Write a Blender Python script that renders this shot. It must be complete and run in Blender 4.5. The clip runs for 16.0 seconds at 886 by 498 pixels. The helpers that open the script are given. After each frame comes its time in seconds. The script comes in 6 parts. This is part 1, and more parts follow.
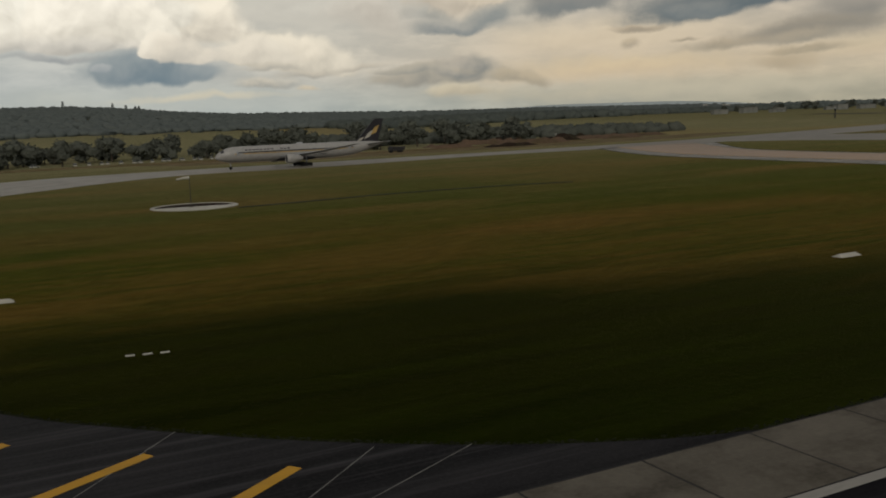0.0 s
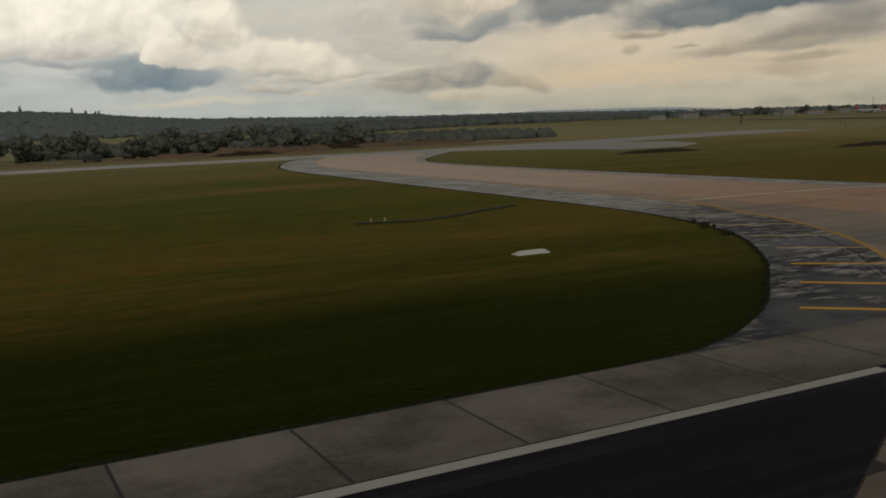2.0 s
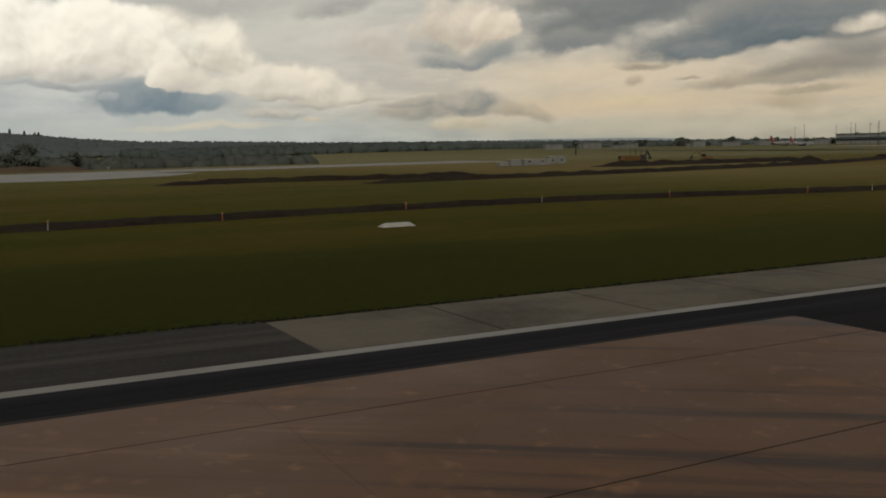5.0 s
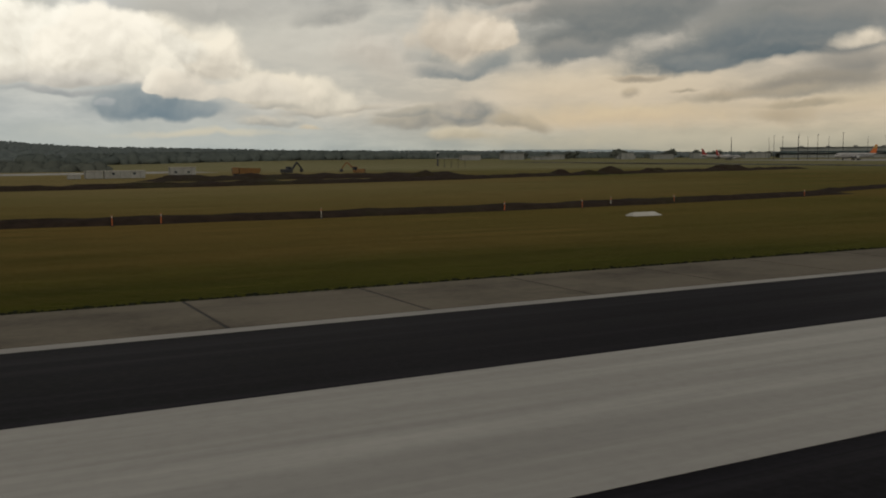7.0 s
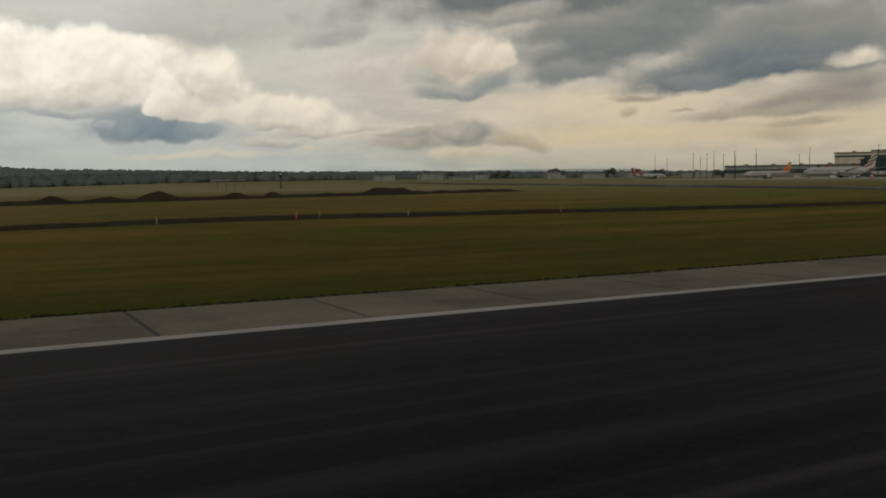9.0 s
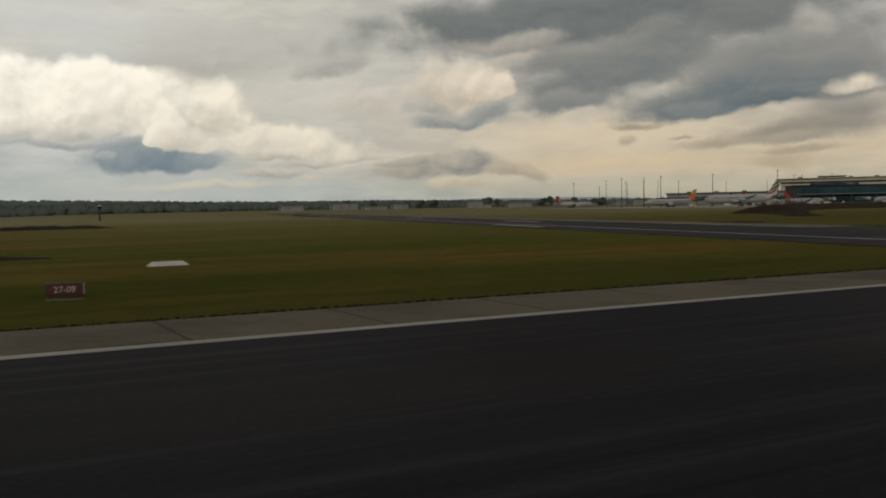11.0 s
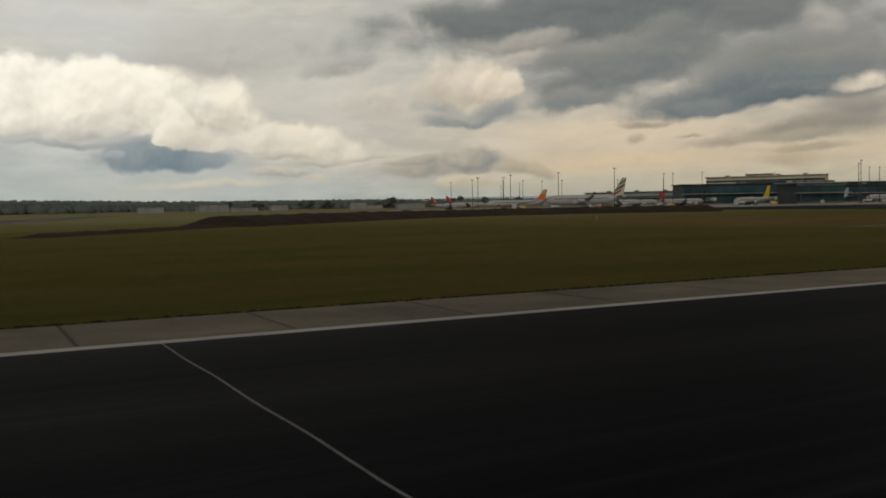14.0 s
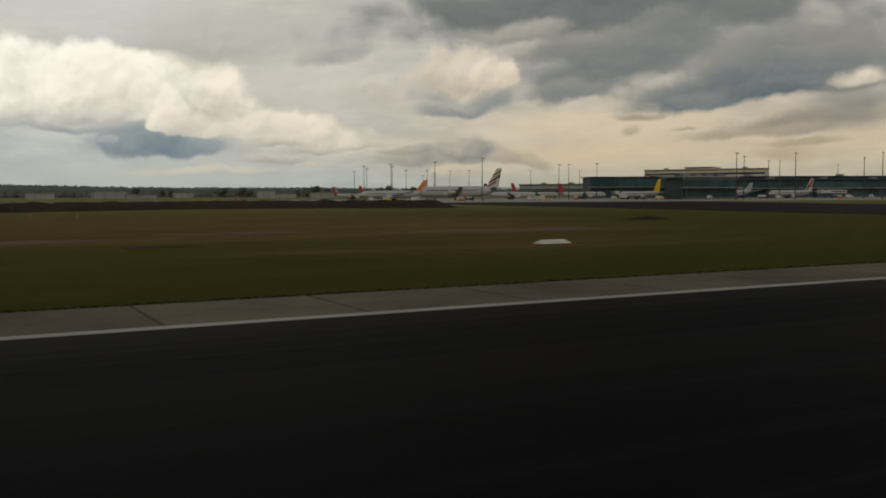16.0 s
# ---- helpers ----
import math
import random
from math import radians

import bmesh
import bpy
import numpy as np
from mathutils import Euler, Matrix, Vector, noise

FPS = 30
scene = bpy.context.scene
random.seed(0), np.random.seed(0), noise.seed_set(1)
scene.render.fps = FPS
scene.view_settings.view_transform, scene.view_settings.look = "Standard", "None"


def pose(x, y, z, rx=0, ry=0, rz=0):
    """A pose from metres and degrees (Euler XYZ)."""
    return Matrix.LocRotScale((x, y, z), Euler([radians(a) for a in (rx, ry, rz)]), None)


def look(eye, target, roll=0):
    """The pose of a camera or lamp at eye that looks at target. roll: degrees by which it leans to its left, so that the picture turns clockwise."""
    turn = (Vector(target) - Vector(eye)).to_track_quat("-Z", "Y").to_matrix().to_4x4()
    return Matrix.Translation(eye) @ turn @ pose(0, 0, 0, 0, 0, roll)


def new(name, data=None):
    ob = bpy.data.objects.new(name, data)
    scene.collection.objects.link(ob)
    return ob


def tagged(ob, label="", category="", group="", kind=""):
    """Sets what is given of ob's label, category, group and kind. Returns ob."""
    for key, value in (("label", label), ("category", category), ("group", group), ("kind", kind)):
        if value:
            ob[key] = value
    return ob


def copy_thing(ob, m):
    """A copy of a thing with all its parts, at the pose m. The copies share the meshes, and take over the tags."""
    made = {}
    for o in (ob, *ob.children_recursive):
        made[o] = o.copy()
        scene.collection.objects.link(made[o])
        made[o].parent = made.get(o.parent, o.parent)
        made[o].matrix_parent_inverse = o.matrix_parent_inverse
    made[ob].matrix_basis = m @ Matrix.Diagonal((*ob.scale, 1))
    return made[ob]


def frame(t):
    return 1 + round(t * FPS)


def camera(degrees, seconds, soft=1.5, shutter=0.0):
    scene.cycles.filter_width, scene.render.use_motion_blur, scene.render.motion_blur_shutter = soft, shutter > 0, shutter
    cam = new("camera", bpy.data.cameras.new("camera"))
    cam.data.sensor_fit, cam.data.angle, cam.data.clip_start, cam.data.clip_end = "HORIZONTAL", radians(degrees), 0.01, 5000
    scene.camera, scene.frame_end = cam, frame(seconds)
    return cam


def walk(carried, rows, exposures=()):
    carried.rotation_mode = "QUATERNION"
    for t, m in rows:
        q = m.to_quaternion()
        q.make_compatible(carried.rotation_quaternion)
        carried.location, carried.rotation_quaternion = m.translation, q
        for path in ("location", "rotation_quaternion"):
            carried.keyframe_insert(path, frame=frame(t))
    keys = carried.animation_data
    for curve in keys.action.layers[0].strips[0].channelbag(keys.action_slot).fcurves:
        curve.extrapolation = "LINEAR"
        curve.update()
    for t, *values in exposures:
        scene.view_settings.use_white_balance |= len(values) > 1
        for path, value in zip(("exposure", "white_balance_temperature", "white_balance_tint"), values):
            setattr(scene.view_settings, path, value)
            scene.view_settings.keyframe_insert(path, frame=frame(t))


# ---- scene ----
import itertools

# camera: carried in an airliner window, landing along +x; U shrinks true metres to scene metres
U = 0.55
cam = camera(50.53, 16.0, soft=1.9, shutter=0.03)
ROWS = [
    (0.0, -15.428, 1.456, 9.455, -28.046, -8.131, 2.037),
    (0.5, 3.645, 1.156, 8.763, -28.025, -8.202, 2.039),
    (1.0, 22.987, 0.914, 8.101, -27.928, -8.088, 1.898),
    (1.5, 42.277, 0.817, 7.453, -27.881, -7.875, 1.844),
    (2.0, 61.454, 0.792, 6.791, -27.958, -7.779, 1.942),
    (2.5, 80.835, 0.774, 6.169, -28.066, -7.555, 2.037),
    (3.0, 100.116, 0.740, 5.550, -27.945, -7.375, 1.930),
    (3.5, 119.372, 0.660, 4.963, -27.943, -7.064, 1.721),
    (4.0, 138.615, 0.564, 4.439, -27.885, -6.803, 1.485),
    (4.5, 157.717, 0.584, 4.031, -27.783, -6.484, 1.268),
    (5.0, 176.737, 0.683, 3.717, -27.791, -6.123, 1.053),
    (5.5, 195.766, 0.802, 3.473, -27.848, -5.809, 0.832),
    (6.0, 214.892, 0.878, 3.274, -27.921, -5.625, 0.594),
    (6.5, 234.226, 0.832, 3.089, -27.942, -5.756, 0.258),
    (7.0, 253.554, 0.703, 2.965, -28.039, -5.548, 0.362),
    (7.5, 272.685, 0.553, 2.820, -28.184, -5.417, 0.608),
    (8.0, 291.797, 0.488, 2.756, -28.143, -5.286, 0.654),
    (8.5, 310.919, 0.440, 2.724, -28.130, -4.819, 0.650),
    (9.0, 329.896, 0.377, 2.673, -28.074, -4.320, 0.696),
    (9.5, 348.609, 0.260, 2.544, -27.983, -3.773, 0.895),
    (10.0, 367.275, 0.151, 2.451, -28.063, -3.339, 1.110),
    (10.5, 385.911, 0.019, 2.381, -28.093, -2.758, 1.109),
    (11.0, 404.468, -0.124, 2.337, -28.088, -2.568, 1.023),
    (11.5, 422.910, -0.266, 2.312, -28.071, -2.562, 0.901),
    (12.0, 441.200, -0.395, 2.292, -28.059, -2.612, 0.802),
    (12.5, 459.317, -0.501, 2.280, -28.098, -2.560, 0.780),
    (13.0, 477.102, -0.518, 2.295, -27.967, -2.525, 0.932),
    (13.5, 494.657, -0.510, 2.333, -27.766, -2.510, 1.120),
    (14.0, 511.761, -0.492, 2.349, -27.582, -2.643, 1.091),
    (14.5, 528.537, -0.462, 2.357, -27.566, -2.760, 0.977),
    (15.0, 545.045, -0.424, 2.355, -27.652, -2.973, 0.791),
    (15.5, 561.347, -0.371, 2.347, -27.767, -3.202, 0.544),
    (16.0, 577.514, -0.296, 2.332, -27.942, -3.284, 0.293),
]
EXPOSURES = [(0.0, 0.0), (16.0, 0.0)]
walk(cam, [(t, pose(x, y, z, 90 + pitch, roll, yaw)) for t, x, y, z, yaw, pitch, roll in ROWS], EXPOSURES)

# world: late overcast sky with broken cumulus, glow low towards the right of the flight line
world = bpy.data.worlds.new("sky")
scene.world = world
world.use_nodes = True
SKY = world.node_tree
SKY.nodes.clear()


def sky_node(kind, *links, op=None, **sockets):
    n = SKY.nodes.new("ShaderNode" + kind)
    if op:
        n.operation = op
    for i, v in enumerate(links):
        if v is None:
            continue
        if isinstance(v, bpy.types.NodeSocket):
            SKY.links.new(v, n.inputs[i])
        else:
            n.inputs[i].default_value = v
    for k, v in sockets.items():
        n.inputs[k].default_value = v
    return n


def sky_math(op, a, b=0.0):
    return sky_node("Math", a, b, op=op).outputs[0]


def sky_ramp(v, lo, hi, smooth=True):
    n = SKY.nodes.new("ShaderNodeMapRange")
    n.interpolation_type = "SMOOTHSTEP" if smooth else "LINEAR"
    SKY.links.new(v, n.inputs[0])
    n.inputs[1].default_value, n.inputs[2].default_value = lo, hi
    return n.outputs[0]


def sky_mix(fac, a, b):
    n = SKY.nodes.new("ShaderNodeMix")
    n.data_type = "RGBA"
    for i, v in ((0, fac), (6, a), (7, b)):
        if isinstance(v, bpy.types.NodeSocket):
            SKY.links.new(v, n.inputs[i])
        else:
            n.inputs[i].default_value = v if i == 0 else (*v, 1)
    return n.outputs[2]


def sky_noise(vec, scale, detail=6.0, rough=0.55):
    return sky_node("TexNoise", vec, Scale=scale, Detail=detail, Roughness=rough).outputs[0]


ray = SKY.nodes.new("ShaderNodeTexCoord").outputs["Generated"]
rx, ry, rz = sky_node("SeparateXYZ", ray).outputs[:3]
azim = sky_math("MULTIPLY", sky_math("ARCTAN2", rx, ry), 57.2958)
elev = sky_math("MULTIPLY", sky_math("ARCSINE", rz), 57.2958)
flatp = sky_node("CombineXYZ", azim, elev, 0.0).outputs[0]
bend = sky_node("TexNoise", flatp, Scale=0.30, Detail=4.0, Roughness=0.52)
bent = sky_node("VectorMath", bend.outputs["Color"], (0.5, 0.5, 0.5), op="SUBTRACT").outputs[0]
bent = sky_node("VectorMath", bent, (2.2, 1.5, 0.0), op="MULTIPLY").outputs[0]
place = sky_node("VectorMath", flatp, bent, op="ADD").outputs[0]


def puffs(vec):
    """Heaped cauliflower lobes over several sizes."""
    n = SKY.nodes.new("ShaderNodeTexVoronoi")
    n.feature, n.normalize = "SMOOTH_F1", True
    SKY.links.new(vec, n.inputs["Vector"])
    for k, v in (("Scale", 0.40), ("Smoothness", 0.3), ("Detail", 3.0), ("Roughness", 0.30), ("Lacunarity", 2.3)):
        n.inputs[k].default_value = v
    lobes = sky_math("SUBTRACT", 0.34, n.outputs["Distance"])
    fine = sky_math("SUBTRACT", sky_noise(vec, 0.6, 6.0, 0.52), 0.5)
    return sky_math("ADD", sky_math("MULTIPLY", lobes, 2.0), sky_math("MULTIPLY", fine, 0.45))


def sheets(vec):
    """Drawn-out layers with frayed edges."""
    drawn = sky_node("VectorMath", vec, (0.42, 1.25, 1.0), op="MULTIPLY").outputs[0]
    broad = sky_math("SUBTRACT", sky_noise(drawn, 0.40, 6.0, 0.50), 0.5)
    curl = sky_math("SUBTRACT", sky_noise(vec, 0.50, 5.0, 0.52), 0.5)
    return sky_math("ADD", sky_math("MULTIPLY", broad, 1.5), sky_math("MULTIPLY", curl, 0.8))


def relief(field, dx, dy):
    """A field and how its lumps catch light from above."""
    here = field(place)
    there = field(sky_node("VectorMath", place, (dx, dy, 0.0), op="ADD").outputs[0])
    return here, sky_math("SUBTRACT", here, there)


puff, sheet = relief(puffs, -0.16, 0.34), relief(sheets, -0.12, 0.30)
wisp = sky_math("SUBTRACT", sky_noise(sky_node("VectorMath", flatp, (0.45, 1.5, 1.0), op="MULTIPLY").outputs[0], 0.6, 5.0, 0.55), 0.5)

# clear air behind the clouds: pale grey-blue, peach low down towards the glow
air = SKY.nodes.new("ShaderNodeTexSky")
air.sky_type, air.sun_disc = "NISHITA", False
air.sun_elevation, air.sun_rotation = radians(34), radians(205)
air.air_density, air.dust_density = 1.2, 3.0
thin = sky_node("VectorMath", air.outputs[0], (0.004, 0.004, 0.004), op="MULTIPLY").outputs[0]
low = sky_mix(sky_ramp(azim, 4, 44), (0.48, 0.495, 0.47), (0.60, 0.50, 0.365))
low = sky_mix(sky_ramp(elev, 0.2, 3.2), sky_mix(sky_ramp(azim, 10, 50), (0.40, 0.44, 0.42), (0.40, 0.37, 0.28)), low)
high = sky_mix(sky_ramp(azim, 0, 50), (0.62, 0.59, 0.50), (0.42, 0.40, 0.36))
tone = sky_mix(sky_ramp(elev, 2.0, 9.0), low, high)
veil = sky_mix(sky_ramp(wisp, -0.16, 0.2), (0.86, 0.875, 0.89), (1.09, 1.075, 1.06))
tone = sky_node("VectorMath", tone, veil, op="MULTIPLY").outputs[0]
# the overcast goes on overhead and behind
dome = sky_mix(sky_ramp(sky_noise(ray, 2.6, 7.0), 0.36, 0.66), (0.09, 0.092, 0.095), (0.30, 0.29, 0.27))
tone = sky_mix(sky_ramp(elev, 12.0, 22.0), tone, dome)
side = sky_math("ABSOLUTE", sky_math("SUBTRACT", azim, 28.0))
tone = sky_mix(sky_ramp(side, 34.0, 60.0), tone, dome)


def cloud(az, el, wide, tall, light, dark, field, soft=0.35, ragged=0.55, flat=2.5, tilt=0.0):
    """One cloud: a ragged mound on a flatter base, lighter above than below, its lumps lit from above."""
    global tone
    lumps, lit = field
    c, s = math.cos(radians(tilt)), math.sin(radians(tilt))
    p = sky_node("VectorMath", place, (az, el, 0.0), op="SUBTRACT").outputs[0]
    qx = sky_node("VectorMath", p, (c / wide, s / wide, 0.0), op="DOT_PRODUCT").outputs["Value"]
    qy = sky_node("VectorMath", p, (-s / tall, c / tall, 0.0), op="DOT_PRODUCT").outputs["Value"]
    up = sky_math("MAXIMUM", qy, sky_math("MULTIPLY", qy, -flat))
    reach = sky_node("VectorMath", sky_node("CombineXYZ", qx, up, 0.0).outputs[0], op="LENGTH").outputs["Value"]
    reach = sky_math("SUBTRACT", reach, sky_math("MULTIPLY", lumps, ragged))
    shade = sky_math("ADD", sky_math("MULTIPLY", qy, 0.42), sky_math("ADD", sky_math("MULTIPLY", lit, 1.0), sky_math("MULTIPLY", lumps, 0.35)))
    tone = sky_mix(sky_ramp(reach, 1.15, 1.15 - soft), tone, sky_mix(sky_ramp(shade, -0.42, 0.58), dark, light))


cloud(6.73, 10.85, 10.72, 2.43, (0.617, 0.597, 0.546), (0.552, 0.546, 0.509), sheet, soft=1.12, ragged=0.5, flat=1, tilt=0)
cloud(9.03, 8.33, 3.69, 1.44, (0.578, 0.578, 0.558), (0.515, 0.527, 0.521), sheet, soft=1.12, ragged=0.4, flat=1, tilt=-8)
cloud(17.66, 9.62, 10.88, 2.22, (0.515, 0.497, 0.44), (0.445, 0.429, 0.381), sheet, soft=1.00, ragged=0.9, flat=1, tilt=4)
cloud(14.69, 8.45, 6.75, 1.26, (0.503, 0.479, 0.423), (0.413, 0.397, 0.352), sheet, soft=1.00, ragged=0.9, flat=1.3, tilt=3)
cloud(20.57, 6.69, 9.61, 2.29, (0.604, 0.571, 0.491), (0.527, 0.497, 0.429), sheet, soft=1.12, ragged=0.6, flat=1, tilt=0)
cloud(21.97, 8.40, 2.78, 0.83, (0.445, 0.423, 0.371), (0.287, 0.283, 0.258), sheet, soft=1.00, ragged=0.9, flat=2, tilt=8)
cloud(23.72, 11.00, 2.23, 0.82, (0.515, 0.491, 0.434), (0.305, 0.301, 0.275), sheet, soft=1.00, ragged=0.9, flat=1.5, tilt=5)
cloud(25.82, 10.59, 1.57, 1.05, (0.716, 0.672, 0.578), (0.515, 0.485, 0.423), sheet, soft=0.88, ragged=1.0, flat=1, tilt=10)
cloud(24.29, 6.15, 3.37, 2.12, (0.617, 0.565, 0.479), (0.479, 0.434, 0.366), sheet, soft=1.12, ragged=0.9, flat=1, tilt=-6)
cloud(10.31, 1.19, 14.41, 1.35, (0.479, 0.491, 0.445), (0.434, 0.456, 0.423), sheet, soft=1.12, ragged=0.4, flat=1, tilt=0)
cloud(13.81, 1.54, 6.04, 0.27, (0.604, 0.558, 0.434), (0.552, 0.515, 0.413), sheet, soft=1.12, ragged=0.6, flat=1, tilt=0)
cloud(38.52, 4.14, 9.48, 1.61, (0.672, 0.565, 0.413), (0.597, 0.497, 0.361), sheet, soft=1.12, ragged=0.5, flat=1, tilt=0)
cloud(38.84, 2.42, 12.03, 0.93, (0.644, 0.521, 0.342), (0.578, 0.462, 0.314), sheet, soft=1.12, ragged=0.5, flat=1, tilt=1)
cloud(51.90, 2.97, 3.79, 0.93, (0.617, 0.515, 0.361), (0.539, 0.445, 0.314), sheet, soft=1.12, ragged=0.6, flat=1, tilt=2)
cloud(42.10, 1.03, 14.95, 0.69, (0.503, 0.451, 0.337), (0.456, 0.418, 0.319), sheet, soft=1.12, ragged=0.5, flat=1, tilt=0)
cloud(38.58, 10.83, 16.64, 2.71, (0.178, 0.185, 0.17), (0.124, 0.131, 0.126), sheet, soft=0.69, ragged=0.8, flat=1.5, tilt=3)
cloud(37.57, 8.88, 8.39, 1.49, (0.308, 0.287, 0.249), (0.224, 0.217, 0.194), sheet, soft=0.88, ragged=1.0, flat=1.2, tilt=8)
cloud(31.86, 9.75, 4.48, 0.60, (0.408, 0.379, 0.325), (0.325, 0.3, 0.256), sheet, soft=1.00, ragged=1.0, flat=1, tilt=4)
cloud(32.19, 8.89, 2.24, 0.34, (0.513, 0.464, 0.388), (0.388, 0.351, 0.3), sheet, soft=1.00, ragged=1.0, flat=1, tilt=4)
cloud(41.50, 8.75, 6.74, 2.21, (0.204, 0.204, 0.188), (0.155, 0.164, 0.158), sheet, soft=0.88, ragged=0.9, flat=1.2, tilt=20)
cloud(37.22, 7.40, 8.06, 2.42, (0.217, 0.214, 0.194), (0.15, 0.161, 0.158), sheet, soft=0.75, ragged=0.9, flat=1.6, tilt=12)
cloud(35.53, 6.07, 3.33, 0.99, (0.253, 0.245, 0.221), (0.191, 0.2, 0.194), sheet, soft=0.75, ragged=1.0, flat=1.6, tilt=6)
cloud(47.45, 7.91, 7.01, 2.73, (0.253, 0.242, 0.217), (0.185, 0.188, 0.172), sheet, soft=1.00, ragged=0.8, flat=1, tilt=10)
cloud(44.04, 7.01, 3.82, 1.62, (0.26, 0.249, 0.221), (0.21, 0.214, 0.197), sheet, soft=1.00, ragged=0.9, flat=1, tilt=24)
cloud(45.92, 10.41, 3.73, 1.64, (0.191, 0.191, 0.175), (0.15, 0.155, 0.147), sheet, soft=0.75, ragged=0.8, flat=1.3, tilt=6)
cloud(49.54, 9.99, 1.30, 0.84, (0.418, 0.393, 0.342), (0.3, 0.283, 0.249), sheet, soft=0.88, ragged=1.1, flat=1, tilt=-40)
cloud(52.57, 9.48, 1.86, 1.03, (0.26, 0.253, 0.227), (0.224, 0.221, 0.2), sheet, soft=1.00, ragged=1.0, flat=1, tilt=0)
cloud(51.30, 8.08, 3.80, 1.54, (0.26, 0.249, 0.224), (0.217, 0.21, 0.191), sheet, soft=1.00, ragged=0.9, flat=1, tilt=0)
cloud(46.54, 5.91, 7.61, 1.83, (0.185, 0.194, 0.188), (0.105, 0.131, 0.144), sheet, soft=0.56, ragged=0.7, flat=2.2, tilt=5)
cloud(43.40, 5.36, 2.80, 0.75, (0.21, 0.217, 0.207), (0.144, 0.167, 0.175), sheet, soft=0.75, ragged=0.8, flat=2.2, tilt=-4)
cloud(51.60, 4.84, 4.11, 1.57, (0.3, 0.272, 0.231), (0.231, 0.217, 0.191), sheet, soft=1.12, ragged=0.8, flat=1, tilt=4)
cloud(48.96, 3.95, 6.25, 0.66, (0.3, 0.264, 0.21), (0.245, 0.224, 0.188), sheet, soft=1.00, ragged=0.9, flat=1, tilt=3)
cloud(52.02, 6.35, 1.96, 0.76, (0.761, 0.665, 0.521), (0.503, 0.445, 0.356), puff, soft=0.80, ragged=0.9, flat=2, tilt=6)
cloud(39.84, 4.59, 1.88, 0.27, (0.428, 0.351, 0.253), (0.325, 0.276, 0.21), sheet, soft=1.00, ragged=1.1, flat=1, tilt=2)
cloud(39.01, 3.75, 0.80, 0.38, (0.527, 0.434, 0.305), (0.392, 0.332, 0.25), sheet, soft=1.00, ragged=1.1, flat=1, tilt=10)
cloud(42.60, 3.76, 1.06, 0.19, (0.491, 0.402, 0.279), (0.352, 0.301, 0.227), sheet, soft=1.00, ragged=1.1, flat=1, tilt=2)
cloud(44.03, 3.32, 3.31, 0.56, (0.434, 0.356, 0.254), (0.323, 0.283, 0.216), sheet, soft=0.94, ragged=1.0, flat=1.4, tilt=7)
cloud(48.67, 3.52, 2.31, 0.40, (0.381, 0.323, 0.242), (0.287, 0.262, 0.212), sheet, soft=1.00, ragged=1.0, flat=1.4, tilt=3)
cloud(48.52, 2.82, 2.82, 0.33, (0.413, 0.342, 0.242), (0.314, 0.279, 0.212), sheet, soft=1.00, ragged=1.0, flat=1.4, tilt=2)
cloud(47.46, 2.28, 2.35, 0.67, (0.491, 0.397, 0.27), (0.402, 0.337, 0.242), sheet, soft=1.12, ragged=1.0, flat=1, tilt=0)
cloud(29.58, 5.83, 4.09, 1.19, (0.527, 0.481, 0.396), (0.229, 0.24, 0.229), puff, soft=0.69, ragged=0.8, flat=3, tilt=0)
cloud(29.43, 6.90, 3.38, 2.01, (0.71, 0.621, 0.492), (0.449, 0.388, 0.307), puff, soft=0.52, ragged=0.9, flat=2.2, tilt=0)
cloud(31.07, 6.93, 1.56, 1.46, (0.798, 0.696, 0.552), (0.537, 0.459, 0.351), puff, soft=0.34, ragged=0.8, flat=2.2, tilt=0)
cloud(29.22, 5.03, 3.95, 0.78, (0.402, 0.381, 0.332), (0.195, 0.216, 0.22), sheet, soft=0.88, ragged=0.7, flat=2.5, tilt=2)
cloud(31.45, 5.45, 1.58, 0.77, (0.342, 0.332, 0.296), (0.216, 0.235, 0.231), sheet, soft=0.88, ragged=0.8, flat=1.8, tilt=8)
cloud(28.31, 2.26, 4.11, 0.92, (0.437, 0.391, 0.311), (0.251, 0.247, 0.222), puff, soft=0.69, ragged=1.0, flat=2, tilt=0)
cloud(29.70, 2.78, 1.85, 0.92, (0.448, 0.401, 0.329), (0.215, 0.222, 0.208), puff, soft=0.57, ragged=1.0, flat=1.6, tilt=0)
cloud(26.09, 2.71, 2.14, 0.39, (0.437, 0.396, 0.32), (0.251, 0.251, 0.229), puff, soft=0.80, ragged=1.1, flat=2, tilt=0)
cloud(32.25, 2.11, 2.49, 0.50, (0.479, 0.402, 0.287), (0.332, 0.296, 0.231), puff, soft=0.92, ragged=1.1, flat=1.4, tilt=-10)
cloud(29.67, 1.41, 2.36, 0.43, (0.615, 0.539, 0.396), (0.449, 0.398, 0.298), puff, soft=0.92, ragged=0.9, flat=1, tilt=0)
cloud(12.82, 5.36, 4.14, 2.57, (0.855, 0.784, 0.644), (0.487, 0.446, 0.375), puff, soft=0.40, ragged=0.6, flat=3, tilt=0)
cloud(14.75, 5.37, 1.35, 1.71, (0.905, 0.823, 0.672), (0.498, 0.451, 0.375), puff, soft=0.34, ragged=0.7, flat=3, tilt=0)
cloud(10.48, 5.98, 3.56, 1.53, (0.905, 0.847, 0.716), (0.531, 0.493, 0.417), puff, soft=0.34, ragged=0.6, flat=3, tilt=0)
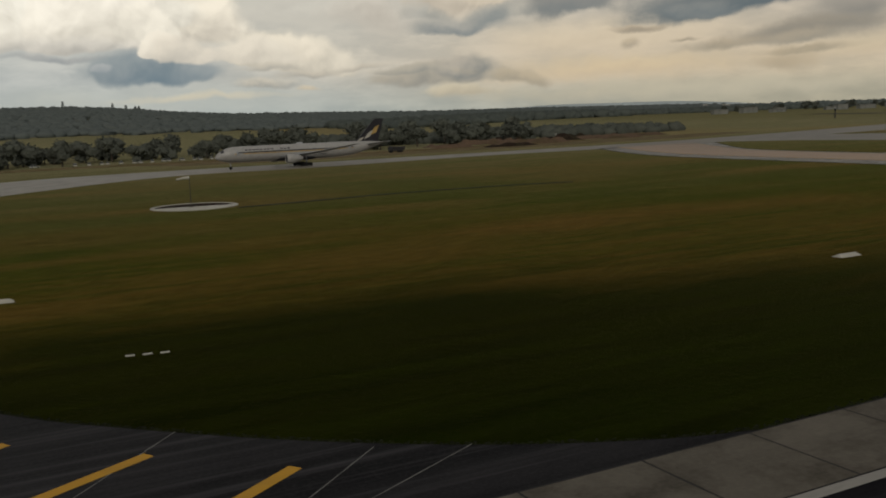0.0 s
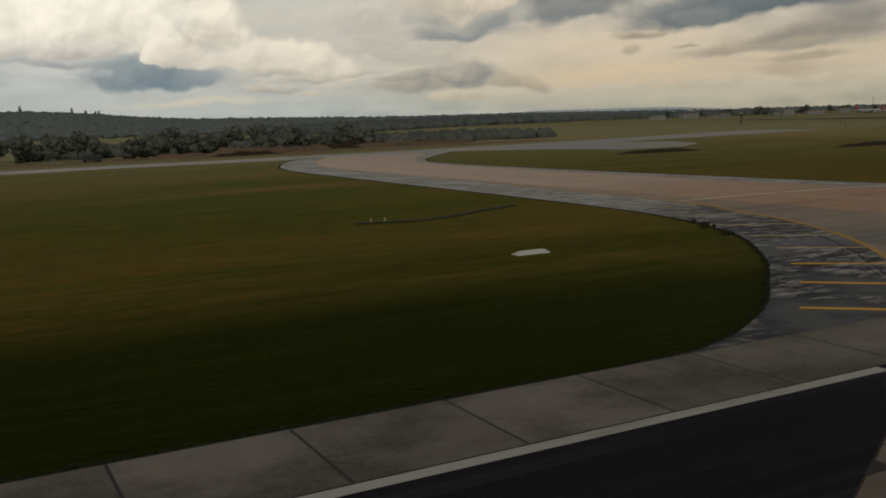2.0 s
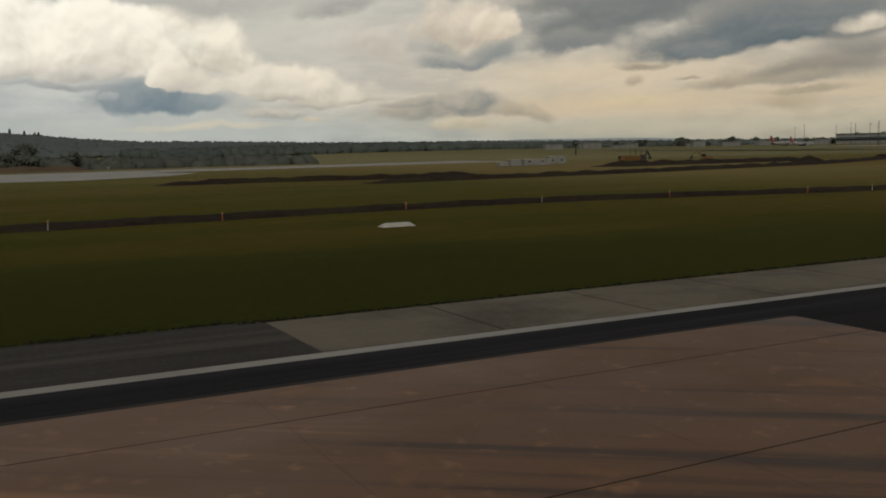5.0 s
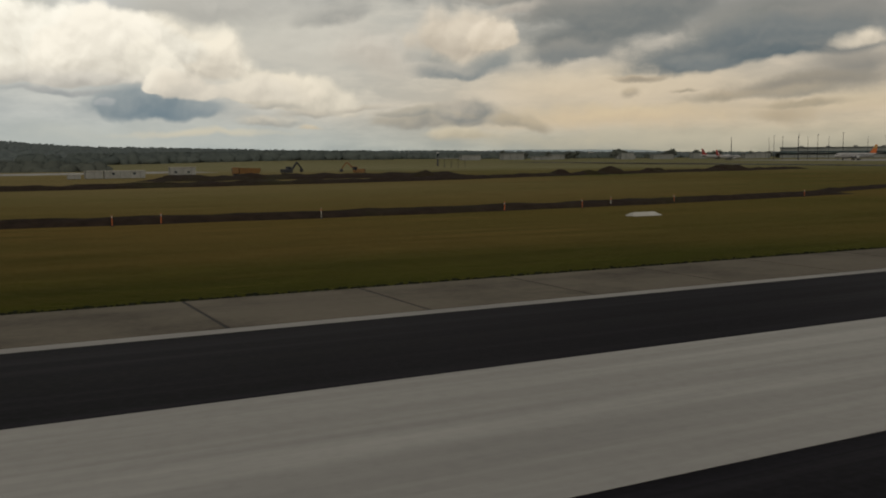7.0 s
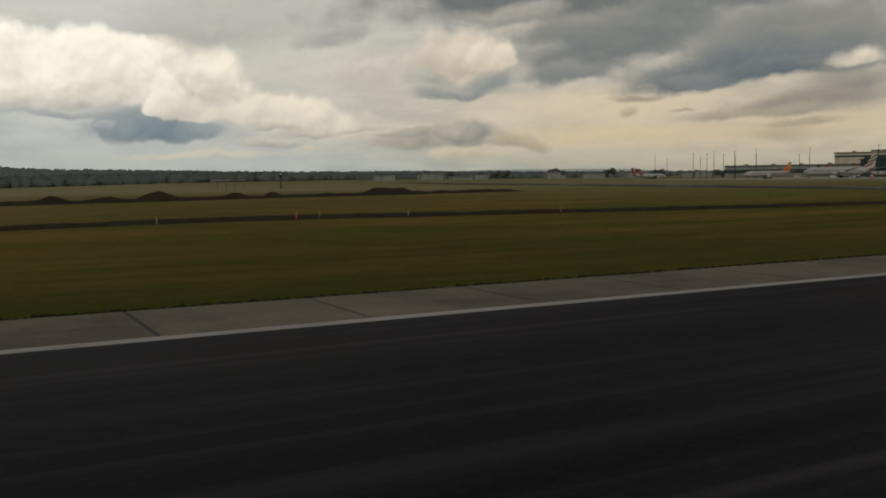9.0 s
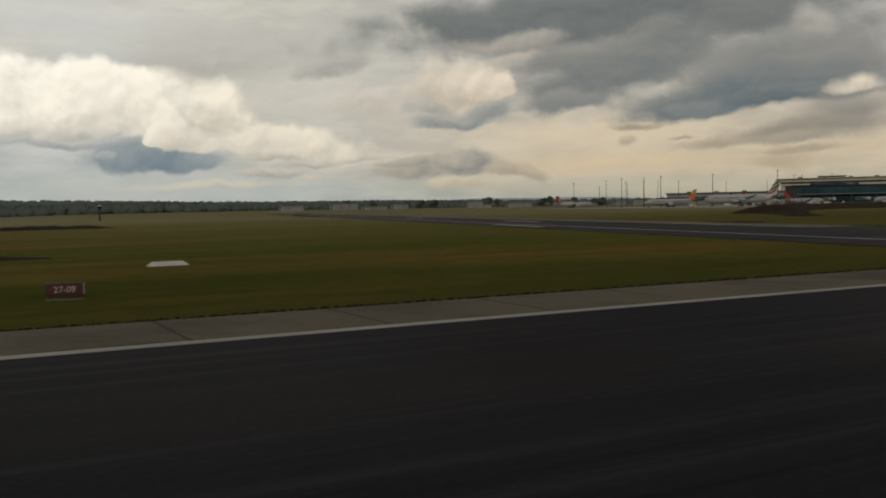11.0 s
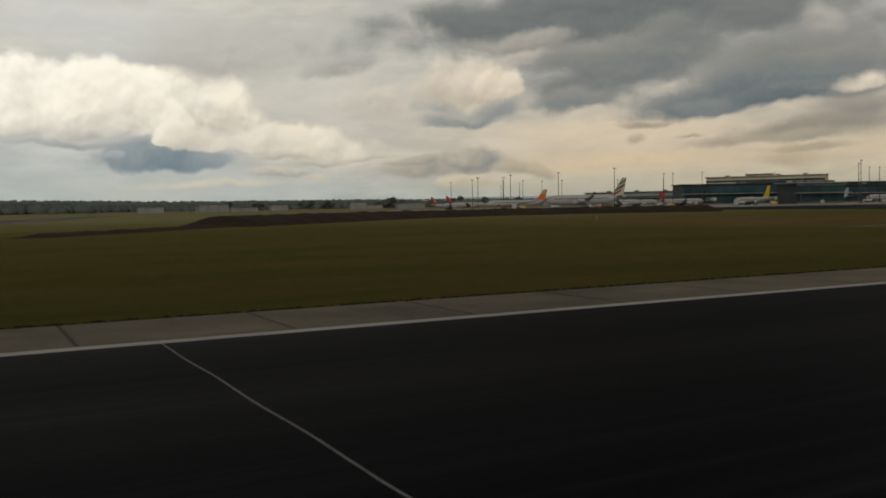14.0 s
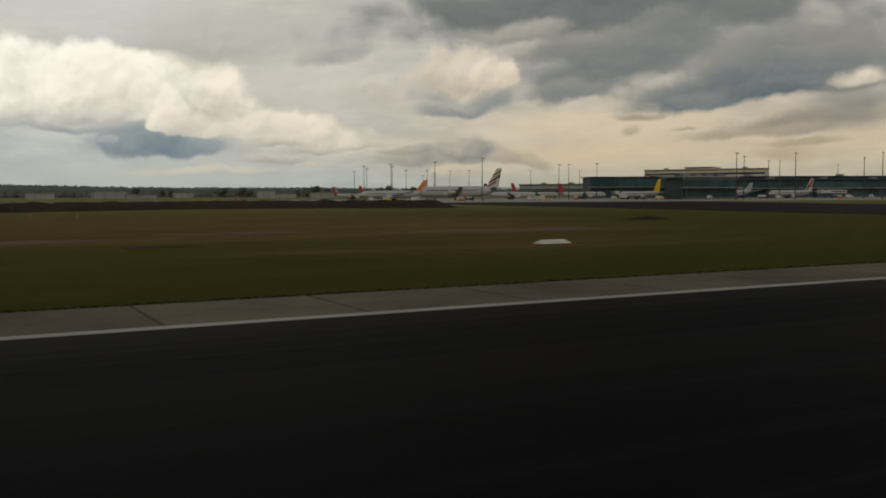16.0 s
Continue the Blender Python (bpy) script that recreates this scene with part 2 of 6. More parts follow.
cloud(19.14, 3.35, 4.18, 1.68, (0.753, 0.682, 0.552), (0.459, 0.423, 0.351), puff, soft=0.40, ragged=0.8, flat=4, tilt=-6)
cloud(18.99, 3.86, 1.60, 1.12, (0.829, 0.746, 0.602), (0.537, 0.486, 0.398), puff, soft=0.34, ragged=0.7, flat=4, tilt=0)
cloud(16.99, 3.71, 2.41, 1.18, (0.783, 0.71, 0.583), (0.526, 0.481, 0.403), puff, soft=0.46, ragged=0.8, flat=4, tilt=0)
cloud(4.75, 5.26, 3.76, 3.61, (1.0, 0.947, 0.815), (0.636, 0.588, 0.493), puff, soft=0.21, ragged=0.5, flat=4, tilt=0)
cloud(8.15, 5.16, 3.78, 3.04, (0.973, 0.905, 0.768), (0.576, 0.531, 0.446), puff, soft=0.23, ragged=0.55, flat=4, tilt=0)
cloud(10.81, 4.86, 1.82, 1.61, (0.922, 0.855, 0.716), (0.498, 0.462, 0.393), puff, soft=0.25, ragged=0.6, flat=3, tilt=0)
cloud(6.47, 4.29, 5.86, 0.85, (0.761, 0.708, 0.61), (0.436, 0.412, 0.366), puff, soft=0.80, ragged=0.7, flat=3, tilt=0)
cloud(6.45, 3.78, 4.63, 0.30, (0.434, 0.429, 0.402), (0.287, 0.305, 0.309), puff, soft=0.92, ragged=0.8, flat=1.5, tilt=-2)
cloud(10.84, 3.01, 3.42, 1.22, (0.314, 0.342, 0.342), (0.162, 0.212, 0.242), puff, soft=0.46, ragged=0.8, flat=1.8, tilt=-3)
cloud(11.61, 2.49, 2.30, 0.61, (0.254, 0.292, 0.305), (0.156, 0.209, 0.242), puff, soft=0.69, ragged=0.8, flat=1.6, tilt=0)
cloud(8.41, 3.18, 0.63, 0.30, (0.381, 0.397, 0.392), (0.262, 0.296, 0.314), puff, soft=0.69, ragged=0.9, flat=1.6, tilt=0)
cloud(11.66, 3.99, 1.12, 0.95, (0.871, 0.799, 0.665), (0.604, 0.552, 0.468), puff, soft=0.34, ragged=0.7, flat=3, tilt=0)
cloud(13.40, 3.72, 1.84, 1.23, (0.776, 0.701, 0.578), (0.503, 0.468, 0.402), puff, soft=0.57, ragged=0.8, flat=3, tilt=0)
cloud(17.80, 3.10, 2.41, 0.31, (0.552, 0.503, 0.413), (0.371, 0.356, 0.314), sheet, soft=1.12, ragged=0.8, flat=1.5, tilt=2)
cloud(20.30, 2.77, 2.60, 0.35, (0.565, 0.509, 0.413), (0.352, 0.337, 0.296), sheet, soft=1.12, ragged=0.8, flat=1.5, tilt=3)
cloud(23.19, 3.10, 1.65, 0.27, (0.578, 0.515, 0.413), (0.413, 0.381, 0.323), sheet, soft=1.12, ragged=0.8, flat=1.5, tilt=6)
cloud(17.60, 2.09, 2.12, 0.58, (0.617, 0.558, 0.451), (0.287, 0.296, 0.279), sheet, soft=0.88, ragged=0.8, flat=2.4, tilt=-2)
cloud(19.94, 1.79, 1.05, 0.32, (0.682, 0.602, 0.459), (0.47, 0.418, 0.324), puff, soft=0.80, ragged=0.9, flat=2, tilt=0)

tone = sky_node("VectorMath", tone, thin, op="ADD").outputs[0]
glow = SKY.nodes.new("ShaderNodeBackground")
SKY.links.new(tone, glow.inputs[0])
glow.inputs[1].default_value = 1.0
SKY.links.new(glow.outputs[0], SKY.nodes.new("ShaderNodeOutputWorld").inputs[0])

sun = new("sun", bpy.data.lights.new("sun", "SUN"))
sun.data.energy, sun.data.angle, sun.data.color = 0.8, radians(14), (1.0, 0.93, 0.82)
SUN_AZ, SUN_EL = radians(205), radians(34)
sun.matrix_world = look((0, 0, 0), (-math.sin(SUN_AZ) * math.cos(SUN_EL), -math.cos(SUN_AZ) * math.cos(SUN_EL), -math.sin(SUN_EL)))



# ---- materials ----
class Nodes:
    """A small builder for one procedural material."""

    def __init__(self, name):
        self.mat = bpy.data.materials.new(name)
        self.mat.use_nodes = True
        self.tree = self.mat.node_tree
        self.bsdf = self.tree.nodes["Principled BSDF"]
        self.pos = self.tree.nodes.new("ShaderNodeNewGeometry").outputs["Position"]

    def add(self, kind, *links, **sockets):
        n = self.tree.nodes.new("ShaderNode" + kind)
        for i, v in enumerate(links):
            self.put(n.inputs[i], v)
        for k, v in sockets.items():
            self.put(n.inputs[k], v)
        return n

    def put(self, socket, v):
        if v is None:
            return
        if isinstance(v, bpy.types.NodeSocket):
            self.tree.links.new(v, socket)
        else:
            socket.default_value = v

    def math(self, op, a, b=0.0):
        n = self.add("Math", a, b)
        n.operation = op
        return n.outputs[0]

    def stretch(self, by, vec=None):
        n = self.add("VectorMath", vec or self.pos, by)
        n.operation = "MULTIPLY"
        return n.outputs[0]

    def noise(self, scale, detail=5.0, rough=0.55, by=None, vec=None):
        v = vec or self.pos
        return self.add("TexNoise", self.stretch(by, v) if by else v, Scale=scale, Detail=detail, Roughness=rough).outputs[0]

    def ramp(self, v, lo, hi, a=0.0, b=1.0):
        return self.add("MapRange", v, lo, hi, a, b).outputs[0]

    def mix(self, fac, a, b, how="MIX"):
        n = self.tree.nodes.new("ShaderNodeMix")
        n.data_type, n.blend_type = "RGBA", how
        self.put(n.inputs[0], fac)
        for i, v in ((6, a), (7, b)):
            self.put(n.inputs[i], v if isinstance(v, bpy.types.NodeSocket) else (*v[:3], 1))
        return n.outputs[2]

    def done(self, colour, rough=0.8, metal=0.0, bump=None, depth=0.02, strength=0.5, spec=None):
        self.put(self.bsdf.inputs["Base Color"], colour if isinstance(colour, bpy.types.NodeSocket) else (*colour[:3], 1))
        self.put(self.bsdf.inputs["Roughness"], rough)
        self.put(self.bsdf.inputs["Metallic"], metal)
        if spec is not None:
            self.bsdf.inputs["Specular IOR Level"].default_value = spec
        if bump is not None:
            n = self.add("Bump", Height=bump, Distance=depth, Strength=strength)
            self.tree.links.new(n.outputs[0], self.bsdf.inputs["Normal"])
        return self.mat


def grass_mat():
    m = Nodes("mown_grass")
    sx, sy, sz = m.add("SeparateXYZ", m.pos).outputs[:3]
    broad = m.noise(0.034, 3.0, 0.5, by=(0.28, 1.25, 1.0))
    patch = m.noise(0.085, 5.0, 0.6, by=(0.42, 1.5, 1.0))
    streak = m.noise(0.5, 6.0, 0.66, by=(0.10, 1.5, 1.0))
    tuft = m.noise(2.6, 6.0, 0.72)
    clump = m.noise(0.8, 5.0, 0.65, by=(0.6, 1.2, 1.0))
    dry = m.ramp(m.math("ADD", m.math("MULTIPLY", broad, 0.7), m.math("MULTIPLY", patch, 0.4)), 0.50, 0.66)
    green = m.ramp(sx, 400.0, 520.0, 1.0, 0.45)
    dry = m.math("MULTIPLY", dry, green)
    dry = m.math("MULTIPLY", dry, m.ramp(m.math("ADD", sy, m.math("MULTIPLY", m.math("SUBTRACT", patch, 0.5), 20.0)), 23.0, 36.0, 0.45, 1.0))
    c = m.mix(dry, (0.064, 0.080, 0.008), (0.185, 0.106, 0.025))
    c = m.mix(m.ramp(patch, 0.56, 0.70, 0.0, 0.6), c, (0.125, 0.112, 0.019))
    c = m.mix(m.ramp(streak, 0.52, 0.74, 0.0, 0.4), c, (0.135, 0.104, 0.024))
    c = m.mix(m.ramp(streak, 0.48, 0.30, 0.0, 0.5), c, (0.030, 0.036, 0.006))
    # haze put into the colour: grass pales with distance from the runway
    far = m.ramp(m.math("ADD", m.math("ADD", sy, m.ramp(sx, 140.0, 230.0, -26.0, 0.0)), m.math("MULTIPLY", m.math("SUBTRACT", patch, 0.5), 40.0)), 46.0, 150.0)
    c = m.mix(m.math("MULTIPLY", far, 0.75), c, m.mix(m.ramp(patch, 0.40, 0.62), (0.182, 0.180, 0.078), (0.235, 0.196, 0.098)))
    olive = m.math("MULTIPLY", m.ramp(sx, 190.0, 235.0), m.ramp(sx, 450.0, 390.0, 0.0, 0.62))
    olive = m.math("MULTIPLY", olive, m.math("MULTIPLY", m.ramp(m.math("ADD", sy, m.math("MULTIPLY", patch, 20.0)), 30.0, 46.0, 0.25, 1.0), m.ramp(broad, 0.36, 0.58, 0.3, 1.0)))
    c = m.mix(olive, c, m.mix(m.ramp(m.math("ADD", m.math("MULTIPLY", patch, 0.6), m.math("MULTIPLY", streak, 0.4)), 0.44, 0.56), (0.070, 0.064, 0.014), (0.168, 0.108, 0.034)))
    verge = m.math("MULTIPLY", m.ramp(sx, 190.0, 230.0, 0.0, 0.4), m.ramp(m.math("ADD", sy, m.math("MULTIPLY", m.math("SUBTRACT", patch, 0.5), 22.0)), 33.0, 23.0))
    c = m.mix(verge, c, m.mix(m.ramp(streak, 0.4, 0.62), (0.026, 0.036, 0.004), (0.064, 0.070, 0.010)))
    # thicker haze painted in beyond the parallel taxiway, paler and greyer
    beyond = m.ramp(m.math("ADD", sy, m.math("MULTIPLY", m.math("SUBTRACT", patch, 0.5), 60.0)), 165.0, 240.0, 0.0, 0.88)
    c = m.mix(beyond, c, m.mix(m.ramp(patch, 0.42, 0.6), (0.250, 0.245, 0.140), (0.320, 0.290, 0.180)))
    bare = m.math("MULTIPLY", m.math("MULTIPLY", m.ramp(sy, 24.0, 38.0), m.ramp(sy, 78.0, 52.0)), m.math("MULTIPLY", m.ramp(sx, 125.0, 60.0), m.ramp(streak, 0.36, 0.58)))
    c = m.mix(m.math("MULTIPLY", bare, 0.7), c, (0.155, 0.082, 0.018))
    # darker green mixed into the strip along the first stretch
    reach = m.math("SUBTRACT", sy, m.ramp(sx, 45.0, 8.0, 0.0, 12.0))
    dark_strip = m.ramp(m.math("ADD", reach, m.math("MULTIPLY", m.math("SUBTRACT", patch, 0.5), 26.0)), 45.0, 29.0, 0.0, 1.0)
    dark_strip = m.math("MULTIPLY", dark_strip, m.ramp(m.math("ADD", sx, m.math("MULTIPLY", m.math("SUBTRACT", broad, 0.5), 60.0)), 190.0, 250.0, 0.95, 0.25))
    dark_strip = m.math("MULTIPLY", dark_strip, m.ramp(sy, 4.0, 14.0))
    # grass colour darkened along the last stretch
    late = m.math("MULTIPLY", m.ramp(sx, 430.0, 520.0, 0.0, 0.85), m.ramp(sy, 150.0, 90.0, 0.3, 1.0))
    c = m.mix(late, c, m.mix(m.ramp(sx, 560.0, 590.0), m.mix(m.ramp(patch, 0.4, 0.6), (0.044, 0.042, 0.007), (0.084, 0.058, 0.017)), m.mix(m.ramp(patch, 0.4, 0.6), (0.028, 0.038, 0.004), (0.054, 0.045, 0.011))))
    c = m.mix(dark_strip, c, m.mix(m.ramp(streak, 0.4, 0.65), (0.0050, 0.0092, 0.0006), (0.014, 0.0225, 0.0016)))
    c = m.mix(m.ramp(clump, 0.42, 0.6, 0.5, 0.0), c, m.mix(0.6, c, (0.012, 0.014, 0.003)))
    c = m.mix(m.ramp(tuft, 0.32, 0.7, 0.5, 0.0), c, m.mix(0.6, c, (0.012, 0.014, 0.003)))
    # worn reddish ground on the last stretch
    ex, ey = m.math("DIVIDE", m.math("SUBTRACT", sx, 599.0), 34.0), m.math("DIVIDE", m.math("SUBTRACT", sy, 84.0), 50.0)
    ring = m.math("ADD", m.math("ADD", m.math("MULTIPLY", ex, ex), m.math("MULTIPLY", ey, ey)), m.math("MULTIPLY", m.math("SUBTRACT", patch, 0.5), 3.0))
    c = m.mix(m.ramp(ring, 1.1, 0.4, 0.0, 0.8), c, m.mix(m.ramp(streak, 0.4, 0.62), (0.060, 0.040, 0.018), (0.150, 0.088, 0.046)))
    # darker green mixed into the sward behind the first exit
    sward = m.math("MULTIPLY", m.math("MULTIPLY", m.ramp(sx, 128.0, 150.0), m.ramp(sx, 250.0, 205.0)), m.ramp(sy, 130.0, 80.0, 0.0, 0.5))
    c = m.mix(sward, c, (0.040, 0.046, 0.009))
    # dry brown sward along the middle stretch, paler farther out
    dried = m.math("MULTIPLY", m.math("MULTIPLY", m.ramp(sx, 222.0, 262.0), m.ramp(sx, 350.0, 290.0)), m.ramp(m.math("ADD", sy, m.math("MULTIPLY", patch, 16.0)), 28.0, 42.0, 0.08, 0.55))
    c = m.mix(dried, c, m.mix(m.ramp(streak, 0.4, 0.62), m.mix(m.ramp(sy, 45.0, 90.0), (0.120, 0.085, 0.026), (0.215, 0.165, 0.075)), m.mix(m.ramp(sy, 45.0, 90.0), (0.175, 0.112, 0.040), (0.275, 0.205, 0.105))))
    # patches of rusty stalks and of short bright regrowth
    stalk = m.noise(0.16, 6.0, 0.68, by=(0.5, 1.4, 1.0))
    c = m.mix(m.math("MULTIPLY", m.ramp(stalk, 0.56, 0.68, 0.0, 0.42), m.math("SUBTRACT", 1.0, dark_strip)), c, m.mix(0.5, c, (0.150, 0.070, 0.018)))
    c = m.mix(m.ramp(stalk, 0.43, 0.32, 0.0, 0.5), c, m.mix(0.55, c, (0.014, 0.022, 0.002)))
    m.bsdf.inputs["Sheen Weight"].default_value = 0.3
    m.bsdf.inputs["Sheen Roughness"].default_value = 0.16
    m.bsdf.inputs["Sheen Tint"].default_value = (0.56, 0.50, 0.22, 1)
    return m.done(c, 0.95, bump=tuft, depth=0.10, strength=0.45, spec=0.0)


def asphalt_mat(name, dark, light, spec=0.008):
    m = Nodes(name)
    lane = m.noise(0.35, 5.0, 0.6, by=(0.015, 1.0, 1.0))
    blot = m.noise(0.09, 5.0, 0.6)
    grit = m.noise(9.0, 4.0, 0.7)
    c = m.mix(m.ramp(lane, 0.35, 0.7), dark, light)
    c = m.mix(m.ramp(blot, 0.45, 0.75, 0.0, 0.5), c, [v * 1.7 for v in light])
    fine = m.noise(1.7, 5.0, 0.6, by=(0.02, 1.0, 1.0))
    c = m.mix(m.ramp(fine, 0.52, 0.70, 0.0, 0.7), c, [v * 2.2 for v in light])
    c = m.mix(m.ramp(fine, 0.46, 0.3, 0.0, 0.5), c, [v * 0.6 for v in dark])
    c = m.mix(m.ramp(grit, 0.45, 0.8, 0.0, 0.4), c, [v * 2.1 for v in light])
    return m.done(c, m.ramp(lane, 0.3, 0.75, 0.46, 0.62), bump=grit, depth=0.006, strength=0.25, spec=spec)


def patched_mat():
    """Old black shoulder with pale scraped streaks and damp patches."""
    m = Nodes("patched_shoulder")
    region = m.noise(0.16, 4.0, 0.6)
    scrape = m.noise(1.5, 8.0, 0.74, by=(0.35, 1.0, 1.0))
    grit = m.noise(7.0, 4.0, 0.7)
    c = m.mix(m.ramp(scrape, 0.49, 0.60), (0.010, 0.010, 0.013), (0.32, 0.305, 0.285))
    far = m.ramp(m.add("SeparateXYZ", m.pos).outputs[1], 28.0, 42.0, 0.0, 0.24)
    c = m.mix(m.ramp(m.math("ADD", region, far), 0.47, 0.57), (0.014, 0.014, 0.017), c)
    c = m.mix(m.ramp(grit, 0.4, 0.8, 0.0, 0.3), c, (0.07, 0.068, 0.066))
    old = m.ramp(m.add("SeparateXYZ", m.pos).outputs[1], 42.0, 58.0, 0.0, 0.75)
    c = m.mix(m.math("MULTIPLY", old, m.ramp(scrape, 0.30, 0.52)), c, (0.20, 0.19, 0.172))
    pale = m.ramp(m.math("ADD", m.add("SeparateXYZ", m.pos).outputs[1], m.math("MULTIPLY", region, 8.0)), 55.0, 62.0, 0.0, 0.9)
    weathered = m.mix(m.ramp(scrape, 0.36, 0.62), (0.070, 0.066, 0.062), (0.43, 0.41, 0.375))
    c = m.mix(pale, c, weathered)
    return m.done(c, m.ramp(region, 0.4, 0.6, 0.45, 0.8), bump=grit, depth=0.01, strength=0.4, spec=0.25)


def taxi_mat(name, dark, light, stain, soot, turning=False):
    """Weathered old slabs: each its own tone, with blotches, rubber streaks along the runway and pale scuffs."""
    m = Nodes(name)
    each = m.add("ObjectInfo").outputs["Random"]
    broad = m.noise(0.07, 5.0, 0.6, by=(0.6, 1.0, 1.0))
    blot = m.noise(0.30, 6.0, 0.66)
    fine = m.noise(1.6, 6.0, 0.7)
    sx, sy, sz = m.add("SeparateXYZ", m.pos).outputs[:3]
    if turning:
        # wheels swing out of the exit at a slant to the runway
        along = m.math("SUBTRACT", m.math("MULTIPLY", sx, 0.80), m.math("MULTIPLY", sy, 0.60))
        athwart = m.math("ADD", m.math("MULTIPLY", sx, 0.60), m.math("MULTIPLY", sy, 0.80))
        tyre = m.noise(1.0, 6.0, 0.62, vec=m.add("CombineXYZ", m.math("MULTIPLY", along, 0.05), athwart, 0.0).outputs[0])
    else:
        tyre = m.noise(0.75, 6.0, 0.62, by=(0.045, 1.0, 1.0))
    smear = m.noise(0.22, 5.0, 0.6, by=(0.16, 1.0, 1.0))
    grit = m.noise(6.0, 4.0, 0.7)
    c = m.mix(m.ramp(m.math("ADD", m.math("MULTIPLY", each, 0.22), broad), 0.4, 0.9), dark, light)
    c = m.mix(m.ramp(smear, 0.50, 0.66, 0.0, 0.55), c, stain)
    if turning:
        # colour darkens and reddens towards the outer part of the turn
        worn = m.ramp(m.math("ADD", sx, m.math("MULTIPLY", m.math("SUBTRACT", broad, 0.5), 26.0)), 124.0, 142.0, 0.0, 0.8)
        c = m.mix(worn, c, m.mix(0.3, stain, (0.070, 0.026, 0.009)))
    # slabs turn paler and pinker towards the far end of the exit
    c = m.mix(m.ramp(m.math("ADD", sy, m.math("MULTIPLY", broad, 20.0)), 58.0, 92.0, 0.0, 0.75), c, (0.46, 0.345, 0.255))
    c = m.mix(m.ramp(blot, 0.54, 0.72, 0.0, 0.6), c, stain)
    c = m.mix(m.ramp(fine, 0.55, 0.70, 0.0, 0.55), c, stain)
    c = m.mix(m.ramp(fine, 0.42, 0.30, 0.0, 0.35), c, [v * 1.3 for v in light])
    if not turning:
        # red dust carried over from the busier side of the exit
        dust = m.math("MULTIPLY", m.ramp(m.math("ADD", sx, m.math("MULTIPLY", m.math("SUBTRACT", broad, 0.5), 30.0)), 103.0, 117.0, 0.0, 0.6), m.ramp(sy, 26.0, 42.0))
        c = m.mix(dust, c, m.mix(m.ramp(fine, 0.4, 0.65), (0.30, 0.175, 0.092), (0.20, 0.108, 0.052)))
    rubbed = m.ramp(tyre, 0.52, 0.61, 0.0, soot)
    if turning:
        rubbed = m.math("MULTIPLY", rubbed, m.ramp(sx, 122.0, 144.0, 0.15, 1.0))
    c = m.mix(rubbed, c, m.mix(0.75, c, (0.012, 0.009, 0.007)))
    c = m.mix(m.ramp(tyre, 0.40, 0.30, 0.0, 0.3), c, [v * 1.35 for v in light])
    c = m.mix(m.ramp(blot, 0.40, 0.28, 0.0, 0.3), c, [v * 1.3 for v in light])
    return m.done(c, m.ramp(blot, 0.35, 0.7, 0.60, 0.44), bump=grit, depth=0.005, strength=0.25, spec=0.5)


def concrete_mat(name, dark, light, stain, spec=0.15):
    m = Nodes(name)
    each = m.add("ObjectInfo").outputs["Random"]
    blot = m.noise(0.25, 6.0, 0.62)
    wear = m.noise(0.06, 4.0, 0.6)
    tyre = m.noise(0.5, 5.0, 0.65, by=(0.05, 1.0, 1.0))
    grit = m.noise(6.0, 4.0, 0.7)
    c = m.mix(m.ramp(each, 0.0, 1.0, 0.2, 0.8), dark, light)
    c = m.mix(m.ramp(blot, 0.47, 0.62, 0.0, 0.8), c, stain)
    c = m.mix(m.ramp(blot, 0.42, 0.30, 0.0, 0.5), c, [v * 1.35 for v in light])
    c = m.mix(m.ramp(wear, 0.4, 0.7, 0.0, 0.35), c, [v * 0.6 for v in dark])
    c = m.mix(m.ramp(tyre, 0.55, 0.75, 0.0, 0.45), c, [v * 0.5 for v in dark])
    c = m.mix(m.ramp(grit, 0.4, 0.8, 0.0, 0.3), c, [v * 1.3 for v in light])
    return m.done(c, 0.85 if spec < 0.3 else 0.5, bump=grit, depth=0.008, strength=0.4, spec=spec)


def paint_mat(name, colour, worn, amount=0.5):
    m = Nodes(name)
    scuff = m.noise(1.1, 7.0, 0.7, by=(0.3, 1.0, 1.0))
    fade = m.noise(0.2, 4.0, 0.6)
    c = m.mix(m.ramp(scuff, 0.5, 0.72, 0.0, amount), colour, worn)
    c = m.mix(m.ramp(fade, 0.35, 0.7, 0.0, amount * 0.6), c, worn)
    return m.done(c, 0.75, spec=0.3)


def plain_mat(name, colour, rough=0.6, metal=0.0, vary=0.15, scale=1.5):
    m = Nodes(name)
    n = m.noise(scale, 5.0, 0.6)
    c = m.mix(m.ramp(n, 0.35, 0.7), [v * (1 - vary) for v in colour], [min(1, v * (1 + vary)) for v in colour])
    return m.done(c, rough, metal)


def earth_mat(name, dark, light):
    m = Nodes(name)
    clod = m.noise(1.6, 7.0, 0.7)
    broad = m.noise(0.12, 4.0, 0.6)
    c = m.mix(m.ramp(clod, 0.35, 0.7), dark, light)
    c = m.mix(m.ramp(broad, 0.5, 0.75, 0.0, 0.6), c, (0.05, 0.05, 0.018))
    return m.done(c, 0.95, bump=clod, depth=0.25, strength=0.8, spec=0.1)


GRASS = grass_mat()
ASPHALT = asphalt_mat("runway_asphalt", (0.0072, 0.0066, 0.0080), (0.0155, 0.0145, 0.0172))
FRESH = asphalt_mat("fresh_asphalt", (0.0030, 0.0029, 0.0034), (0.0064, 0.0062, 0.0075), 0.004)
CROSSING = asphalt_mat("crossing_asphalt", (0.0085, 0.0083, 0.0098), (0.0175, 0.0172, 0.0198), 0.014)
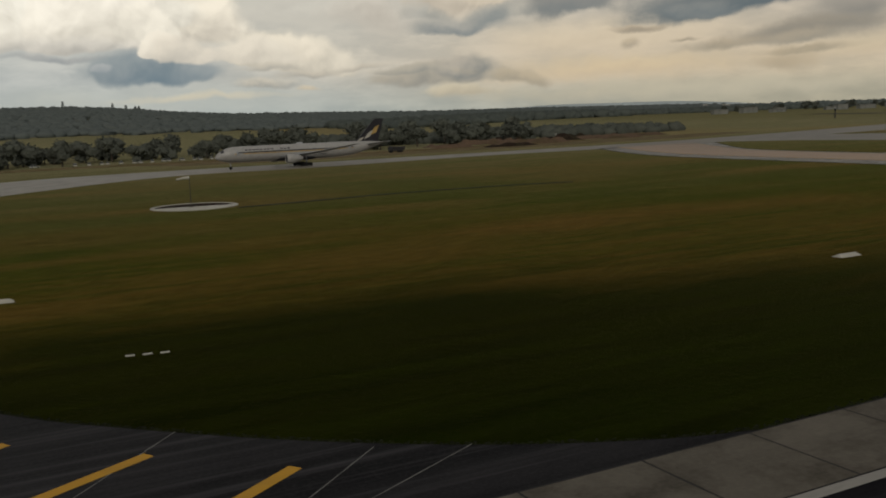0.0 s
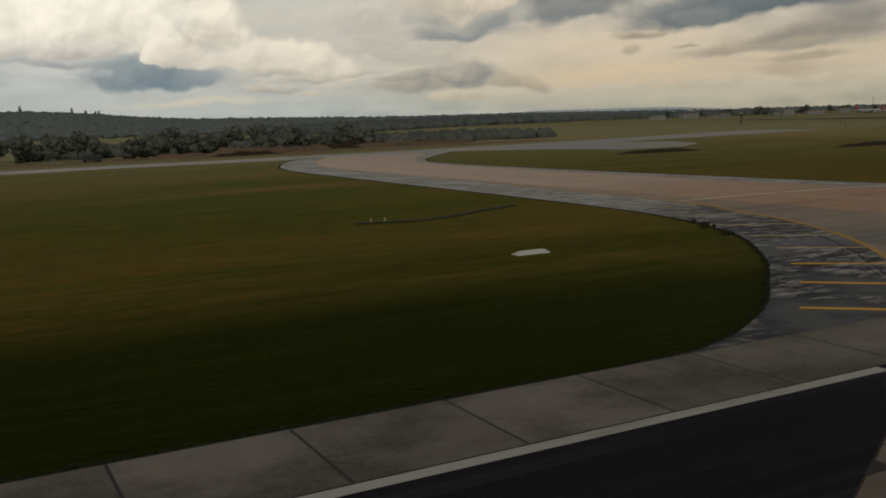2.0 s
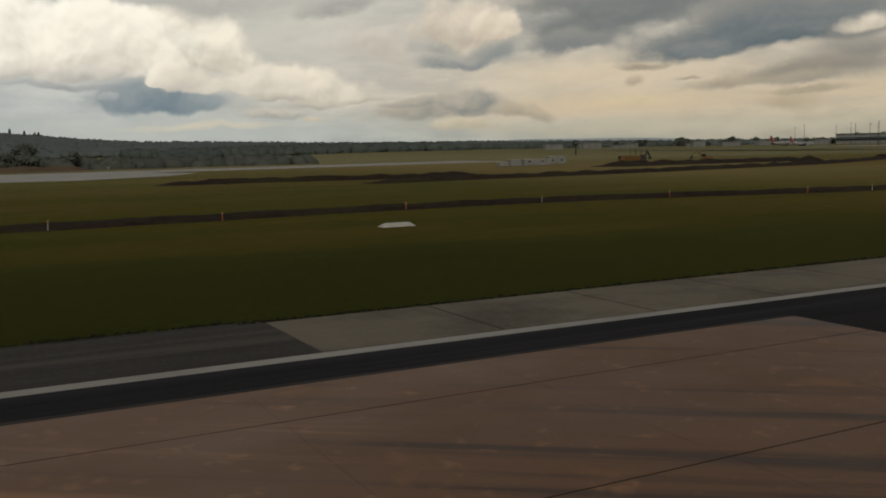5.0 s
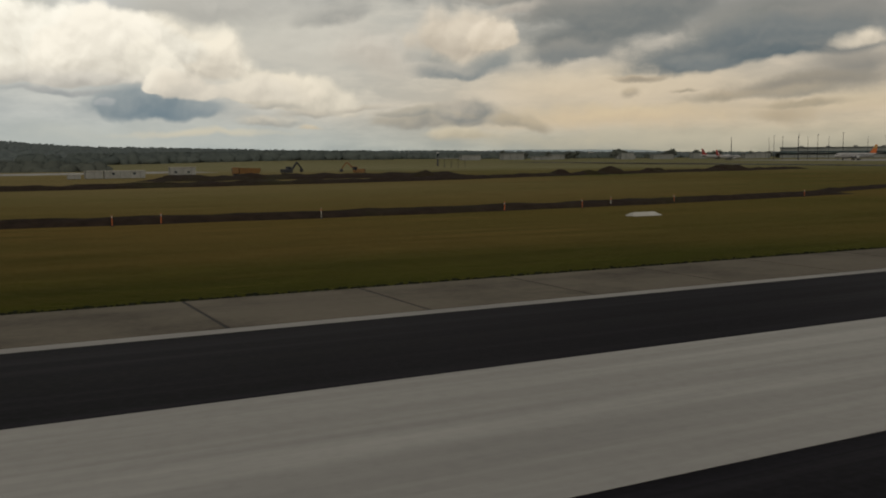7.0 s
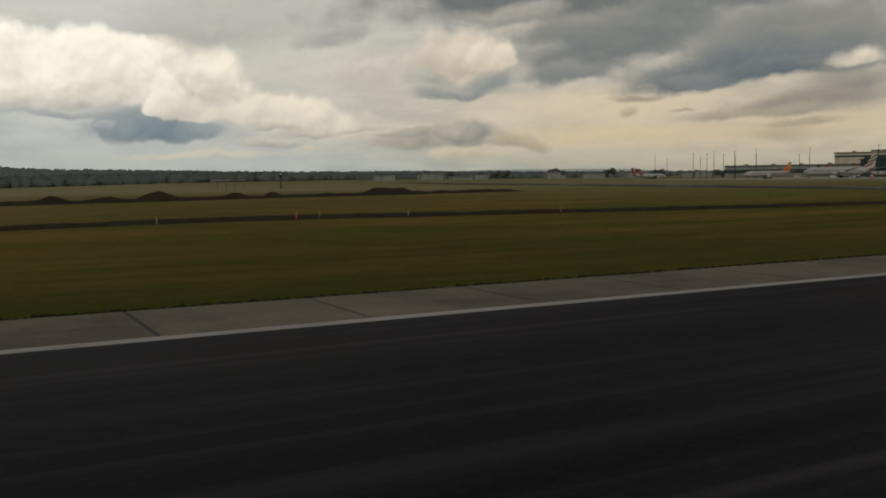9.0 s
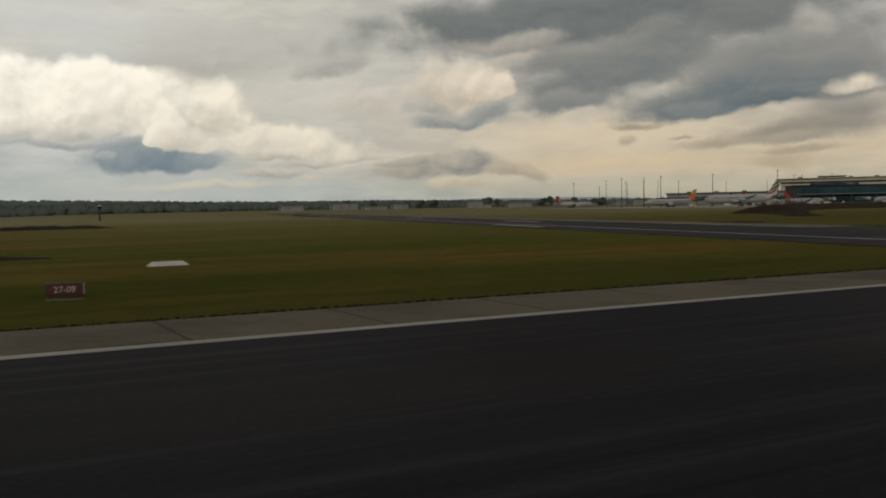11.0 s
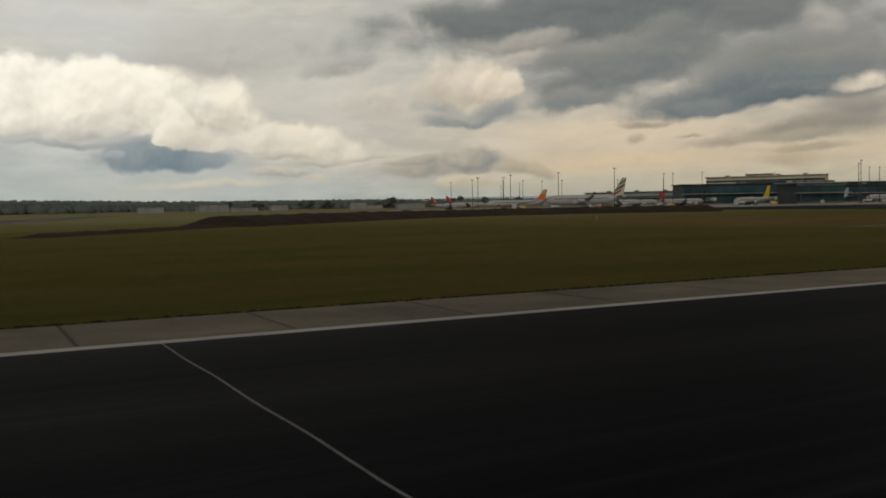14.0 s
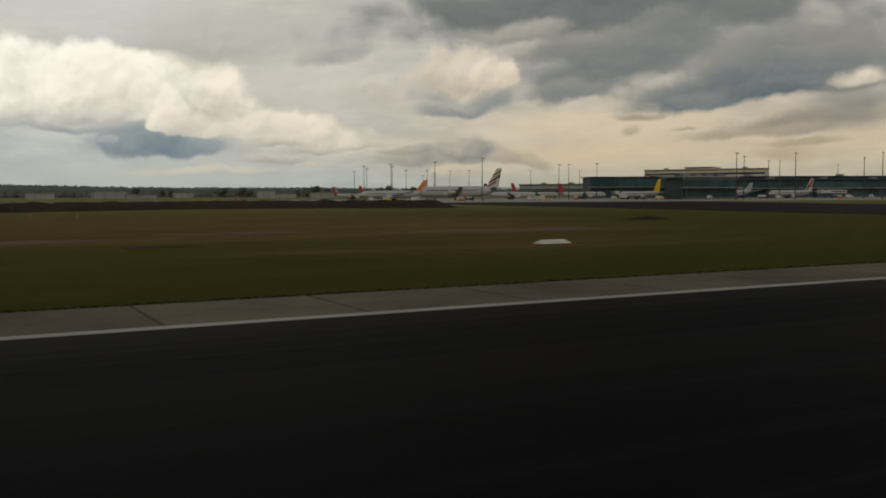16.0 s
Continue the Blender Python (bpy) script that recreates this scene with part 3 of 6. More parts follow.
SHOULDER = asphalt_mat("shoulder_asphalt", (0.009, 0.009, 0.010), (0.030, 0.029, 0.031))
WORN_SHOULDER = asphalt_mat("worn_shoulder_asphalt", (0.024, 0.022, 0.019), (0.048, 0.044, 0.038))
SLAB = concrete_mat("shoulder_concrete", (0.125, 0.107, 0.078), (0.180, 0.156, 0.117), (0.066, 0.055, 0.040))
# SLAB's tones darkened and browned for the last stretch
BROWN_SLAB = concrete_mat("darkened_brown_concrete", (0.098, 0.081, 0.055), (0.142, 0.119, 0.084), (0.056, 0.045, 0.031))
DAMP_SLAB = concrete_mat("damp_stained_concrete", (0.100, 0.088, 0.070), (0.170, 0.152, 0.124), (0.046, 0.039, 0.029))
RUST_SLAB = taxi_mat("rust_brown_concrete", (0.280, 0.134, 0.053), (0.375, 0.200, 0.092), (0.120, 0.053, 0.020), 0.9, True)
GREY_SLAB = taxi_mat("grey_concrete", (0.112, 0.085, 0.055), (0.188, 0.146, 0.099), (0.050, 0.036, 0.020), 0.45)
DARK_SLAB = taxi_mat("dark_stained_concrete", (0.068, 0.046, 0.027), (0.112, 0.078, 0.048), (0.032, 0.020, 0.010), 0.5)
BED = plain_mat("slab_joint_filler", (0.018, 0.012, 0.008), 0.9, vary=0.8, scale=0.5)
STREAKED = asphalt_mat("tyre_streaked_asphalt", (0.0065, 0.006, 0.0074), (0.019, 0.018, 0.0205))
WET = patched_mat()
PALE = concrete_mat("pale_taxiway", (0.205, 0.190, 0.165), (0.26, 0.24, 0.205), (0.15, 0.138, 0.118), 0.35)
WHITE = paint_mat("white_paint", (0.43, 0.415, 0.37), (0.19, 0.18, 0.16), 0.5)
def bar_mat(name, bright, dull, rubbed, speck=0.4):
    """White paint rubbed through to grey along the way of the wheels."""
    m = Nodes(name)
    lane = m.noise(1.6, 6.0, 0.6, by=(0.035, 1.0, 1.0))
    rub = m.noise(0.5, 5.0, 0.65, by=(0.12, 1.0, 1.0))
    grit = m.noise(5.0, 5.0, 0.7)
    c = m.mix(m.ramp(lane, 0.36, 0.62), bright, dull)
    c = m.mix(m.ramp(rub, 0.5, 0.72, 0.0, 0.6), c, rubbed)
    c = m.mix(m.ramp(grit, 0.45, 0.75, 0.0, speck), c, (0.07, 0.068, 0.068))
    return m.done(c, 0.8, spec=0.2)


BAR = bar_mat("streaked_white_paint", (0.32, 0.31, 0.28), (0.18, 0.173, 0.162), (0.12, 0.116, 0.112))
AIM_BAR = bar_mat("fresh_white_paint", (0.45, 0.435, 0.395), (0.35, 0.337, 0.305), (0.27, 0.26, 0.24), 0.12)
EDGE = paint_mat("edge_line_paint", (0.33, 0.315, 0.285), (0.13, 0.125, 0.115), 0.5)
FAINT = paint_mat("faded_paint", (0.23, 0.225, 0.21), (0.05, 0.05, 0.05), 0.7)
YELLOW = paint_mat("yellow_paint", (0.60, 0.32, 0.022), (0.16, 0.11, 0.05), 0.4)
HOLD = paint_mat("worn_hold_line_paint", (0.40, 0.27, 0.07), (0.10, 0.08, 0.05), 0.6)
CREAM = paint_mat("worn_yellow_paint", (0.46, 0.33, 0.16), (0.20, 0.14, 0.085), 0.45)
PALE_LINE = paint_mat("pale_line_paint", (0.66, 0.60, 0.50), (0.34, 0.28, 0.21), 0.45)
JOINT = plain_mat("tar_joint", (0.014, 0.013, 0.012), 0.9)
EARTH = earth_mat("dug_earth", (0.019, 0.0130, 0.0092), (0.050, 0.034, 0.023))
TURF = plain_mat("turf_edge", (0.014, 0.018, 0.003), 0.95, vary=0.5, scale=2.0)
FOREST_FLOOR = plain_mat("forest_floor", (0.05, 0.058, 0.046), 0.95, vary=0.3, scale=0.05)


# paints and surfaces of things
AIR_WHITE = plain_mat("aircraft_white", (0.37, 0.362, 0.345), 0.4, vary=0.1)
AIR_GREY = plain_mat("aircraft_grey", (0.30, 0.31, 0.32), 0.4, vary=0.1)
AIR_DARK = plain_mat("dark_trim", (0.02, 0.022, 0.028), 0.4)
NAVY = plain_mat("navy_paint", (0.020, 0.019, 0.024), 0.4)
GOLD = plain_mat("gold_paint", (0.45, 0.30, 0.10), 0.4)
RED = plain_mat("red_paint", (0.30, 0.035, 0.030), 0.4)
DARK_RED = plain_mat("dark_red_sign_face", (0.075, 0.010, 0.007), 0.5)
ORANGE = plain_mat("orange_paint", (0.55, 0.14, 0.03), 0.5)
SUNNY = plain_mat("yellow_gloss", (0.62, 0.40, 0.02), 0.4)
GREEN = plain_mat("dark_green_paint", (0.02, 0.07, 0.05), 0.4)
RUBBER = plain_mat("rubber", (0.012, 0.012, 0.012), 0.85)
STEEL = plain_mat("galvanised_steel", (0.20, 0.205, 0.21), 0.5, metal=0.6)
DARK_STEEL = plain_mat("dark_steel", (0.05, 0.05, 0.052), 0.55, metal=0.4)
SIGN_YELLOW = plain_mat("sign_face", (0.32, 0.145, 0.016), 0.6)
HUT_WHITE = plain_mat("hut_panel", (0.27, 0.27, 0.245), 0.7, vary=0.15)
MARKER_WHITE = plain_mat("marker_white", (0.46, 0.445, 0.385), 0.6, vary=0.12)
CLAD = plain_mat("pale_cladding", (0.40, 0.40, 0.35), 0.6, scale=0.3)
ROOF_GREY = plain_mat("grey_roof_sheet", (0.16, 0.16, 0.15), 0.6, scale=0.15)
TEAL_GLASS = plain_mat("teal_glazing", (0.022, 0.056, 0.064), 0.15, vary=0.5, scale=0.06)
HALL_DARK = plain_mat("dark_hall_cladding", (0.040, 0.055, 0.058), 0.6, scale=0.1)
HALL_PALE = plain_mat("hall_trim", (0.26, 0.27, 0.25), 0.6, scale=0.1)
HALL_CREAM = plain_mat("cream_cladding", (0.52, 0.47, 0.35), 0.6, scale=0.1)
# skyline shed sheet, lightened in its colour for haze
FAR_SHED = plain_mat("hazed_shed_sheet", (0.24, 0.245, 0.22), 0.7, scale=0.1)
GLASS = plain_mat("dark_glazing", (0.014, 0.024, 0.032), 0.25, scale=0.1)
FRAME = plain_mat("pale_frame", (0.42, 0.42, 0.39), 0.5)
MACHINE = plain_mat("machine_yellow", (0.17, 0.085, 0.022), 0.6)
BARK = plain_mat("bark", (0.07, 0.055, 0.04), 0.9, scale=3.0)


def leaf_mat(name, dark, light):
    m = Nodes(name)
    island = m.tree.nodes.new("ShaderNodeNewGeometry").outputs["Random Per Island"]
    n = m.noise(0.9, 4.0, 0.6)
    c = m.mix(m.ramp(m.math("ADD", m.math("MULTIPLY", island, 0.6), m.math("MULTIPLY", n, 0.6)), 0.2, 0.95), dark, light)
    return m.done(c, 0.9, bump=m.noise(0.55, 4.0, 0.6), depth=0.5, strength=0.25, spec=0.02)


# leaf colours paled for distance haze, WOODS palest and bluest
LEAF = leaf_mat("gum_leaves", (0.098, 0.106, 0.090), (0.120, 0.130, 0.106))
THICKET = leaf_mat("thicket_leaves", (0.080, 0.088, 0.076), (0.110, 0.118, 0.098))
WOODS = leaf_mat("hazed_woods", (0.112, 0.130, 0.126), (0.134, 0.152, 0.142))
BELT = leaf_mat("belt_leaves", (0.082, 0.096, 0.088), (0.106, 0.120, 0.106))
# haze painted into the mountain's base colour
MOUNTAIN = plain_mat("hazed_mountain", (0.50, 0.57, 0.58), 0.9, scale=0.002)
SCRUB = leaf_mat("scrub", (0.018, 0.016, 0.009), (0.05, 0.042, 0.022))
PINK_SOIL = earth_mat("pale_soil", (0.11, 0.075, 0.05), (0.17, 0.115, 0.078))


def worn_turf_mat():
    m = Nodes("worn_turf")
    n = m.noise(0.25, 6.0, 0.65, by=(0.5, 1.3, 1.0))
    tuft = m.noise(2.4, 6.0, 0.7)
    c = m.mix(m.ramp(n, 0.42, 0.62), (0.150, 0.120, 0.060), (0.270, 0.200, 0.120))
    c = m.mix(m.ramp(tuft, 0.35, 0.7, 0.4, 0.0), c, (0.05, 0.04, 0.016))
    return m.done(c, 0.95, bump=tuft, depth=0.08, strength=0.7, spec=0.05)


WORN_TURF = worn_turf_mat()



# ---- builders ----
def mesh_of(name, bm, mat, smooth=False):
    """Turns a bmesh in true metres into a mesh at scene scale."""
    bm.transform(Matrix.Scale(U, 4))
    bmesh.ops.recalc_face_normals(bm, faces=bm.faces[:])
    me = bpy.data.meshes.new(name)
    bm.to_mesh(me)
    bm.free()
    me.materials.append(mat)
    if smooth:
        for p in me.polygons:
            p.use_smooth = True
    return me


def at(x, y, z=0.0, turn=0.0):
    return pose(x * U, y * U, z * U, 0, 0, turn)


def thing(name, x, y, z=0.0, turn=0.0, label="", category="", group="", kind=""):
    ob = new(name)
    ob.empty_display_size = 0.3
    ob.matrix_basis = at(x, y, z, turn)
    return tagged(ob, label, category, group, kind)


def part(name, bm, mat, parent, label="", smooth=False):
    ob = new(name, mesh_of(name, bm, mat, smooth))
    ob.parent = parent
    return tagged(ob, label)


def solid(name, bm, mat, label, category, x=0, y=0, z=0, turn=0, group="", kind="", smooth=False):
    ob = new(name, mesh_of(name, bm, mat, smooth))
    ob.matrix_basis = at(x, y, z, turn)
    return tagged(ob, label, category, group, kind)


def box_into(bm, x0, x1, y0, y1, z0, z1, m=None):
    vs = [bm.verts.new(p) for p in itertools.product((x0, x1), (y0, y1), (z0, z1))]
    for f in ((0, 1, 3, 2), (4, 6, 7, 5), (0, 4, 5, 1), (2, 3, 7, 6), (0, 2, 6, 4), (1, 5, 7, 3)):
        bm.faces.new([vs[i] for i in f])
    if m is not None:
        bmesh.ops.transform(bm, matrix=m, verts=vs)
    return vs


def box(x0, x1, y0, y1, z0, z1, bevel=0.0):
    bm = bmesh.new()
    box_into(bm, x0, x1, y0, y1, z0, z1)
    if bevel:
        bmesh.ops.bevel(bm, geom=bm.edges[:], offset=bevel, segments=1, affect="EDGES")
    return bm


def ribbon(points, half, z0, z1, bm=None):
    """A low strip of even width along a line of plan points."""
    bm = bm or bmesh.new()
    pts = [Vector(p) for p in points]
    rings = []
    for i, p in enumerate(pts):
        d = (pts[min(i + 1, len(pts) - 1)] - pts[max(i - 1, 0)]).normalized()
        n = Vector((-d.y, d.x)) * half
        rings.append([bm.verts.new((q.x, q.y, z)) for q, z in ((p - n, z0), (p - n, z1), (p + n, z1), (p + n, z0))])
    for a, b in zip(rings, rings[1:]):
        for k in range(3):
            bm.faces.new((a[k], a[k + 1], b[k + 1], b[k]))
    return bm


def plate(points, z0, z1, bm=None):
    """A flat slab over a plan outline, with sides."""
    bm = bm or bmesh.new()
    top = [bm.verts.new((x, y, z1)) for x, y in points]
    low = [bm.verts.new((x, y, z0)) for x, y in points]
    f = bm.faces.new(top)
    for i in range(len(top)):
        j = (i + 1) % len(top)
        bm.faces.new((top[i], top[j], low[j], low[i]))
    bmesh.ops.triangulate(bm, faces=[f])
    return bm


def bend_line(*knots, step=6):
    """Smooth plan points through a few knots."""
    k = [Vector(p) for p in knots]
    out = []
    for i in range(len(k) - 1):
        a, b, c, d = k[max(i - 1, 0)], k[i], k[i + 1], k[min(i + 2, len(k) - 1)]
        for j in range(step):
            s = j / step
            out.append(0.5 * (2 * b + (c - a) * s + (2 * a - 5 * b + 4 * c - d) * s * s + (3 * b - a - 3 * c + d) * s ** 3))
    out.append(k[-1])
    return out



# ---- ground, runway and taxiways ----
def ease(v, lo, hi):
    s = max(0.0, min(1.0, (v - lo) / (hi - lo)))
    return s * s * (3 - 2 * s)


def rise(x, y):
    """Height of the land in true metres: a level airfield, a dip behind its far edge, then a ridge that runs down with x."""
    if y <= 0:
        return 0.0
    valley = 1 - ease(x, 620, 1000)
    z = -4 * valley * (ease(y, 455, 540) - ease(y, 1150, 1600))
    crest = 20 + 42 * (1 - ease(x, 300, 1000)) + 14 * (1 - ease(x, 900, 1900))
    near = 0.10 * crest * ease(y, 900, 1500) * (1 - valley)
    return z + near + (crest - near) * ease(y, 1300, 3600) * (0.45 + 0.55 * (1 - ease(x, 2000, 3500)))


def ground():
    bm = bmesh.new()
    radii = [0, 60, 120, 200, 300, 400, 460, 500, 540, 580, 640, 720, 860, 960, 1060, 1160, 1260, 1360, 1460, 1600, 1800, 2100, 2400, 2800, 3200, 3600, 4200, 5400, 8400]
    n = 120
    centre = bm.verts.new((500, 0, 0))
    last = None
    for r in radii[1:]:
        ring = []
        for i in range(n):
            a = 2 * math.pi * i / n
            x, y = 500 + r * math.sin(a), r * math.cos(a)
            ring.append(bm.verts.new((x, y, rise(x, y))))
        for i in range(n):
            j = (i + 1) % n
            bm.faces.new((centre, ring[i], ring[j]) if last is None else (last[i], last[j], ring[j], ring[i]))
        last = ring
    return solid("ground", bm, GRASS, "mown airfield grass, green with dry brown patches, haze painted in far off", "ground", kind="structure", smooth=True)


ground()
runway = solid("runway", box(-700, 2300, -37.3, 30.45, 0.0, 0.05), ASPHALT, "dark grooved asphalt runway with rubber streaks", "runway", kind="structure")


resurfaced = solid("resurfaced_runway", box(841.5, 2300, -37.2, 30.4, 0.0, 0.0535), FRESH, "fresh black asphalt stretch of the runway", "runway", kind="structure")


def flat(name, bm, mat, label, category="marking"):
    return solid(name, bm, mat, label, category, kind="structure")


# runway markings
edge = flat("edge_line", box(-700, 150, 29.66, 30.36, 0.05, 0.064), EDGE, "long worn white runway edge line")
part("edge_line_segment", box(284, 824, 29.66, 30.36, 0.05, 0.064), EDGE, edge)
part("edge_line_segment", box(910, 2300, 29.66, 30.36, 0.05, 0.064), EDGE, edge)
part("edge_line_segment", ribbon([(901, 35.5), (904, 32.9), (910, 30.1)], 0.3, 0.05, 0.066), EDGE, edge)
flat("aiming_point_marking", box(450, 489, 13.0, 21.5, 0.05, 0.064), AIM_BAR, "broad white painted aiming point bar on asphalt")
flat("touchdown_bar", box(625, 653, 13.0, 16.0, 0.05, 0.064), BAR, "white painted touchdown zone bar on asphalt")
for x, y0, y1, wide in ((439.8, 0, 29.3, 0.0224), (505.0, 0, 30.0, 0.0253), (648.2, 18, 29.5, 0.0168), (841.3, -10, 23, 0.0253), (936.2, 6, 29.5, 0.0197), (594.5, 22, 29.4, 0.0168), (551.0, 17, 25, 0.0141), (704.0, 17, 25, 0.0168), (1006.0, 10, 15, 0.0168)):
    bm = ribbon([(x + 0.03 * math.sin(y * 0.9 + x), y) for y in np.linspace(y0, y1, 16)], wide, 0.05, 0.062)
    flat("cross_joint", bm, FAINT, "thin pale sealed joint across dark asphalt", "joint")

flat("tyre_marks", box(352, 640, -12, 12.4, 0.04, 0.0535), STREAKED, "pale tyre-streaked middle of the runway", "runway")

# land-and-hold-short line: a solid yellow line with broken bars against it
hold = flat("holding_line", box(892.42, 892.86, -22, 30.4, 0.05, 0.064), HOLD, "yellow holding line of solid and broken bars")
for k in range(29):
    part("dash", box(891.9, 892.42, -22 + k * 1.84, -20.75 + k * 1.84, 0.05, 0.064), HOLD, hold)

# left shoulder: bed under the concrete slabs outside the edge line
# the bed's bare dark rim paints the shadow gap at the grass edge
shoulder = flat("shoulder", box(-700, 152.6, 30.45, 37.42, 0.0, 0.046), JOINT, "grey concrete runway shoulder of long slabs", "pavement")
part("dark_shoulder", box(283, 332, 30.45, 37.42, 0.0, 0.043), WORN_SHOULDER, shoulder, "dark asphalt stretch of shoulder")
part("shoulder_bed", box(332, 822, 30.45, 36.95, 0.0, 0.035), JOINT, shoulder)
part("shoulder_bed", box(903, 2300, 30.45, 36.95, 0.0, 0.035), JOINT, shoulder)


# first exit: curved concrete taxiway with dark shoulders
NEAR_GRASS = bend_line((140, 37.4), (147, 38), (156, 43), (164, 50), (172, 58), (181, 70), (187, 85), (190, 105), (191.5, 140), (193, 185), (196, 250), (206, 290), (228, 338), step=5)
NEAR_LINE = bend_line((150, 29), (157, 32), (163, 36), (170, 42.3), (176.5, 49), (183, 56.5), (188.5, 64.5), (194, 75), (198, 88), (201.5, 100), (204, 132), (207, 185), (209, 250), (218, 290), (240, 340), step=5)
FAR_LINE = bend_line((287, 29), (280.5, 32), (274.3, 36.6), (268.3, 41.4), (261.3, 48), (254.6, 55.4), (247.4, 65.8), (242, 76), (238.5, 86), (236, 102), (235.5, 136), (235.5, 180), (237, 240), (246, 275), (280, 334), step=5)
FAR_GRASS = bend_line((303, 37.4), (293, 38), (287, 40), (279, 45), (272, 51), (264, 60), (255, 72), (248, 87), (244, 104), (242, 142), (240.5, 184), (241, 240), (250, 275), (292, 334), step=5)


def band(a, b, z0, z1):
    """A strip of pavement between two plan lines of equally many points."""
    bm = bmesh.new()
    rows = []
    for p, q in zip(a, b):
        rows.append([bm.verts.new((w.x, w.y, z)) for w, z in ((p, z0), (p, z1), (q, z1), (q, z0))])
    for r, s in zip(rows, rows[1:]):
        for k in range(3):
            bm.faces.new((r[k], r[k + 1], s[k + 1], s[k]))
    return bm


def even(line, n):
    """n + 1 plan points at even distances along a line."""
    run = [0.0]
    for p, q in zip(line, line[1:]):
        run.append(run[-1] + (q - p).length)
    out = []
    for i in range(n + 1):
        s = run[-1] * i / n
        k = max(j for j in range(len(line) - 1) if run[j] <= s + 1e-6)
        f = (s - run[k]) / max(1e-6, run[k + 1] - run[k])
        out.append(line[k].lerp(line[k + 1], min(1.0, f)))
    return out


near_shoulder = flat("taxiway_shoulder", band(even(NEAR_GRASS, 60), even(NEAR_LINE, 60), 0.0, 0.04), WET, "patched dark asphalt taxiway shoulder, damp and worn", "pavement")
far_shoulder = flat("taxiway_shoulder", band(even(FAR_GRASS, 60), even(FAR_LINE, 60), 0.0, 0.04), WET, "patched dark asphalt taxiway shoulder, damp and worn", "pavement")
taxiway = flat("taxiway", band(even(NEAR_LINE, 60), even(FAR_LINE, 60), 0.0, 0.03), BED, "brown concrete taxiway of large slabs with tar joints", "pavement")
touchdown_slabs = flat("runway_concrete", plate([(350, -22.2), (350, 27.0), (150, 27.0), (147.4, 26.9), (59.2, -22.2)], 0.0, 0.052), BED, "brown concrete stretch of the runway with tar joints", "pavement")


def line_mark(name, knots, half, mat, label, z=0.075, step=6):
    return flat(name, ribbon(bend_line(*knots, step=step), half, z - 0.015, z), mat, label)


for side, line in (("near", NEAR_LINE), ("far", FAR_LINE)):
    mark = flat("taxiway_edge_line", ribbon([p + Vector((0.0, 0.13)) for p in line], 0.085, 0.05, 0.078), YELLOW if side == "near" else CREAM, "double yellow taxiway edge line on concrete")
    part("second_line", ribbon([p + Vector((0.2, -0.2)) for p in line], 0.085, 0.05, 0.078), YELLOW if side == "near" else CREAM, mark)
line_mark("taxiway_lead_line", ((160, 17), (166.9, 20.9), (175.1, 26.7), (182.8, 33.8), (188.4, 39.4), (195.8, 49), (202.5, 60), (207.1, 68.9), (209.8, 74.5), (213, 84), (216.6, 99), (218, 133), (218.5, 182), (218.5, 249)), 0.125, CREAM, "curved worn yellow lead-off line on concrete")
line_mark("taxiway_lead_line", ((218, 104), (220.6, 89.5), (226.6, 71), (232.2, 60.8), (239.5, 50.4), (246.2, 42.6), (252.6, 35.6), (257.7, 30.6), (262, 26.3), (266, 23.3), (274.5, 17.7), (284, 12.5)), 0.07, PALE_LINE, "curved worn yellow lead-on line on concrete")
line_mark("taxiway_cross_line", ((202, 102), (222, 102), (241, 98)), 0.24, PALE_LINE, "pale line painted across the taxiway")
dashes = even(bend_line((187.3, 24.6), (188, 27.5), (189.4, 31.5), (191.1, 35), (193.3, 38.4), (196.8, 42.6), (201.8, 46.5), (207, 48.9), (213, 50.6), step=6), 36)
for k in range(0, 36, 2):
    p, q = dashes[k], dashes[k + 1]
    flat("guide_dash", ribbon([p, p.lerp(q, 1.15)], 0.1 if k < 20 else 0.12, 0.06, 0.078), CREAM, "short worn yellow guide dash on concrete")
for end in ((190.0, 34.75), (191.75, 34.6)):
    flat("arrow_stroke", ribbon([Vector((191.1, 35.3)), Vector(end)], 0.11, 0.06, 0.079), CREAM, "stroke of a worn yellow arrow on concrete")
onward = bend_line((219, 51.2), (224, 50.3), (229, 49.2), (234, 46.8), (238.5, 43.8), (243, 40.8), (248, 37), (254, 31.7), (258, 29), (264, 25), step=3)
for k in range(0, len(onward) - 1, 2):
    flat("guide_dash", ribbon([onward[k], onward[k + 1]], 0.08, 0.06, 0.078), CREAM, "thin pale guide dash on concrete")

# pale kerb strip and scraped lines on the dark shoulders
pale_strip = [p + Vector((0.75, 0.95)) for p in FAR_LINE if 30 < p.y < 90]
part("concrete_strip", ribbon(pale_strip, 0.42, 0.035, 0.05), SLAB, far_shoulder)
for x0, y0, x1, y1 in ((255, 55, 261.3, 60), (256, 56.2, 262.5, 60.2), (250.6, 63.4, 256.6, 66.6)):
    part("seam", ribbon([Vector((x0, y0)), Vector((x1, y1))], 0.14, 0.035, 0.055), PALE_LINE, far_shoulder)
part("seam", ribbon(bend_line((161, 37.2), (168, 42), (176, 51), (181.5, 57.5), (187, 66), (192, 76), (195.5, 86), (198, 100), step=3), 0.08, 0.035, 0.056), JOINT, near_shoulder)
part("pale_seam", ribbon(bend_line((161, 37.5), (167.8, 42.3), (175.8, 51.3), (181.2, 57.8), (186.7, 66.3), (191.7, 76.3), (195.2, 86.3), step=3), 0.035, 0.035, 0.055), FAINT, near_shoulder)


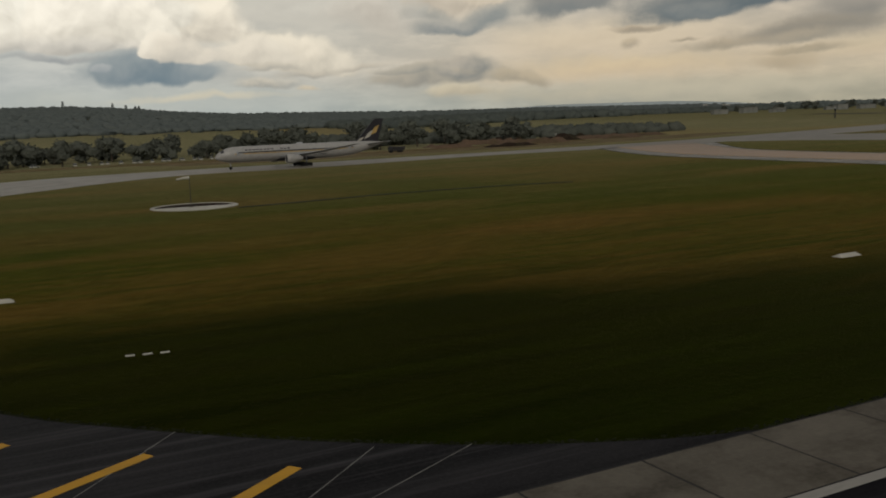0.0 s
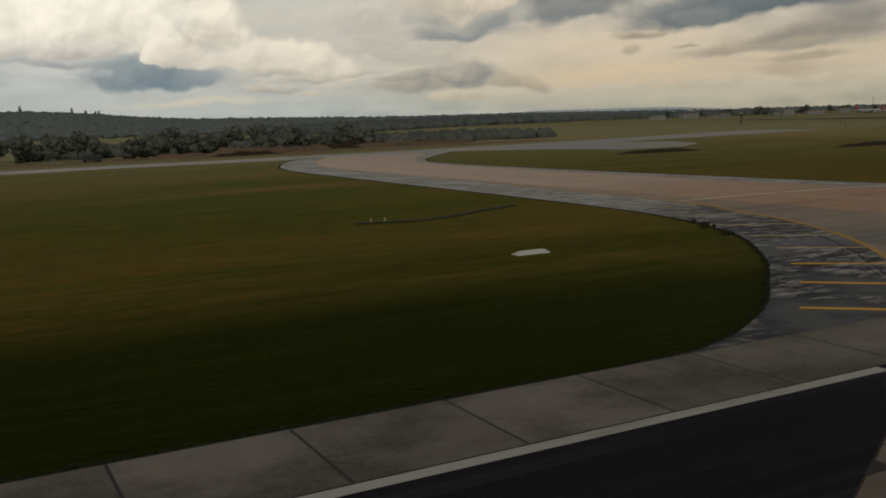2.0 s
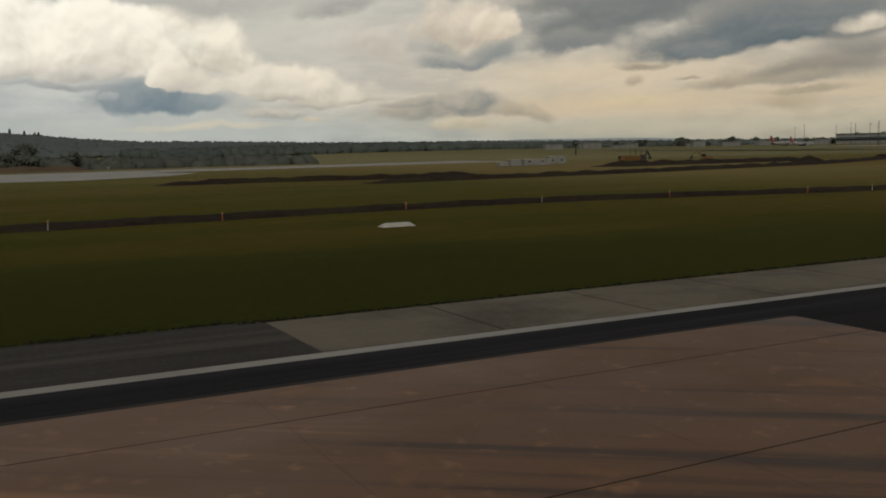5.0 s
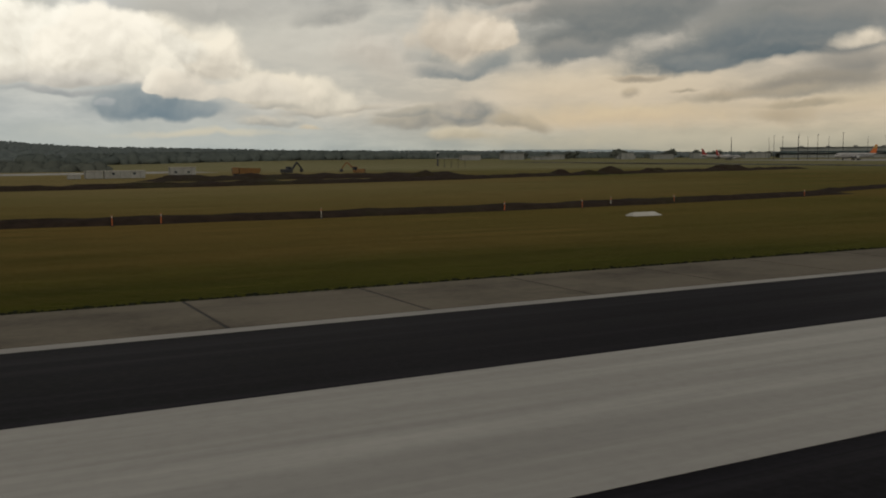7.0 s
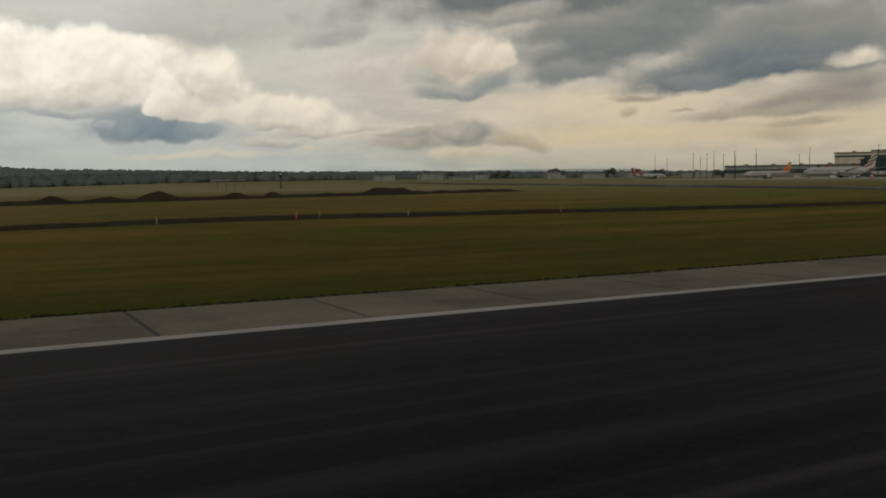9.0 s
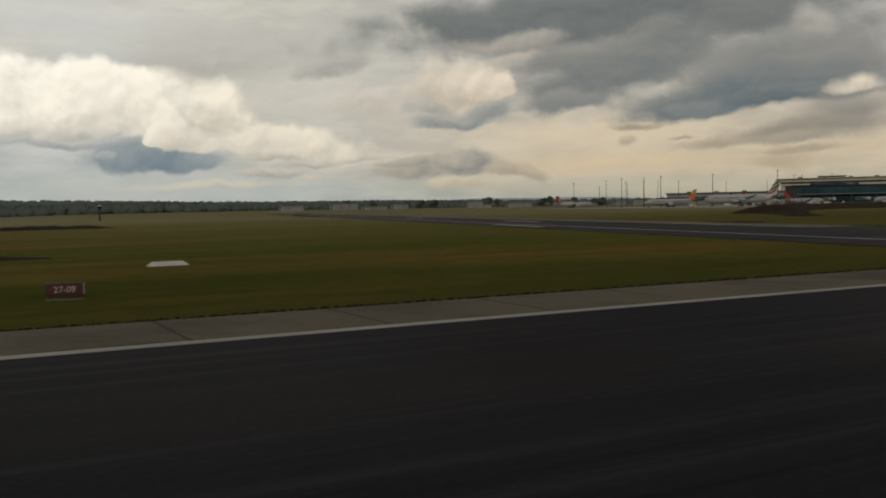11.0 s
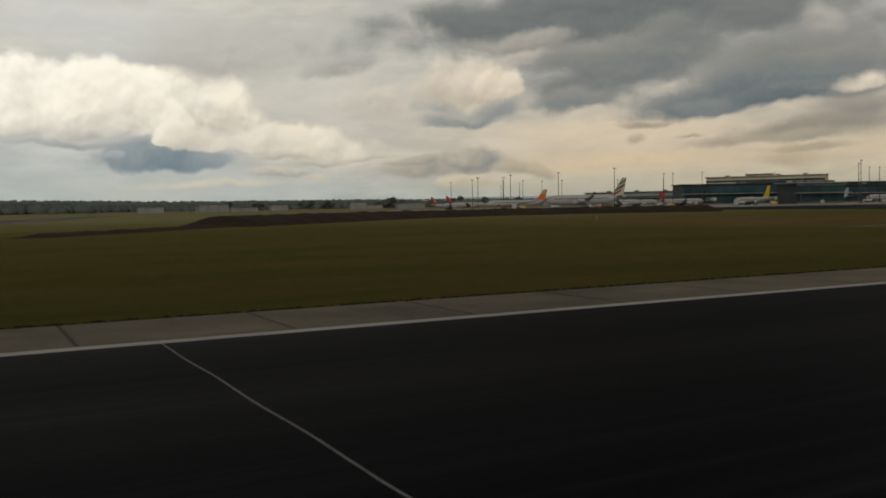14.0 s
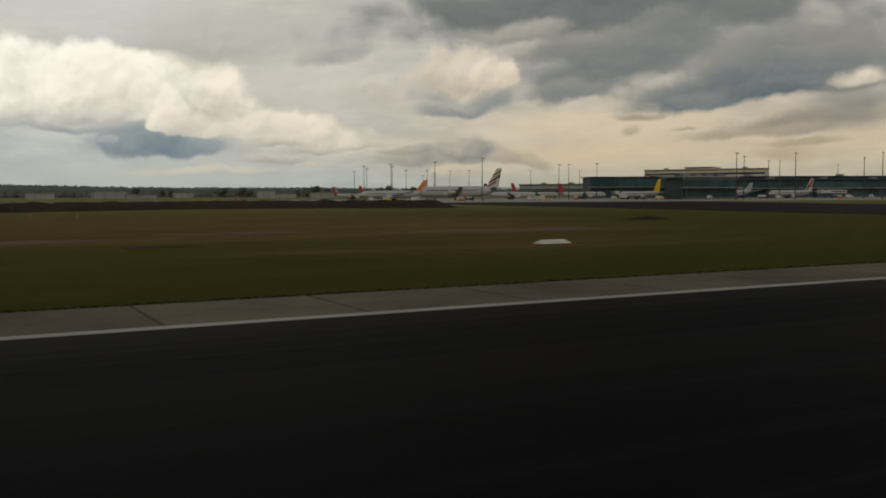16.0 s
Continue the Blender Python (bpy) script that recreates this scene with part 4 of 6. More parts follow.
def stripe(x0, y0, x1, y1, half=0.42, mat=None):
    flat("shoulder_stripe", ribbon([Vector((x0, y0)), Vector((x1, y1))], half, 0.035, 0.062), mat or YELLOW, "worn pale bar across a dark shoulder" if mat else "yellow painted bar across a dark shoulder")


for a in ((158, 42, 163.3, 37), (165, 48.2, 170, 43.2), (171, 54.4, 177, 49.4), (177, 61.4, 183, 56.4), (181.5, 69, 188, 64), (185, 78.5, 193, 72.5), (188, 89, 197, 83), (190, 101, 199.5, 96)):
    stripe(*a, half=0.26 if a[0] < 172 else 0.2, mat=CREAM if a[0] > 172 else None)
for a in ((255.2, 56.4, 260, 61), (261.3, 49, 266.5, 54), (268.5, 42.5, 273.5, 47.8), (274.2, 36.3, 279, 42), (248.6, 63.5, 255, 67), (244.5, 72, 250.5, 74), (241, 82, 247, 83)):
    stripe(*a, half=0.5 if a[0] > 254 else 0.3, mat=CREAM if a[0] < 254 else None)

# exit just before the first one, seen by its shoulder
OLD_GRASS = bend_line((-60, 120), (-38, 82), (-26, 64), (-20, 57), (-14, 51), (-8, 46), (-2, 42), (4, 39), (9, 37.4), step=4)
flat("taxiway_shoulder", band(OLD_GRASS, [Vector((min(p.x - 14, -4), 37.2)) for p in OLD_GRASS], 0.0, 0.045), SHOULDER, "dark asphalt taxiway shoulder with seams", "pavement")
for a in ((-26.8, 48.2, -20, 52), (-20.5, 41.5, -14, 46), (-36, 53, -26.5, 58.2)):
    stripe(*a, half=0.4)
for x, y, x1, y1 in ((-26, 46, -18, 55), (-17, 40, -9.5, 46.5), (-13, 40, -5, 44)):
    flat("seam", ribbon([Vector((x, y)), Vector((x1, y1))], 0.028, 0.04, 0.052), FAINT, "thin pale seam in dark asphalt", "joint")

# parallel taxiway behind, and the pale branch to it
far_edge = bend_line((-260, 210), (-90, 250), (-16, 345), (50, 362), (160, 363), (300, 372), (420, 400), (560, 440), step=5)
near_edge = bend_line((-260, 175), (-80, 205), (-14, 278), (40, 324), (90, 325), (170, 337), (300, 334), (560, 380), step=5)
flat("parallel_taxiway", band(near_edge, far_edge, 0.0, 0.04), PALE, "pale grey concrete parallel taxiway", "taxiway")
flat("taxiway_apron", plate([(300, 333), (318, 308), (326, 270), (352, 266), (381, 290), (396, 321), (384, 350), (420, 385), (330, 372)], 0.0, 0.05), PALE, "pale concrete taxiway turn-off", "taxiway")

# crossing runway
DX, DY = 0.2425, 0.970


def across(u, v):
    """Plan point u metres right of the crossing runway's far edge line and v metres along it."""
    return Vector((830.4 + DX * v + DY * u, DY * v - DX * u))


cross_runway = flat("crossing_runway", plate([across(-34, 36), across(-34, 1500), across(9, 1500), across(9, 110), (863.5, 97), (866, 83), (870, 73), (876, 62), (884, 52), (894, 43), (903, 37.4), (903, 30), (800, 30), (800, 37.4), (806, 38.5)], 0.0, 0.045), CROSSING, "dark asphalt runway crossing at a slant", "runway")
part("edge_line_segment", ribbon([across(0.05 * math.sin(v * 0.7), v) for v in np.linspace(33, 95, 40)], 0.075, 0.045, 0.06), FAINT, cross_runway)
part("edge_line_segment", ribbon([across(0, 108), across(0, 900)], 0.42, 0.045, 0.06), EDGE, cross_runway)
part("edge_line_segment", ribbon([across(-24, 30), across(-24, 900)], 0.42, 0.045, 0.06), EDGE, cross_runway)
for u, v in ((-11, 200), (-11, 330), (-11, 460), (-29, 150), (-9, 640)):
    part("centre_dash", ribbon([across(u, v), across(u, v + 30)], 0.9, 0.045, 0.06), WHITE, cross_runway)
part("concrete_shoulder", band([across(0.8, v) for v in (104, 106, 900)], [across(9, v) for v in (104, 106, 900)], 0.0, 0.055), SLAB, cross_runway)
part("worn_strip", ribbon([across(-0.7 + 0.12 * math.sin(v * 0.4), v) for v in np.linspace(34, 108, 30)], 0.62, 0.045, 0.053), WORN_SHOULDER, cross_runway)
part("seam", ribbon([Vector((841.5, 30.0)), Vector((841.45, 26.0)), Vector((841.4, 22.7))], 0.018, 0.045, 0.062), FAINT, cross_runway)
part("seam", ribbon([Vector((841.4, 22.6)), Vector((843.6, 22.5)), Vector((845.8, 22.7))], 0.015, 0.045, 0.062), FAINT, cross_runway)
part("seam", ribbon([Vector((838, 31)), Vector((842, 30.4)), Vector((846, 30.3))], 0.05, 0.045, 0.062), FAINT, cross_runway)
part("seam", ribbon([Vector((847, 30.2)), Vector((858, 30.0)), Vector((872, 30.1)), Vector((893, 30.4))], 0.4, 0.045, 0.058), SHOULDER, cross_runway)

# dark furrows in the turf
flat("furrow", ribbon([(x, y + 0.4 * math.sin(x * 0.35)) for x, y in ((24, 190), (34, 191.5), (46, 193), (58, 194.3), (70, 195), (82, 194), (94, 192), (106, 189))], 0.7, 0.0, 0.10), TURF, "dark grassy furrow running through the turf", "furrow")
flat("furrow", ribbon([(156, 109), (160, 107.6), (165, 106.4), (170, 108.6), (176, 112), (183, 115)], 0.6, 0.0, 0.16), TURF, "dark grassy furrow running through the turf", "furrow")

# worn ground beyond the parallel taxiway and beside the runway
flat("works_ground", plate([(60, 398), (100, 388), (200, 392), (330, 400), (420, 430), (400, 452), (250, 440), (110, 446), (40, 430)], 0.0, 0.03), WORN_TURF, "brown trampled ground round the roadworks", "soil")
for y0 in (428, 440):
    flat("service_road_edge", ribbon(bend_line((-90, y0 - 12), (0, y0), (90, y0 - 2), (200, y0 - 4), (300, y0 + 6)), 0.9, 0.0, 0.3), WORN_TURF, "low bank of a service road in grass", "bank")

# dark taxiway between the last stretch of grass and the apron
flat("cross_taxiway", plate([(1212, 118), (1226, 200), (1242, 310), (1262, 420), (1300, 470), (1430, 400), (1372, 262), (1330, 150), (1290, 96), (1240, 90)], 0.0, 0.045), FRESH, "dark asphalt taxiway before the apron", "taxiway")

# aircraft parking apron before the terminal
flat("apron", plate([(1240, 560), (1300, 470), (1500, 400), (1900, 330), (2500, 420), (2500, 1200), (1900, 1290), (1450, 1180), (1300, 800)], 0.0, 0.05), PALE, "wide pale concrete aircraft apron", "apron")



# ---- aircraft ----
def loft(rings, closed=True):
    """Skin over rings of equally many points; the ends are capped."""
    bm = bmesh.new()
    vs = [[bm.verts.new(p) for p in r] for r in rings]
    n = len(vs[0])
    for a, b in zip(vs, vs[1:]):
        for i in range(n if closed else n - 1):
            j = (i + 1) % n
            bm.faces.new((a[i], a[j], b[j], b[i]))
    if closed:
        bm.faces.new(vs[0])
        bm.faces.new(vs[-1])
    return bm


HULL = ((0.0, 0.04, -0.30), (0.012, 0.34, -0.22), (0.03, 0.58, -0.14), (0.055, 0.80, -0.06), (0.09, 0.95, -0.01), (0.13, 1.0, 0.0), (0.40, 1.0, 0.0),
        (0.68, 1.0, 0.0), (0.78, 0.93, 0.07), (0.86, 0.74, 0.24), (0.93, 0.48, 0.46), (0.98, 0.22, 0.62), (1.0, 0.06, 0.66))


def hull_at(s):
    for (a, ra, za), (b, rb, zb) in zip(HULL, HULL[1:]):
        if a <= s <= b:
            f = (s - a) / (b - a)
            return ra + (rb - ra) * f, za + (zb - za) * f
    return HULL[-1][1:]


def hull_ring(length, radius, axle, s, grow=1.0, a0=0.0, a1=360.0, n=20, tall=1.0):
    r, z = hull_at(s)
    out = []
    for i in range(n):
        a = radians(a0 + (a1 - a0) * i / (n if a1 - a0 >= 360 else n - 1))
        out.append((-s * length, radius * r * grow * math.cos(a), axle + radius * z + radius * r * grow * tall * math.sin(a)))
    return out


def wing_ring(x, y, z, chord, thick):
    return [(x + 0.0 * chord, y, z), (x - 0.25 * chord, y, z + thick), (x - 0.7 * chord, y, z + thick * 0.7), (x - chord, y, z), (x - 0.6 * chord, y, z - thick * 0.5), (x - 0.2 * chord, y, z - thick * 0.7)]


def airliner(x, y, turn, length, radius, span, fin_mat, label, engines=2, fin_height=None, stripes=(), titles=None, belly=None, hull_mat=None, tall=1.0, group="parked airliners"):
    """An airliner with its nose at the plan point, heading along its own +x."""
    ob = thing("airliner", x, y, 0.05, turn, label, "airliner", group)
    axle = radius * tall + 0.16 * radius + length * 0.03
    hull_mat = hull_mat or AIR_WHITE
    body = part("fuselage", loft([hull_ring(length, radius, axle, s[0], tall=tall) for s in HULL]), hull_mat, ob, smooth=True)
    for side in (0, 1):
        rows = [hull_ring(length, radius, axle, s, 1.012, (10 if side else 170), (18 if side else 162), 3, tall) for s in np.linspace(0.12, 0.80, 9)]
        part("window_band", loft(rows, closed=False), AIR_DARK, body)
    part("cockpit_window", loft([hull_ring(length, radius, axle, s, 1.015, 35, 145, 7, tall) for s in (0.030, 0.047)], closed=False), AIR_DARK, body)
    for k in range(4):
        s = (0.11, 0.34, 0.55, 0.77)[k]
        for a0, a1 in ((-6, 26), (154, 186)):
            part("cabin_door", loft([hull_ring(length, radius, axle, q, 1.006, a0, a1, 4, tall) for q in (s, s + 0.016)], closed=False), AIR_GREY, body)
    if titles:
        for k in range(12):
            s = 0.16 + k * 0.021 + (0.012 if k > 8 else 0)
            if k == 8:
                continue
            for a0, a1 in ((27, 37), (143, 153)):
                part("title_bar", loft([hull_ring(length, radius, axle, q, 1.012, a0, a1, 3, tall) for q in (s, s + 0.013)], closed=False), titles, body)
        for a0, a1 in ((2, 8), (172, 178)):
            part("cheat_line", loft([hull_ring(length, radius, axle, q, 1.01, a0, a1, 3, tall) for q in np.linspace(0.10, 0.8, 8)], closed=False), GOLD, body)
    part("wing_fairing", loft([[(-length * s, radius * 0.8 * math.cos(a) * w, axle - radius * 0.75 * tall + radius * 0.42 * math.sin(a) * w) for a in np.linspace(0, 2 * math.pi, 12, endpoint=False)] for s, w in ((0.30, 0.15), (0.36, 0.85), (0.45, 1.0), (0.55, 0.9), (0.62, 0.2))]), belly or AIR_GREY, ob, smooth=True)
    root, tip, half = length * 0.16, length * 0.035, span / 2
    for side in (-1, 1):
        z0 = axle - radius * 0.55
        wing = part("wing", loft([wing_ring(-length * 0.34, side * radius * 0.6, z0, root, 0.55), wing_ring(-length * 0.34 - half * 0.32, side * half * 0.38, z0 + half * 0.045, root * 0.56, 0.35),
                                  wing_ring(-length * 0.34 - half * 0.64, side * half, z0 + half * 0.14, tip, 0.12)]), AIR_GREY, ob)
        part("flap_fairing", box(-length * 0.34 - half * 0.5, -length * 0.34 - half * 0.5 + 3.0, side * half * 0.45 - 0.3, side * half * 0.45 + 0.3, z0 + 0.4, z0 + 1.0, 0.1), AIR_GREY, wing)
        for k in range(engines // 2):
            f = 0.31 if k == 0 else 0.58
            er = radius * (0.56 if engines == 2 else 0.48)
            ex, ey, ez = -length * 0.34 - half * 0.64 * f + er * 3.0, side * half * f, z0 + half * 0.14 * f - er * 1.15
            rings = [[(ex - er * d, ey + er * w * math.cos(a), ez + er * w * math.sin(a)) for a in np.linspace(0, 2 * math.pi, 16, endpoint=False)] for d, w in ((0.5, 0.82), (0.0, 0.86), (0.08, 0.98), (1.0, 1.06), (2.2, 0.98), (3.2, 0.7), (4.0, 0.35))]
            pod = part("engine", loft(rings), hull_mat if engines == 2 else AIR_GREY, ob, smooth=True)
            part("fan", loft([[(ex - er * d, ey + er * w * math.cos(a), ez + er * w * math.sin(a)) for a in np.linspace(0, 2 * math.pi, 14, endpoint=False)] for d, w in ((0.02, 0.12), (0.10, 0.80))]), AIR_DARK, pod)
            part("pylon", loft([wing_ring(ex - er * 0.8, ey - 0.25, ez + er * 0.85, er * 3.0, 0.3), wing_ring(ex - er * 0.8, ey + 0.25, ez + er * 0.85, er * 3.0, 0.3)]), AIR_GREY, pod)
        sz = axle + radius * 0.5
        part("tailplane", loft([wing_ring(-length * 0.875, side * 0.3, sz, length * 0.095, 0.25), wing_ring(-length * 0.955, side * span * 0.17, sz + span * 0.018, length * 0.035, 0.1)]), AIR_GREY, ob)
    top = fin_height or length * 0.27
    fz = axle + radius * 0.75

    def fin_point(u, v, side, w):
        """u along the chord, v up the fin, on either face."""
        lead, chord = -length * (0.825 + 0.13 * v), length * (0.145 - 0.088 * v)
        return (lead - chord * u, side * w * (1 - 0.5 * v), fz + (top - fz) * v)

    def fin_piece(u0, u1, v0, v1, w, climb=0.0):
        bm = bmesh.new()
        pts = [bm.verts.new(fin_point(u, v, sd, w)) for sd in (-1, 1) for u, v in ((u0, v0), (u1, min(1.0, v0 + climb)), (u1, min(1.0, v1 + climb)), (u0, v1))]
        bm.faces.new(pts[:4])
        bm.faces.new(pts[4:])
        for i in range(4):
            bm.faces.new((pts[i], pts[(i + 1) % 4], pts[4 + (i + 1) % 4], pts[4 + i]))
        return bm

    fin = part("fin", fin_piece(0, 1, 0, 1, 0.42), fin_mat, ob)
    part("fin_root", loft([[(-length * 0.775, 0, axle + radius * 0.98)] * 3, [(-length * 0.835, -0.35, fz), (-length * 0.835, 0, fz + 1.2), (-length * 0.835, 0.35, fz)], [(-length * 0.9, -0.4, fz - 0.4), (-length * 0.9, 0, fz + 1.0), (-length * 0.9, 0.4, fz - 0.4)]]), fin_mat, fin)
    for mat, u0, u1, v0, v1, *climb in stripes:
        part("fin_stripe", fin_piece(u0, u1, v0, v1, 0.46, *climb), mat, fin)

    def wheel(px, py, r):
        return loft([[(px + r * k * math.cos(a), py + d, r + r * k * math.sin(a)) for a in np.linspace(0, 2 * math.pi, 14, endpoint=False)] for d, k in ((-0.22, 0.7), (-0.18, 1.0), (0.18, 1.0), (0.22, 0.7))])

    gear = part("nose_gear", box(-length * 0.085 - 0.15, -length * 0.085 + 0.15, -0.15, 0.15, 0.4, axle - radius * 0.8), AIR_GREY, ob)
    for d in (-0.35, 0.35):
        part("wheel", wheel(-length * 0.085, d, 0.55), RUBBER, gear)
    for side in (-1, 1):
        gy = side * radius * 1.5
        gear = part("main_gear", box(-length * 0.50 - 0.22, -length * 0.50 + 0.22, gy - 0.22, gy + 0.22, 0.6, axle - radius * 0.5), AIR_GREY, ob)
        for dx in (-1.5, 0, 1.5):
            for dy in (-0.6, 0.6):
                part("wheel", wheel(-length * 0.50 + dx, gy + dy, 0.66), RUBBER, gear)
    return ob


airliner(59.5, 345, 180, 67.0, 2.9, 61.0, NAVY, "white airliner with navy and gold tail taxiing on pale concrete", titles=NAVY, belly=AIR_DARK, fin_height=16.6,
         stripes=((MARKER_WHITE, 0.30, 0.52, 0.12, 0.40, 0.14), (GOLD, 0.50, 0.78, 0.30, 0.62, 0.12), (MARKER_WHITE, 0.05, 0.22, 0.02, 0.16, 0.10)), group="")
# parked by the terminal
airliner(1395, 692, 132, 70.0, 3.6, 79.0, MARKER_WHITE, "white double-deck airliner with striped tail parked on apron", engines=4, fin_height=25.3, tall=1.2,
         stripes=((RED, 0.0, 0.7, -0.04, 0.10, 0.30), (AIR_DARK, 0.0, 1.0, 0.22, 0.34, 0.34), (GOLD, 0.0, 1.0, 0.40, 0.47, 0.32), (GREEN, 0.0, 1.0, 0.56, 0.66, 0.28)))
airliner(1583, 1120, -8, 58, 2.8, 56, RED, "white airliner with red tail parked on apron", fin_height=17.0, stripes=((AIR_WHITE, 0.0, 0.25, 0.3, 0.9),))
airliner(1490, 1010, -4, 46, 2.3, 44, RED, "white airliner with red tail parked on apron", fin_height=14.5, stripes=((AIR_WHITE, 0.0, 0.3, 0.25, 0.8),))
airliner(1362, 742, 172, 62, 2.9, 58, ORANGE, "white airliner with orange tail parked on apron", fin_height=17.5, stripes=((GOLD, 0.1, 0.9, 0.55, 0.95),))
airliner(1628, 745, -12, 52, 2.4, 48, RED, "white airliner with red tail parked beside terminal", fin_height=15.0)
airliner(1592, 775, -12, 50, 2.4, 48, RED, "white airliner with red tail parked beside terminal", fin_height=15.4, stripes=((AIR_WHITE, 0.0, 0.3, 0.3, 0.8),))
airliner(1545, 745, -18, 50, 2.5, 48, DARK_STEEL, "grey-tailed airliner parked on apron", fin_height=14.8)
airliner(1533, 606, 186, 48, 2.3, 44, SUNNY, "white airliner with yellow tail parked beside glazed pier", fin_height=16.8)
airliner(1642, 620, 184, 58, 2.7, 54, AIR_GREY, "white airliner parked nose-out beside terminal", fin_height=14.0)
airliner(1690, 596, 178, 54, 2.5, 48, AIR_WHITE, "white airliner with red and blue tail parked on apron", fin_height=17.6, stripes=((RED, 0.3, 0.8, 0.3, 0.9), (NAVY, 0.05, 0.3, 0.05, 0.5)))



# ---- things on the airfield ----
def gable_marker(x, y, long=3.2, group="white strip markers"):
    bm = bmesh.new()
    h, w, e = 0.36, 0.7, 0.42
    v = [bm.verts.new(p) for p in ((-long / 2, -w, 0), (long / 2, -w, 0), (long / 2, w, 0), (-long / 2, w, 0), (-long / 2 + e, 0, h), (long / 2 - e, 0, h))]
    for f in ((0, 1, 5, 4), (2, 3, 4, 5), (1, 2, 5), (3, 0, 4), (0, 3, 2, 1)):
        bm.faces.new([v[i] for i in f])
    bmesh.ops.bevel(bm, geom=bm.edges[:], offset=0.03, segments=1, affect="EDGES")
    return solid("strip_marker", bm, MARKER_WHITE, "low white gable-shaped marker lying on grass", "marker", x, y, 0.01, group=group)


for x, y, n in ((60, 73.2, 3.4), (158.5, 73.2, 3.6), (356, 76, 3.2), (517.6, 68.5, 3.4), (751, 75.4, 3.2), (902.3, 71.0, 2.9), (1096.6, 67, 3.3), (-24, 106, 2.0)):
    gable_marker(x, y, n)
gable_marker(899.9, 73.0, 1.25)
for k in range(3):
    solid("flat_marker", box(-0.36, 0.36, -0.16, 0.16, 0, 0.08, 0.02), MARKER_WHITE, "small white flat marker lying in grass", "marker", -17.0 + k * 1.25, 75.0 - k * 0.25, group="flat markers")


def tube(r0, r1, z0, z1, n=12, x=0.0, y=0.0):
    return loft([[(x + r * math.cos(a), y + r * math.sin(a), z) for a in np.linspace(0, 2 * math.pi, n, endpoint=False)] for r, z in ((r0, z0), (r1, z1))])


def beam(a, b, half):
    """A square bar from a to b."""
    a, b = Vector(a), Vector(b)
    d = (b - a).normalized()
    s = d.cross(Vector((0, 0, 1)) if abs(d.z) < 0.95 else Vector((1, 0, 0))).normalized() * half
    t = d.cross(s).normalized() * half
    return loft([[p + s + t, p - s + t, p - s - t, p + s - t] for p in (a, b)])


def edge_post(x, y):
    ob = thing("beacon_post", x, y, 0, 20, "yellow rounded marker post on a white base plate", "marker post")
    part("base_plate", box(-0.75, 0.75, -0.55, 0.55, 0.02, 0.10, 0.02), MARKER_WHITE, ob)
    part("post", loft([[(r * math.cos(a), r * math.sin(a), z) for a in np.linspace(0, 2 * math.pi, 14, endpoint=False)] for r, z in ((0.30, 0.1), (0.30, 0.95), (0.24, 1.12), (0.10, 1.2))]), SIGN_YELLOW, ob, smooth=True)


edge_post(102.2, 52.2)
solid("scorched_patch", plate([(1.5 * math.cos(a) * (1 + 0.2 * math.sin(3 * a)), 1.4 * math.sin(a) * (1 + 0.2 * math.cos(2 * a))) for a in np.linspace(0, 6.1, 16)], -0.01, 0.012), EARTH, "bare dark soil round a marker post", "soil", 102.2, 52.6, kind="structure")


def sign(x, y, turn, wide, label, tall=1.15):
    ob = thing("taxiway_sign", x, y, 0, turn, label, "sign", "taxiway signs")
    board = part("board", box(-wide / 2, wide / 2, -0.16, 0.16, 0.2, 0.2 + tall, 0.03), SIGN_YELLOW, ob)
    if wide > 3:
        part("panel_joint", box(-0.03, 0.03, -0.175, 0.175, 0.23, 0.17 + tall), AIR_DARK, board)
    part("rim", box(-wide / 2 - 0.03, wide / 2 + 0.03, -0.19, 0.19, 0.17 + tall, 0.23 + tall, 0.01), CREAM, board)
    for k in (-0.4, 0.4):
        part("leg", box(wide * k - 0.06, wide * k + 0.06, -0.06, 0.06, 0.0, 0.25), DARK_STEEL, ob)
    part("base", box(-wide / 2, wide / 2, -0.4, 0.4, 0.0, 0.05), SLAB, ob)


sign(256.8, 105.4, -22, 4.4, "orange-yellow taxiway sign standing in grass", 0.8)
sign(887.6, 76.6, -8, 1.9, "orange-yellow taxiway sign standing in grass", 0.72)


def lettering(name, text, size, mat, parent, x, y, z):
    """Raised letters in the built-in font, standing upright and facing -y."""
    cu = bpy.data.curves.new(name, "FONT")
    cu.body, cu.size, cu.extrude, cu.align_x = text, size, 0.012, "CENTER"
    tmp = bpy.data.objects.new(name, cu)
    me = bpy.data.meshes.new_from_object(tmp)
    bpy.data.objects.remove(tmp)
    me.transform(Matrix.Scale(U, 4) @ Matrix.Translation((x, y, z)) @ Matrix.Rotation(math.pi / 2, 4, "X"))
    me.materials.clear()
    me.materials.append(mat)
    ob = new(name, me)
    ob.parent = parent
    return ob


